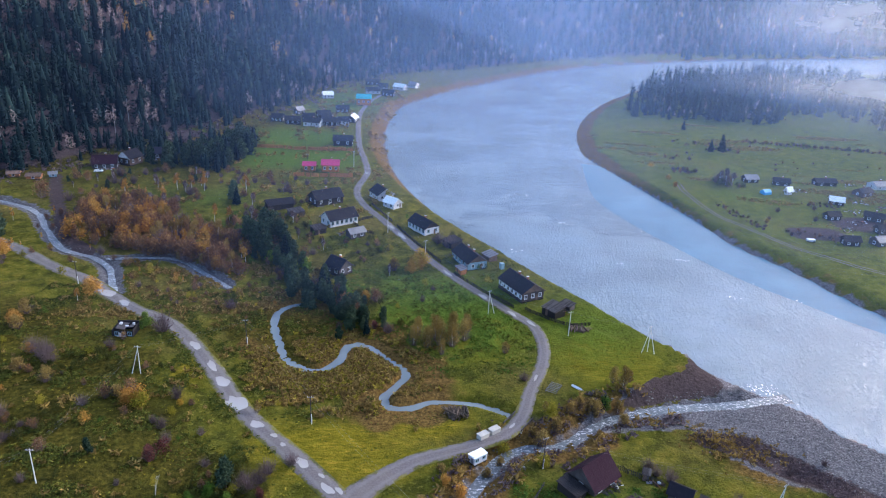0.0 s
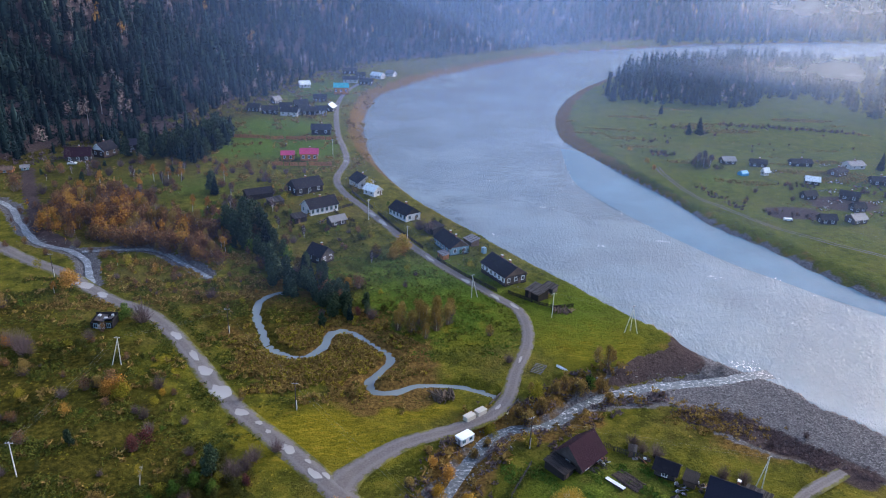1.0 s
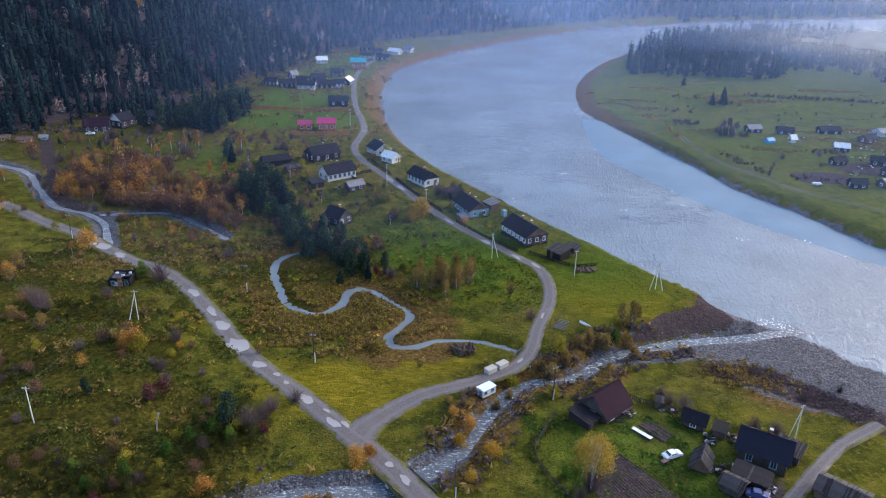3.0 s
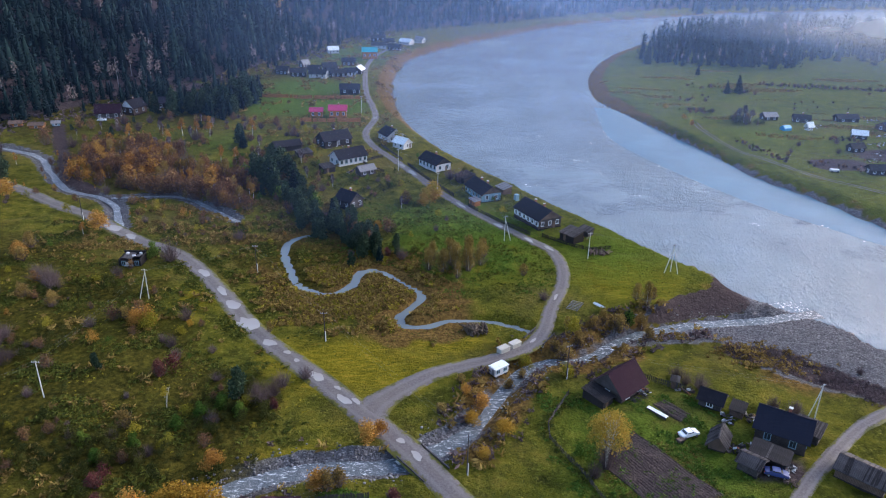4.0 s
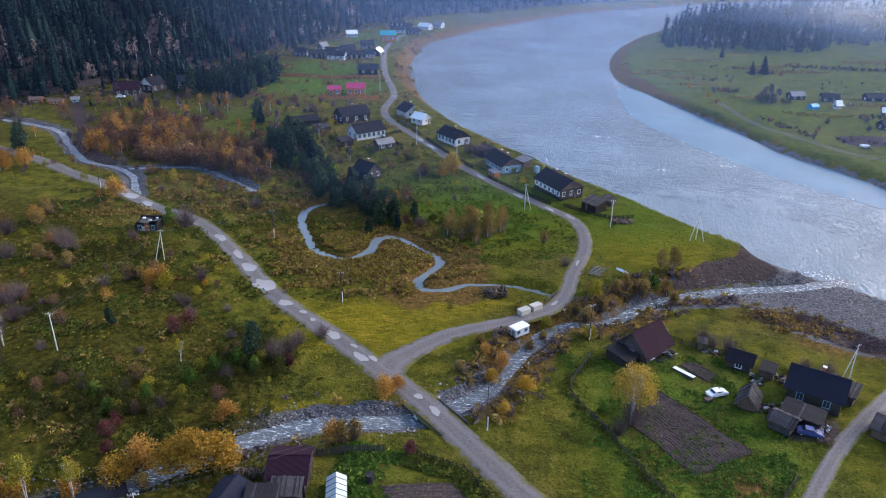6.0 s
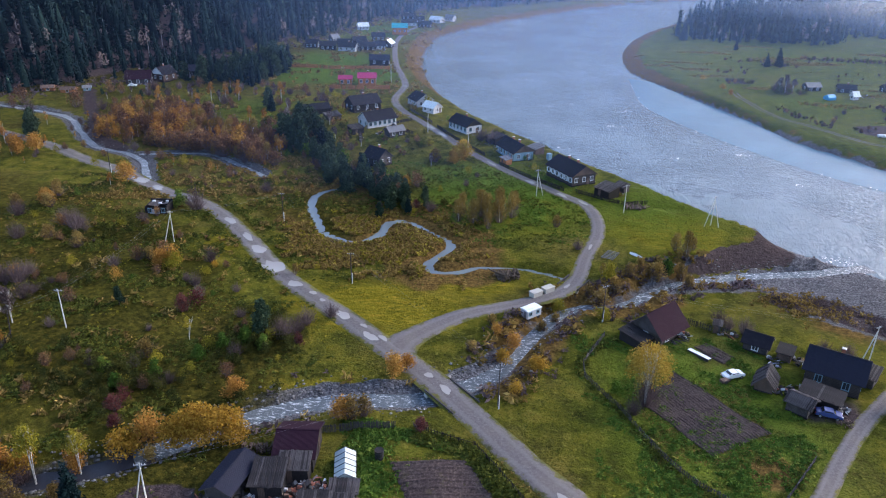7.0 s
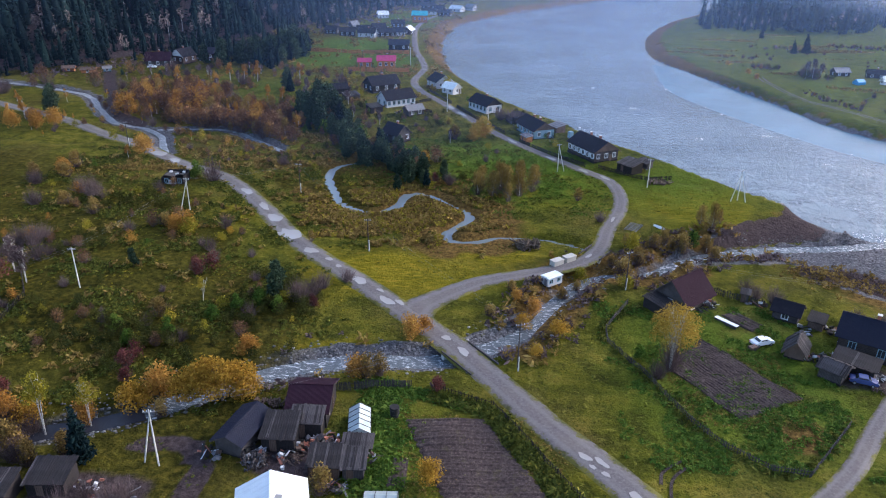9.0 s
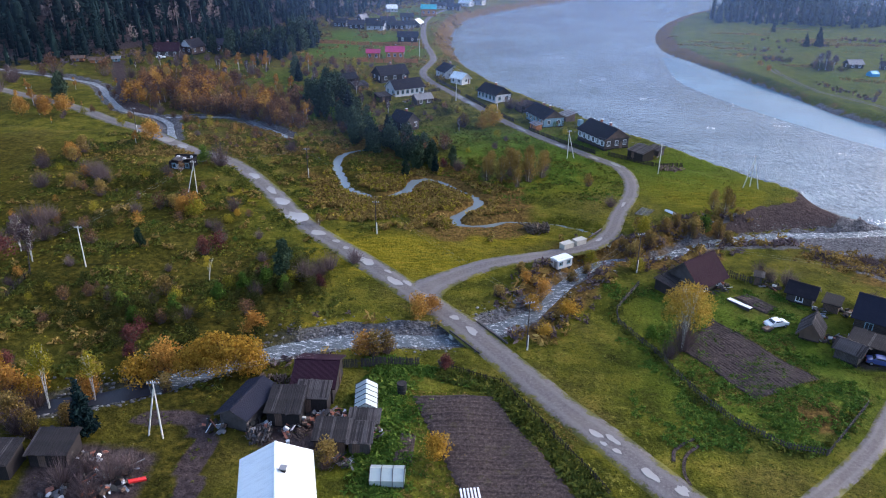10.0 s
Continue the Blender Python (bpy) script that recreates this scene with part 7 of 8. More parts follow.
PLANTS = {
    "birch": [(-61, 73, 11), (-56, 75.5, 9), (-54, 110, 5)],
    "great_birch": [(27, 98, 12)],
    "bare_birch": [(-89, 112, 8), (-94, 116, 8)],
    "willow": [(-40.5, 82.6, 6.5)],
    "gold_bush": [(-9, 231, 6.5), (-7.5, 235, 6), (-11, 228, 4.5), (-52, 80, 5), (-64, 75, 4.5), (4, 111, 3.2), (10, 106, 3.4), (6, 100, 2.4), (-8, 68, 4), (-71, 72, 5), (-24, 205, 3), (-60, 140, 2), (-70, 76, 4)],
    "orange_bush": [(-108, 197, 6.4), (-155, 217.5, 6.6), (-151, 222, 6.2), (-163, 217, 6.4), (-120, 176, 4.6), (-49, 82, 5.6), (-67, 74, 5), (-40, 94, 4), (-15, 102.5, 4.4), (6, 116, 3.4), (-72, 139, 4.2), (-57, 76, 4), (-21.5, 89.8, 4.0), (-13, 104.5, 3.4), (3, 118, 2.6)],
    "lime_bush": [(-10, 230, 5.2), (-8, 233, 5.4), (-69, 139, 4.4), (28, 144, 4), (-26, 306, 5), (-61, 137, 2.2), (-44, 215, 3.4), (24, 126, 3), (16, 132, 3.2)],
    "rust_bush": [(-20, 90, 4.4), (-18.2, 91, 4), (-59, 104, 4), (-121, 183, 5), (19, 174, 3.5), (-17, 229, 5), (29, 140, 4.2), (40, 148, 5), (46, 145, 4), (25, 136, 5), (-21, 65, 4), (-61, 67, 5), (-58, 65.5, 4), (-68, 66, 5), (-73, 67, 5), (-55, 68, 3.6), (-118, 173, 5), (-95, 146, 4), (-104, 150, 4.4), (-125, 170, 5), (33, 146, 3.6), (23, 138, 3.2), (-65, 70, 4.6), (12, 124, 3), (-2, 112, 2.8), (15, 128, 2.8), (36, 149, 3.4), (-47, 78, 3.4), (-76, 142, 3.6), (2, 122, 2.4)],
    "red_bush": [(-9, 88.4, 3), (-57, 88, 3.6), (-59, 120, 4.4), (-19, 185, 3.2), (-70, 78, 4), (-34, 111.5, 2.6), (-55, 84, 3)],
    "bare_bush": [(-37, 113, 5), (-78.5, 176.5, 7), (51, 122.7, 4), (66.5, 114.5, 4), (63, 116, 3.4), (48.5, 124.5, 3), (-64, 193, 4), (-66, 73.5, 4.5), (-70, 70, 4.5), (-63, 73.5, 4), (-102, 158, 6), (-99, 155, 5), (-106, 160, 5), (-122, 166, 4.5), (-112, 150, 4.6), (-88, 165, 3.6), (-98, 128, 5.5), (-92, 121, 4.5), (-61, 131, 3.4), (24.6, 95.5, 3.6), (28, 99.5, 3), (2, 254, 6), (-2, 258, 5.5), (8, 248, 4.5), (-15, 183, 4), (-50, 58.5, 4), (-45, 60, 4.4), (-48, 60.5, 3.6), (-46, 57, 4), (-43.5, 61.5, 3.4), (-60, 66, 4), (-63, 69, 4.2), (72, 140, 2.4), (90, 134, 2.2), (80, 130, 2.4), (-44, 106, 3), (-35, 116, 4), (47, 126, 3.6), (-24, 66.4, 2.6), (23, 160, 3)],
    "green_bush": [(-84, 178, 5), (-47, 108, 3.2), (-44, 111, 3.6), (-40, 109, 3), (-50, 104, 3), (-55, 98, 3.2), (-60, 94, 3), (-64, 98, 3), (23, 101, 2.6), (42.5, 151, 4)],
    "pine": [(-41, 113, 8), (-72, 120, 4)],
    "sapling": [(-7, 177, 7), (-3, 175.5, 7.5), (0.5, 177, 8.5), (4, 177, 8), (7.5, 181, 7.5), (-1, 181, 8), (4, 184, 8), (-6, 182, 6.5), (8.5, 186, 6), (1, 172, 5), (46, 151, 4.5), (48.5, 158, 6.5), (46.5, 160.5, 5), (51, 161, 3.5), (-42, 140, 3), (27, 146, 3.4)],
    "gold_tree": [(-170, 226, 7), (-122, 306, 9), (-116, 307, 8), (-110.5, 308, 9.5), (-91, 307, 10), (-94, 271, 8), (-88, 271.5, 7), (-140, 293, 9), (-122, 290, 8), (-176, 214, 6), (-111, 193, 5)],
    "cedar": [(-163, 240, 11), (-166, 243, 9), (-50, 218, 9), (-45, 211, 9), (-42, 203, 9), (-38, 206, 8), (-35, 199, 9), (-31, 203, 8), (-29, 193, 9), (-26, 196, 9), (-34, 210, 7), (-53, 226, 9), (-48, 203, 8), (-22.5, 187, 9), (-67.5, 248, 15), (-64.5, 249, 14), (-76, 256, 8), (-40, 196, 8), (-66, 239, 13), (-69, 243, 12), (-63, 234, 11), (-58, 228, 10), (-54, 236, 10), (-61, 246, 12), (-37, 202, 9), (-26, 185, 10), (-30, 190, 8), (-42, 198, 8), (-33, 194, 7), (-47, 207, 10), (-45, 212, 9), (-52, 220, 11), (-49, 228, 9), (-23.5, 190, 7), (-28, 198, 7), (-75, 252, 10), (-93, 296, 10), (-139, 341, 12), (-119, 357, 12), (-128, 352, 11), (-142, 350, 11), (-25, 194, 6), (-39, 215, 8), (-57, 240, 11), (-71, 250, 8), (-31, 199, 8), (-43, 205, 9), (-55, 224, 9), (-132, 346, 10), (-123, 349, 9), (-112, 352, 9), (-150, 345, 9), (-24, 200, 5), (-50, 214, 9), (-135, 353, 9), (-132, 372, 10), (-124, 362, 10), (-136, 362, 9), (-114, 372, 13), (-120, 378, 13), (-110, 366, 10), (-117, 388, 14), (-111, 384, 12)],
    "spruce": [(-35, 200, 10), (-39, 210, 9), (-56, 231, 12), (-21, 182, 6), (-91, 292, 9), (42, 150.5, 4.6), (-52, 67, 9)],
}
for kind_, spots in PLANTS.items():
    for px, py, ph in spots:
        plant(kind_, px, py, ph * (0.8 if kind_ == "cedar" and px > -60 else 1.15 if kind_ == "cedar" and py > 335 else 1.0))
# the rusty thicket upstream
thicket = np.array([(-156, 274), (-141, 290), (-119, 288), (-102, 264), (-72, 243), (-66, 214), (-86, 226), (-119, 236), (-137, 240), (-148, 256)], float)
got = 0
while got < 210:
    px, py = trng.uniform(-158, -64), trng.uniform(210, 292)
    if inside(np.array([px]), np.array([py]), thicket)[0]:
        strew(trng.choice(["rust_bush", "rust_bush", "orange_bush", "gold_tree", "rust_bush", "sapling", "rust_bush", "rust_bush", "bare_bush"] if trng.random() < 0.9 else ["sapling", "bare_birch"]), px, py, trng.uniform(4.0, 7.5))
        got += 1
for _ in range(130):
    px, py = trng.uniform(-160, -58), trng.uniform(205, 305)
    if gz(px, py) > 3.3:
        strew(trng.choice(["rust_bush", "bare_bush", "rust_bush", "lime_bush", "gold_tree"]), px, py, trng.uniform(1.8, 4.2))
for _ in range(40):
    strew(trng.choice(["bare_bush", "rust_bush", "cedar", "bare_birch"]), trng.uniform(-175, -110), trng.uniform(300, 335), trng.uniform(2.5, 6.0))
for _ in range(26):
    px, py = trng.uniform(-205, -160), trng.uniform(225, 292)
    if gz(px, py) > 4.2:
        strew(trng.choice(["gold_tree", "bare_birch", "rust_bush", "bare_bush"]), px, py, trng.uniform(4, 9))
for _ in range(40):
    px, py = trng.uniform(-112, -55), trng.uniform(310, 345)
    if not (-80 < px and py > 335):
        strew(trng.choice(["rust_bush", "bare_bush", "bare_bush", "lime_bush"]), px, py, trng.uniform(2.2, 4.0))
for _ in range(22):
    strew(trng.choice(["bare_bush", "rust_bush", "green_bush"]), trng.uniform(-90, -62), trng.uniform(240, 285), trng.uniform(2.5, 4.5))
# dark growth among the houses
for _ in range(46):
    px, py = trng.gauss(-71, 7), trng.gauss(266, 10)
    strew(trng.choice(["dark_bush", "dark_bush", "bare_bush", "rust_bush"]), px, py, trng.uniform(1.6, 4.5))
for ox, oy in ((-58, 268), (-53, 258), (-47, 250), (-38, 252), (-26, 258), (-64, 288), (-80, 278), (-30, 240), (-22, 246), (3, 262), (14, 236), (-14, 282), (-38, 292)):
    for _ in range(4):
        strew(trng.choice(["dark_bush", "dark_bush", "bare_bush", "rust_bush", "green_bush"]), ox + trng.gauss(0, 2.5), oy + trng.gauss(0, 2.5), trng.uniform(1.2, 2.8))
for px, py, ph in ((-62, 272, 6), (-56.5, 256, 5), (-79, 272, 7), (-45, 246, 5.5), (-18, 224, 5), (-83, 288, 7)):
    plant("bare_birch", px, py, ph)
# undergrowth between the pines
for _ in range(44):
    k = trng.random()
    px, py = -68 + 46 * k + trng.gauss(0, 5), 246 - 62 * k + trng.gauss(0, 5)
    strew(trng.choice(["green_bush", "bare_bush", "rust_bush", "cedar", "bare_bush", "cedar"]), px, py, trng.uniform(2.4, 6.0))
# bushes strewn over the fallow field and beside the lane
for _ in range(70):
    px, py = trng.uniform(-120, -30), trng.uniform(84, 200)
    if float(from_line(np.array([px]), np.array([py]), MAIN_ROAD)[0]) > 8 and gz(px, py) > 3.6:
        strew(trng.choice(["rust_bush", "lime_bush", "bare_bush", "green_bush", "rust_bush", "orange_bush"]), px, py, trng.uniform(1.2, 3.4))
for _ in range(34):
    px, py = trng.uniform(-38, 16), trng.uniform(183, 262)
    if float(from_line(np.array([px]), np.array([py]), RIVER_ROAD)[0]) > 6 and gz(px, py) > 3.4:
        strew(trng.choice(["rust_bush", "bare_bush", "green_bush", "lime_bush"]), px, py, trng.uniform(1.4, 3.2))
# yellow and rusty scrub between the side arm and the winding creek
for _ in range(60):
    px, py = trng.gauss(-72, 14), trng.gauss(201, 9)
    if gz(px, py) > 3.2 and float(from_line(np.array([px]), np.array([py]), MAIN_ROAD)[0]) > 7:
        strew(trng.choice(["rust_bush", "lime_bush", "dark_bush", "rust_bush", "bare_bush", "orange_bush"]), px, py, trng.uniform(1.0, 2.6))
# dark overgrown patches of the fallow field
for ox, oy, rx_, ry_, n_ in ((-60, 95, 15, 7, 90), (-42, 111, 8, 10, 70), (-90, 155, 13, 6, 40), (-93, 128, 11, 6, 35), (-30, 206, 10, 10, 60), (-76, 100, 12, 8, 40), (-48, 222, 12, 10, 40), (-12, 190, 10, 8, 22)):
    for _ in range(n_):
        px, py = trng.gauss(ox, rx_ * 0.6), trng.gauss(oy, ry_ * 0.6)
        if gz(px, py) > 3.3 and float(from_line(np.array([px]), np.array([py]), MAIN_ROAD)[0]) > 6:
            strew(trng.choice(["dark_bush"] * 14 + ["bare_bush", "rust_bush", "lime_bush"]), px, py, trng.uniform(1.0, 3.0))
for px, py, ph, kd in ((-57, 122, 4.2, "red_bush"), (-58, 126, 3.5, "bare_bush"), (-56.5, 90, 3.6, "red_bush"), (-34, 119, 4.0, "bare_bush"), (-30, 122, 3.6, "bare_bush"), (-62, 143, 4.2, "bare_bush"), (-101, 128, 5, "bare_bush"), (-98, 132, 4, "bare_bush"), (-94, 112, 5, "red_bush"), (-98, 116, 5, "bare_bush"), (-78, 141, 4, "rust_bush"), (-70, 140, 5, "orange_bush"), (-73, 143, 4.6, "rust_bush")):
    strew(kd, px, py, ph)
# scrub in strips across the river
for ax, ay, bx, by, n_, hh in ((134, 332, 142, 297, 40, 2.4), (150, 296, 175, 284, 16, 3.0), (128, 392, 142, 392, 14, 4), (126, 427, 150, 424, 12, 3), (150, 472, 176, 470, 14, 3), (165, 450, 186, 452, 14, 4), (146, 370, 155, 366, 12, 7), (205, 484, 290, 470, 60, 4), (180, 340, 200, 332, 14, 3), (215, 330, 245, 350, 16, 4)):
    for _ in range(int(n_ * 1.6)):
        k = trng.random()
        strew(trng.choice(["bare_bush", "bare_bush", "dark_bush", "rust_bush"]), ax + (bx - ax) * k + trng.gauss(0, 2), ay + (by - ay) * k + trng.gauss(0, 3), hh * trng.uniform(0.3, 0.75))
# single trees and scrub across the river
for px, py, ph, kd in ((147, 562, 15, "spruce"), (172, 517, 8, "spruce"), (176, 448, 13, "spruce"), (169, 448, 9, "spruce"), (313, 603, 16, "spruce"), (146, 366, 9, "bare_birch"), (150, 368, 10, "bare_birch"), (153, 367, 8, "bare_birch"), (148, 371, 7, "bare_bush"), (118, 400, 3, "gold_bush"), (120, 372, 3, "gold_bush"),
                       (240, 340, 10, "spruce"), (250, 372, 11, "spruce"), (172, 312, 3, "bare_bush"), (180, 330, 3, "bare_bush"), (150, 311, 2.6, "bare_bush"), (147, 306, 2.6, "rust_bush"), (160, 325, 3, "bare_bush"), (120, 358, 3, "orange_bush")):
    plant(kd, px, py, ph)
for _ in range(24):
    px, py = trng.uniform(150, 270), trng.uniform(390, 480)
    strew(trng.choice(["bare_bush", "rust_bush", "bare_bush"]), px, py, trng.uniform(1, 2))

# ---- the woods: too many to count ----
def woods(name, spots, models, material, label):
    V, F = zip(*models)
    return scatter_mesh(name, V, F, spots, material, label, "forest")


frng = np.random.default_rng(21)
LEAFY = dict(dark_bush=(DARK_LEAF, "dark green overgrown bushes and nettles on the fallow field"), rust_bush=(COPPER, "rust-brown bushes strewn over the valley floor"), lime_bush=(LIME, "yellow-green bushes strewn over the valley floor"), orange_bush=(ORANGE, "orange bushes strewn over the valley floor"),
             green_bush=(LUSH, "green bushes strewn over the valley floor"), red_bush=(RED, "wine-red bushes strewn over the valley floor"))
for kind_, spots in strewn.items():
    P_ = np.array(spots)
    n_p = len(P_)
    spread_ = np.stack([P_[:, 0], P_[:, 1], gz(P_[:, 0], P_[:, 1]) - 0.1, P_[:, 2] / 4.0, frng.uniform(0, 6.28, n_p), frng.uniform(0.85, 1.2, n_p), frng.random(n_p)], -1)
    if kind_ in LEAFY:
        models_ = [leaf_cloud(crown_blobs(4.0, 2.4, 0.3, 18, 700 + i), 400, 0.18, 720 + i) for i in range(4)]
        scatter_mesh(kind_.replace("_bush", "_bushes"), [v for v, f in models_], [f for v, f in models_], spread_, LEAFY[kind_][0], LEAFY[kind_][1], "bushes")
    if kind_ in ("rust_bush", "bare_bush"):
        models_ = [twig_fan(4.0, 2.2, 160 if kind_ == "rust_bush" else 460, 740 + i, 0.026) for i in range(4)]
        scatter_mesh("bare_bushes", [v for v, f in models_], [f for v, f in models_], spread_, TWIG, "bare purple-grey bushes strewn over the valley floor", "bushes")


def grid_spots(x0, x1, y0, y1, step, area=None, near=0.0, far=1e9):
    X, Y = np.meshgrid(np.arange(x0, x1, step), np.arange(y0, y1, step))
    x = X.ravel() + frng.uniform(-0.48, 0.48, X.size) * step
    y = Y.ravel() + frng.uniform(-0.48, 0.48, X.size) * step
    d = np.hypot(x, y)
    ok = (d > near) & (d < far)
    if area is not None:
        ok &= inside(x, y, area)
    return x[ok], y[ok]


def in_view(x, y, slack=0.06):
    return (np.abs(x / np.maximum(y, 1)) < 0.72 + slack) & (y > 150)


def cone_cloud(width, seed, count=90, size=0.062):
    """A full, rounded conifer: needle sprays in a cone of uneven lobes."""
    g = random.Random(seed)
    lobes = []
    for k in range(9):
        s = k / 8
        w = width * (1 - s) ** 0.55 + 0.012
        lobes.append((g.gauss(0, 0.18) * w, g.gauss(0, 0.18) * w, 0.12 + 0.84 * s, w * g.uniform(0.85, 1.15), w * g.uniform(0.85, 1.15), 0.09))
    v, f = leaf_cloud(lobes, count, size, seed, 1.25)
    ring = [(r * width * math.cos(a), r * width * math.sin(a), z) for r, z in ((0.42, 0.05), (0.4, 0.4), (0.04, 0.9)) for a in (0, 1.26, 2.51, 3.77, 5.03)]
    core = [(5 * j + k, 5 * j + (k + 1) % 5, 5 * j + 5 + (k + 1) % 5, 5 * j + 5 + k) for j in (0, 1) for k in range(5)]
    return np.vstack([v, ring]), np.vstack([f, np.array(core) + len(v)])


SPIRE = [cone_cloud(0.2 + 0.03 * (i % 3), 310 + i, 50, 0.06) for i in range(6)]
FULL_SPIRE = [cone_cloud(0.19 + 0.03 * (i % 4), 330 + i, 135, 0.039) for i in range(8)]
xa, ya = grid_spots(-560, 150, 230, 620, 7.3, HILL, 0, 620)
xb, yb = grid_spots(-760, 500, 400, 1150, 9.4, HILL, 620, 1020)
xc, yc = grid_spots(-900, 1300, 700, 1900, 13, HILL, 1020, 1900)
X, Y = np.concatenate([xa, xb, xc]), np.concatenate([ya, yb, yc])
ok = in_view(X, Y)
foot_gap = from_line(X, Y, HILL_FOOT)
ok &= frng.random(len(X)) < smooth(-8, 3, foot_gap)
X, Y, foot_gap = X[ok], Y[ok], foot_gap[ok]
leafy = lumps(X, Y, 90, 51) * 0.6 - 0.08 + frng.random(len(X)) + 0.62 * smooth(60, 200, foot_gap) * smooth(-90, -260, X)
birchy = leafy > 1.02
sp = ~birchy
n_s = sp.sum()
hs = frng.uniform(9, 25, n_s) * (0.75 + 0.35 * smooth(0, 40, foot_gap[sp]))
sp_places = np.stack([X[sp], Y[sp], gz(X[sp], Y[sp]) - 0.5, hs * (0.9 + 0.18 * lumps(X[sp], Y[sp], 45, 52)), frng.uniform(0, 6.28, n_s), frng.uniform(0.85, 1.35, n_s), frng.random(n_s)], -1)
close = np.hypot(X[sp], Y[sp]) < 560
woods("spruce_forest", sp_places[close], FULL_SPIRE, SPRUCE, "dense dark spruce forest on the near hillside")
woods("spruce_forest", sp_places[~close], SPIRE, SPRUCE, "dense dark spruce forest covering the far hillside")
# dark spruces standing round the farm under the forest
xf, yf = grid_spots(-205, -108, 322, 402, 5.2)
okf = (yf > 352 - 0.45 * (xf + 150)) & ~inside(xf, yf, HILL) & (np.hypot((xf + 153) / 14, (yf - 404) / 18) > 1.0) & (np.hypot(xf + 149, yf - 360) > 8) & (frng.random(len(xf)) < 0.62)
for hx, hy in ((-168, 335), (-160, 345), (-149, 360)):
    okf &= np.hypot(xf - hx, yf - hy) > 8.5
xf, yf = xf[okf], yf[okf]
n_f = len(xf)
woods("farm_spruces", np.stack([xf, yf, gz(xf, yf) - 0.3, frng.uniform(8, 14, n_f), frng.uniform(0, 6.28, n_f), frng.uniform(0.9, 1.3, n_f), frng.random(n_f)], -1), FULL_SPIRE, SPRUCE, "dark spruces crowding round the farm below the forest")
n_b = birchy.sum()
hb = frng.uniform(12, 19, n_b)
bp = np.stack([X[birchy], Y[birchy], gz(X[birchy], Y[birchy]) - 0.3, hb, frng.uniform(0, 6.28, n_b), frng.uniform(0.8, 1.2, n_b), frng.random(n_b)], -1)
BARE = [leaf_cloud([(0, 0, 0.66, 0.1, 0.1, 0.3), (0.03, 0.02, 0.55, 0.13, 0.13, 0.2)], 54, 0.023, 400 + i, 2.4) for i in range(4)]
FULL = [leaf_cloud([(0, 0, 0.66, 0.14, 0.14, 0.3), (-0.03, 0.03, 0.52, 0.17, 0.17, 0.2)], 80, 0.039, 420 + i) for i in range(4)]
stem_v = [(0.011 * (1 - 0.75 * k) * math.cos(a), 0.011 * (1 - 0.75 * k) * math.sin(a), 0.92 * k) for k in (0, 1) for a in (0, 2.1, 4.2)]
stem_f = [(0, 1, 4, 3), (1, 2, 5, 4), (2, 0, 3, 5)]
gold_pick = (frng.random(n_b) < 0.24) & (foot_gap[birchy] > 45)
woods("birch_forest", bp[~gold_pick], BARE, PALE_TWIG, "bare greyish-pink birches among the spruces")
woods("golden_birch_forest", bp[gold_pick], FULL, ORANGE, "birches with last orange leaves among the spruces")
woods("birch_trunks", bp[::2], [(stem_v, stem_f)], FAR_BIRCH, "pale birch trunks in the forest")
# the wood on the far point
POINT = np.array([(150, 600), (146, 568), (180, 553), (238, 545), (262, 560), (285, 600), (330, 625), (420, 700), (500, 840), (400, 880), (258, 812), (205, 735), (168, 655)], float)
xr, yr = grid_spots(140, 500, 540, 890, 7.4, POINT)
ok_r = frng.random(len(xr)) < 0.55 + 0.5 * lumps(xr, yr, 26, 71) + 0.3 * smooth(6, 30, from_line(xr, yr, np.vstack([POINT, POINT[:1]])))
xr, yr = xr[ok_r], yr[ok_r]
n_r = len(xr)
woods("spruce_wood", np.stack([xr, yr, gz(xr, yr) - 0.4, frng.uniform(8, 23, n_r), frng.uniform(0, 6.28, n_r), frng.uniform(0.85, 1.3, n_r), frng.random(n_r)], -1), SPIRE, SPRUCE, "dark spruce wood on the flat point across the river")
g_r = frng.random(n_r) < 0.22
woods("bare_wood", np.stack([xr[g_r] + 3, yr[g_r] - 3, gz(xr[g_r] + 3, yr[g_r] - 3) - 0.3, frng.uniform(8, 15, g_r.sum()), frng.uniform(0, 6.28, g_r.sum()), frng.uniform(0.9, 1.4, g_r.sum()), frng.random(g_r.sum())], -1), BARE, PALE_TWIG, "bare grey trees along the wood on the point")
# woods on the slope far across the river
xq, yq = grid_spots(250, 1500, 420, 1500, 17)
dr = from_line(xq, yq, RIGHT_BANK)
okq = in_view(xq, yq, 0.1) & ~inside(xq, yq, RIVER_AREA) & ~inside(xq, yq, HILL) & (dr > np.where(yq > 650, 95, 170)) & (xq > 330) & ~inside(xq, yq, POINT)
xq, yq = xq[okq], yq[okq]
n_q = len(xq)
woods("far_forest", np.stack([xq, yq, gz(xq, yq) - 0.5, frng.uniform(14, 24, n_q), frng.uniform(0, 6.28, n_q), frng.uniform(1.0, 1.5, n_q), frng.random(n_q)], -1), SPIRE, SPRUCE, "distant spruce forest beyond the far meadows")

# ---- herbs, weeds and tussocks ----
def tuft(count, size, seed, tall=0.6):
    return leaf_cloud([(0, 0, tall * 0.35, 0.5, 0.5, tall * 0.45)], count, size, seed, 1.5)


TUFT = [tuft(16, 0.17, 500 + i) for i in range(6)]
STALK = [tuft(14, 0.2, 520 + i, 1.1) for i in range(6)]


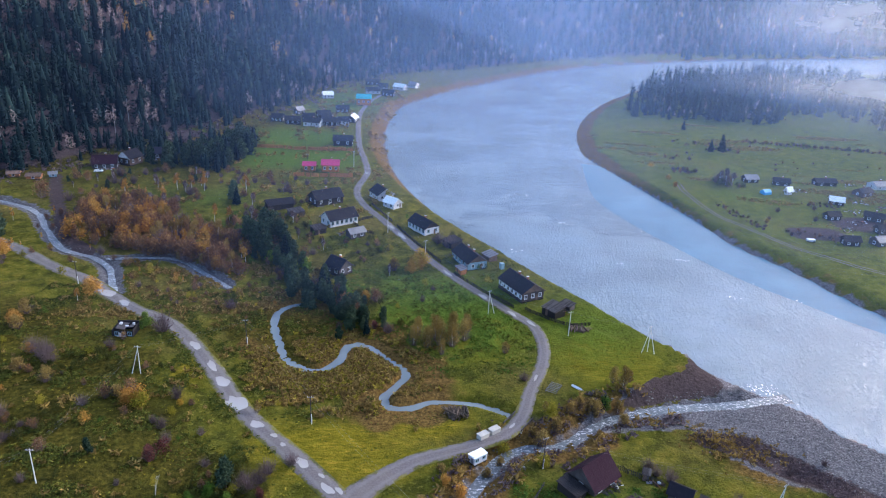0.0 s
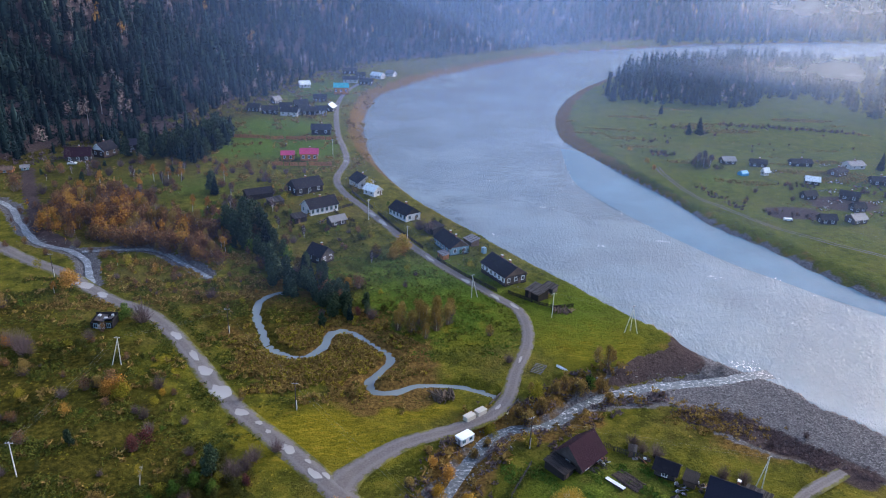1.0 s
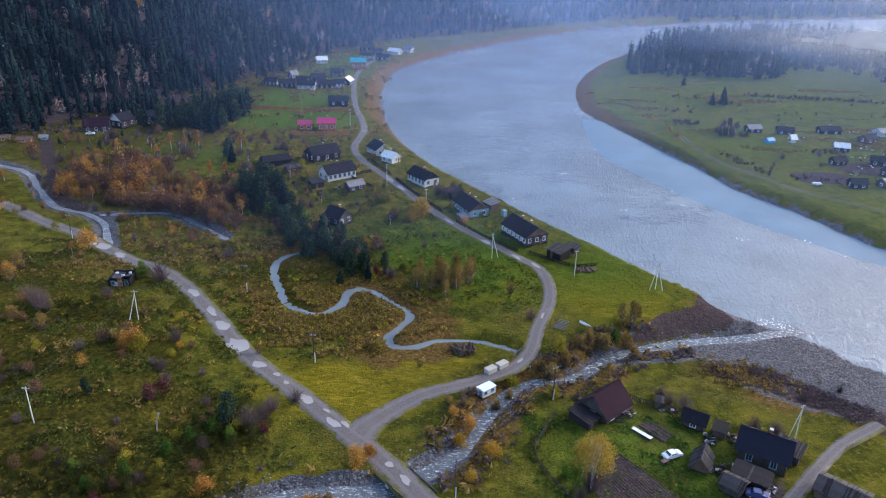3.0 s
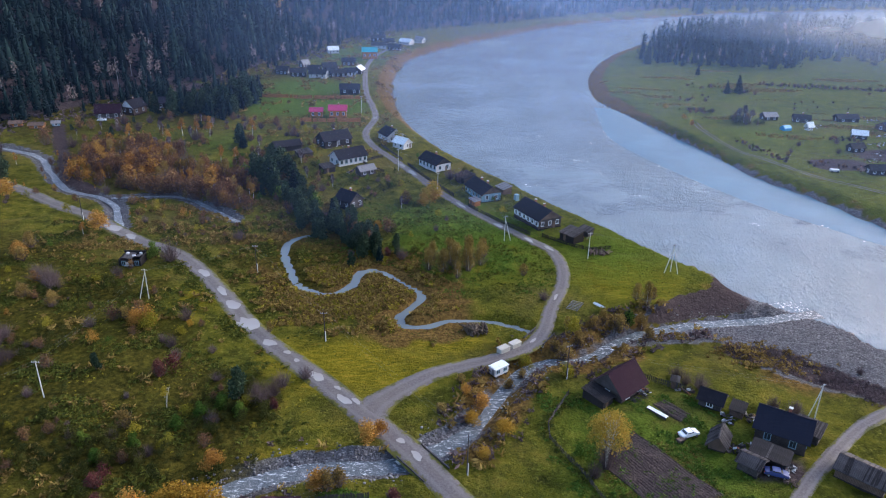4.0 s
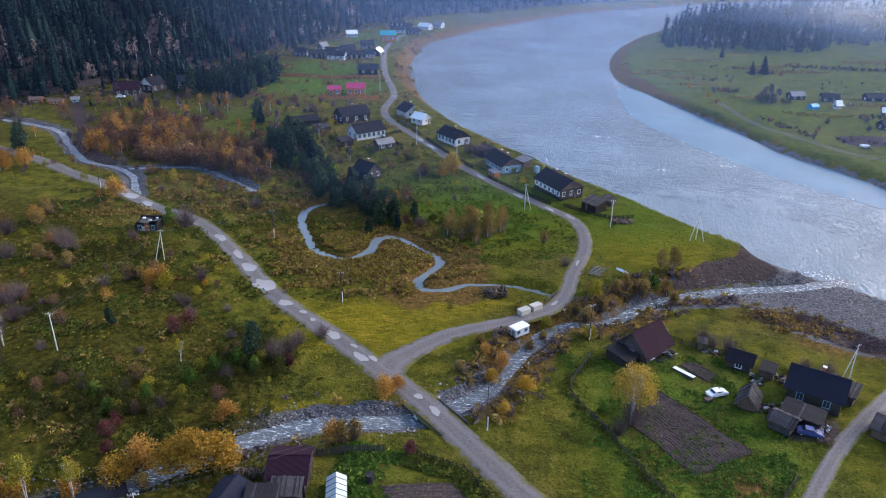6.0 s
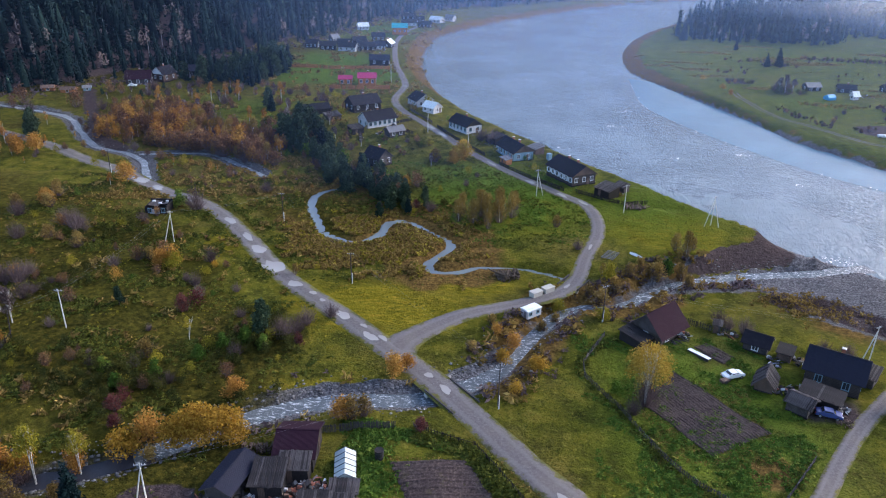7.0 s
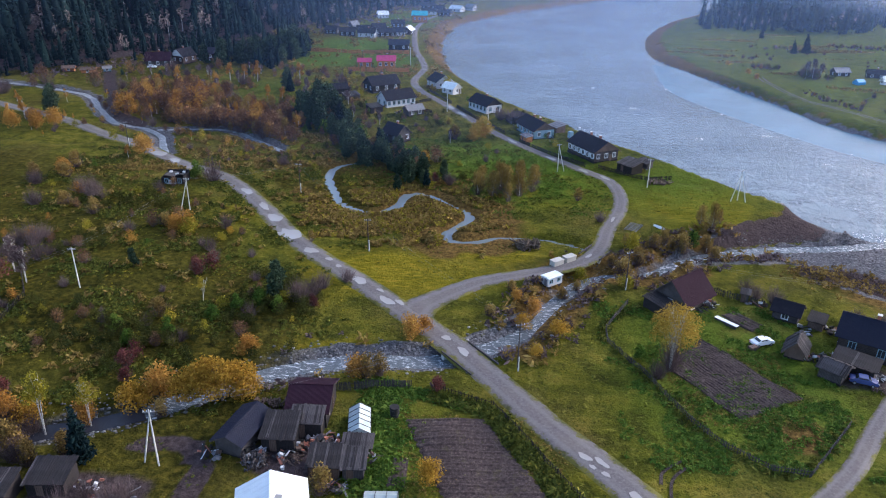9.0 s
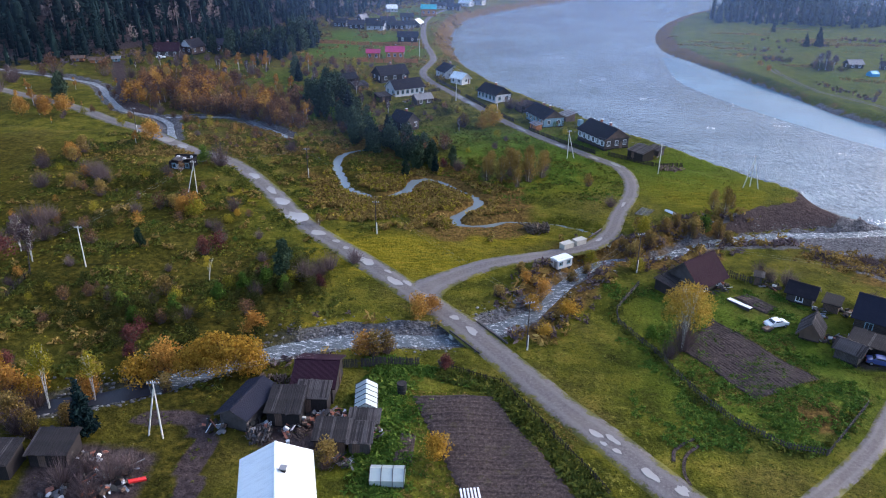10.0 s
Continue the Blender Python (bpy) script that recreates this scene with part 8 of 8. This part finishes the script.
def field(name, n, where, sizes, models, material, label, seed):
    """Plants strewn where where(x, y) gives a likelihood."""
    g = np.random.default_rng(seed)
    out = []
    x0, x1, y0, y1, prob = where
    while sum(len(o) for o in out) < n:
        x, y = g.uniform(x0, x1, 20000), g.uniform(y0, y1, 20000)
        keep = g.random(20000) < prob(x, y)
        out.append(np.stack([x[keep], y[keep]], -1))
        if len(out) > 60:
            break
    p = np.concatenate(out)[:n]
    i = np.clip(np.searchsorted(GX, p[:, 0]) - 1, 0, nx - 2)
    j = np.clip(np.searchsorted(GY, p[:, 1]) - 1, 0, ny - 2)
    wet = np.minimum.reduce([d.reshape(ny, nx)[j, i] - h for d, h in ((d_stream, 3.2), (d_creek, 2.6), (d_upper, 4.0), (d_braid, 2.5), (d_road, 3.0))])
    keep = (wet > 0) & ~in_river.reshape(ny, nx)[j, i]
    p = p[keep]
    m = len(p)
    if not m:
        return
    scatter_mesh(name, [v for v, f in models], [f for v, f in models], np.stack([p[:, 0], p[:, 1], gz(p[:, 0], p[:, 1]) - 0.05, g.uniform(*sizes, m), g.uniform(0, 6.28, m), g.uniform(0.9, 1.5, m), g.random(m)], -1), material, label, "undergrowth")


def marsh(x, y):
    return smooth(0.25, 0.75, np.exp(-((x + 26) / 24) ** 2 - ((y - 163) / 20) ** 2) + 0.25 * lumps(x, y, 9, 61)) * (1 - 0.9 * smooth(-8, 2, x))


def left_weeds(x, y):
    return smooth(0.0, 0.7, lumps(x, y, 15, 62) + 0.25) * smooth(-25, -45, x) * (1 - 0.75 * smooth(0.1, 0.6, lumps(x, y, 33, 63)))


field("rusty_herbs", 5200, (-72, 6, 125, 215, marsh), (0.5, 1.25), STALK, RUST, "tall rusty dead herbs round the winding creek", 71)
field("marsh_weeds", 1600, (-72, 6, 130, 210, marsh), (0.5, 1.1), TUFT, WEED, "green weeds between the rusty herbs", 89)
field("yellow_herbs", 1000, (-72, 6, 135, 200, marsh), (0.6, 1.3), STALK, LIME, "yellowing tall herbs round the winding creek", 72)
field("green_weeds", 9000, (-125, -22, 78, 205, left_weeds), (0.45, 1.3), TUFT, WEED, "dark green weeds on the fallow field", 73)
field("pale_weeds", 1500, (-125, -22, 78, 205, lambda x, y: left_weeds(x - 13, y + 11)), (0.25, 0.6), TUFT, LIME, "pale yellow-green weeds on the fallow field", 90)
field("rusty_weeds", 600, (-125, -22, 78, 205, lambda x, y: left_weeds(x + 20, y - 31)), (0.6, 1.5), STALK, RUST, "brown withered weeds on the fallow field", 74)
field("meadow_tussocks", 6500, (-60, 66, 58, 240, lambda x, y: smooth(-0.8, 0.8, lumps(x, y, 12, 64))), (0.2, 0.55), TUFT, WEED, "low grass tussocks on the meadow", 75)
field("bank_twigs", 420, (-55, 62, 84, 158, lambda x, y: smooth(11, 4, from_line(x, y, STREAM_LINE)) * (0.1 + 0.9 * smooth(-6, 4, x))), (0.7, 1.8), STALK, TWIG, "bare purplish scrub along the stream banks", 88)
field("bank_scrub", 200, (-55, 62, 84, 158, lambda x, y: smooth(11, 5, from_line(x, y, STREAM_LINE)) * (0.12 + 0.88 * smooth(-6, 4, x))), (0.8, 2.2), STALK, RUST, "rusty scrub along the stream banks", 76)
field("hillock_weeds", 5200, (-45, 28, 160, 262, lambda x, y: smooth(-0.5, 0.8, lumps(x, y, 13, 65))), (0.35, 0.9), TUFT, WEED, "rough green weeds beside the lane", 77)
field("lane_herbs", 2600, (-35, 28, 162, 230, lambda x, y: smooth(-0.2, 0.8, lumps(x, y, 11, 70))), (0.3, 0.8), TUFT, LUSH, "fresh green herbs on the lane meadow", 91)
field("yard_herbs", 2400, (17, 52, 74, 120, lambda x, y: smooth(0.1, 0.6, lumps(x, y, 8, 66) + 0.2)), (0.3, 0.9), TUFT, LUSH, "lush green herbs in the yard", 78)
field("garden_herbs", 1300, (-21, -2, 60, 90, lambda x, y: np.exp(-((x + 15.5 + 0.1 * (y - 75)) / 2.6) ** 2) + 0.8 * smooth(1.8, 0.6, np.abs(y - 86 + 0.3 * (x + 8)))), (0.5, 1.3), TUFT, LUSH, "lush vegetable leaves in the near garden", 79)
field("hedge_weeds", 900, (-10, 16, 60, 92, lambda x, y: smooth(1.9, 0.7, np.abs(from_line(x, y, spline([(-9, 86.6), (-1.4, 83.6), (3.6, 75.8), (10.8, 63.4)], 1.0))))), (0.7, 1.6), TUFT, WEED, "overgrown weeds along the garden fence", 80)
field("fence_weeds", 260, (15, 54, 70, 122, lambda x, y: smooth(1.5, 0.5, from_line(x, y, spline([(23.5, 119.2), (18.4, 109.5), (18.2, 105.5), (19.6, 102.0), (22.7, 96.4), (26.0, 88.0), (30.2, 79.0), (35.2, 75.0), (39.8, 74.6), (44.0, 79.6), (49.5, 86.2)], 1.0)))), (0.6, 1.3), TUFT, WEED, "weeds along the picket fence", 81)
field("shore_scrub", 2200, (55, 105, 112, 150, lambda x, y: smooth(7, 2, from_line(x, y, spline([(66, 140), (74, 138), (80, 133), (86, 127.5), (94, 121)], 2.0))) * smooth(-0.8, 0.6, lumps(x, y, 9, 95))), (0.2, 0.6), STALK, TWIG, "purplish bare scrub on the river shingle", 82)
field("far_scrub", 5200, (95, 300, 280, 540, lambda x, y: smooth(0.35, 1.0, lumps(x * 0.35, y * 1.7, 40, 67))), (0.3, 0.85), STALK, RUST, "brown scrub in strips on the far meadow", 83)
field("village_scrub", 1700, (-150, -30, 255, 640, lambda x, y: smooth(0.1, 0.7, lumps(x, y, 22, 68))), (0.8, 2.0), STALK, RUST, "brown garden scrub between the village plots", 84)
field("hill_foot_scrub", 450, (-215, -40, 290, 700, lambda x, y: smooth(20, 4, from_line(x, y, HILL_FOOT))), (1.0, 2.6), STALK, TWIG, "brown scrub at the foot of the forest", 85)
field("shore_rust", 260, (55, 105, 112, 150, lambda x, y: np.exp(-((x - 70) / 8) ** 2 - ((y - 138) / 6) ** 2)), (0.4, 1.2), STALK, RUST, "rusty herbs on the river shingle", 92)
field("side_arm_herbs", 1800, (-110, -40, 182, 228, lambda x, y: smooth(0.0, 0.7, lumps(x, y, 10, 98) + 0.3)), (0.5, 1.3), STALK, RUST, "rusty dead herbs beside the side arm", 96)
field("plot_weeds", 900, (-13, 9, 61, 82, lambda x, y: smooth(-0.2, 0.8, lumps(x, y, 4, 96))), (0.2, 0.5), TUFT, WEED, "weeds left standing on the harvested plot", 94)
field("yard_edge_herbs", 900, (24, 50, 74, 92, lambda x, y: smooth(0.0, 0.7, lumps(x, y, 6, 97) + 0.3)), (0.4, 1.0), TUFT, LUSH, "bright green herbs below the potato plot", 95)
field("plot_stubble", 1500, (-13, 9, 61, 82, lambda x, y: 0.5 + 0 * x), (0.2, 0.5), TUFT, RUST, "dry stubble on the harvested plot", 86)
field("potato_stalks", 2200, (26, 45, 84, 105, lambda x, y: 0.6 + 0 * x), (0.18, 0.42), TUFT, RUST, "dry potato stalks on the furrows", 93)
field("potato_tops", 1500, (26, 45, 84, 105, lambda x, y: smooth(0.2, 0.7, lumps(x, y, 6, 69) + 0.4)), (0.2, 0.5), TUFT, WEED, "withered potato tops and weeds on the furrows", 87)

# ---- morning haze put into thin tinted sheets across the valley, thicker mist banks beyond the far point ----
def mat_haze_sheet(name, density, size):
    n = Nodes(name)
    n.nt.nodes.remove(n.bsdf)
    d = n.nt.nodes.new("ShaderNodeBsdfDiffuse")
    tl = n.nt.nodes.new("ShaderNodeBsdfTranslucent")
    # the blue tint paints distance haze; whiter where the mist banks lie
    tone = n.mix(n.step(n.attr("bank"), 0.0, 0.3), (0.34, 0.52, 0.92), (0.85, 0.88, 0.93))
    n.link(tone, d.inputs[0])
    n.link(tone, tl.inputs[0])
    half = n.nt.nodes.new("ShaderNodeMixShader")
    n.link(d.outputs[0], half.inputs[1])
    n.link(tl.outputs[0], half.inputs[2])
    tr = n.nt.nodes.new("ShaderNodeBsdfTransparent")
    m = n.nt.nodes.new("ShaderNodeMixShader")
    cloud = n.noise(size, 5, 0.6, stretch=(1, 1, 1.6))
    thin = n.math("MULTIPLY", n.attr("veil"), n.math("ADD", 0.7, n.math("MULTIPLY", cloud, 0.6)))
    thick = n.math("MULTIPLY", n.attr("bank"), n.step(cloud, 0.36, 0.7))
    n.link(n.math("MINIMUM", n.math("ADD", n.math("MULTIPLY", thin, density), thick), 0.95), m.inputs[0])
    n.link(tr.outputs[0], m.inputs[1])
    n.link(half.outputs[0], m.inputs[2])
    n.link(m.outputs[0], n.out.inputs[0])
    return n.mat


def veil(radius, density, seed):
    a = np.linspace(-0.85, 0.85, 120)
    h = np.concatenate([np.linspace(-6, 40, 16), np.linspace(50, 260, 12)])
    r = radius * (1 + 0.04 * np.sin(a * 5 + seed))
    x, y = r * np.sin(a), -60 + r * np.cos(a)
    X, Y = np.repeat(x[:, None], len(h), 1), np.repeat(y[:, None], len(h), 1)
    G = np.maximum(gz(x, y), 0.0)
    Z = G[:, None] * 0.85 + h[None, :]
    over = Z - G[:, None]
    # painted haze: thinner to the left and right, denser high on the left hill
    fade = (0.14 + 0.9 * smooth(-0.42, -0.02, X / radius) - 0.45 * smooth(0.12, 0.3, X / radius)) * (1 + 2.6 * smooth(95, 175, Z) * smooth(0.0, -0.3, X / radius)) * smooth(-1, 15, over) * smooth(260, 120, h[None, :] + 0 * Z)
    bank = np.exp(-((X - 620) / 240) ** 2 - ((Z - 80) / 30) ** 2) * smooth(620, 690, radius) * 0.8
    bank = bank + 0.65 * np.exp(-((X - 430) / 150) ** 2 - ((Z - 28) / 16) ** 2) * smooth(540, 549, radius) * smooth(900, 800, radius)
    i = np.arange(X.size).reshape(X.shape)
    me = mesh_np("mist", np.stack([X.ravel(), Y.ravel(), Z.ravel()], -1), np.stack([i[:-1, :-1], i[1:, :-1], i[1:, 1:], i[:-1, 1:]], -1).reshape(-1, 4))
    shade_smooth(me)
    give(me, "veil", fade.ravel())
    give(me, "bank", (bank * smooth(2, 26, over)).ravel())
    me.materials.append(mat_haze_sheet("mist", density, 0.006))
    tagged(new("mist", me), "thin sheet across the valley, bluish morning haze put into its colour", "mist", kind="stuff")


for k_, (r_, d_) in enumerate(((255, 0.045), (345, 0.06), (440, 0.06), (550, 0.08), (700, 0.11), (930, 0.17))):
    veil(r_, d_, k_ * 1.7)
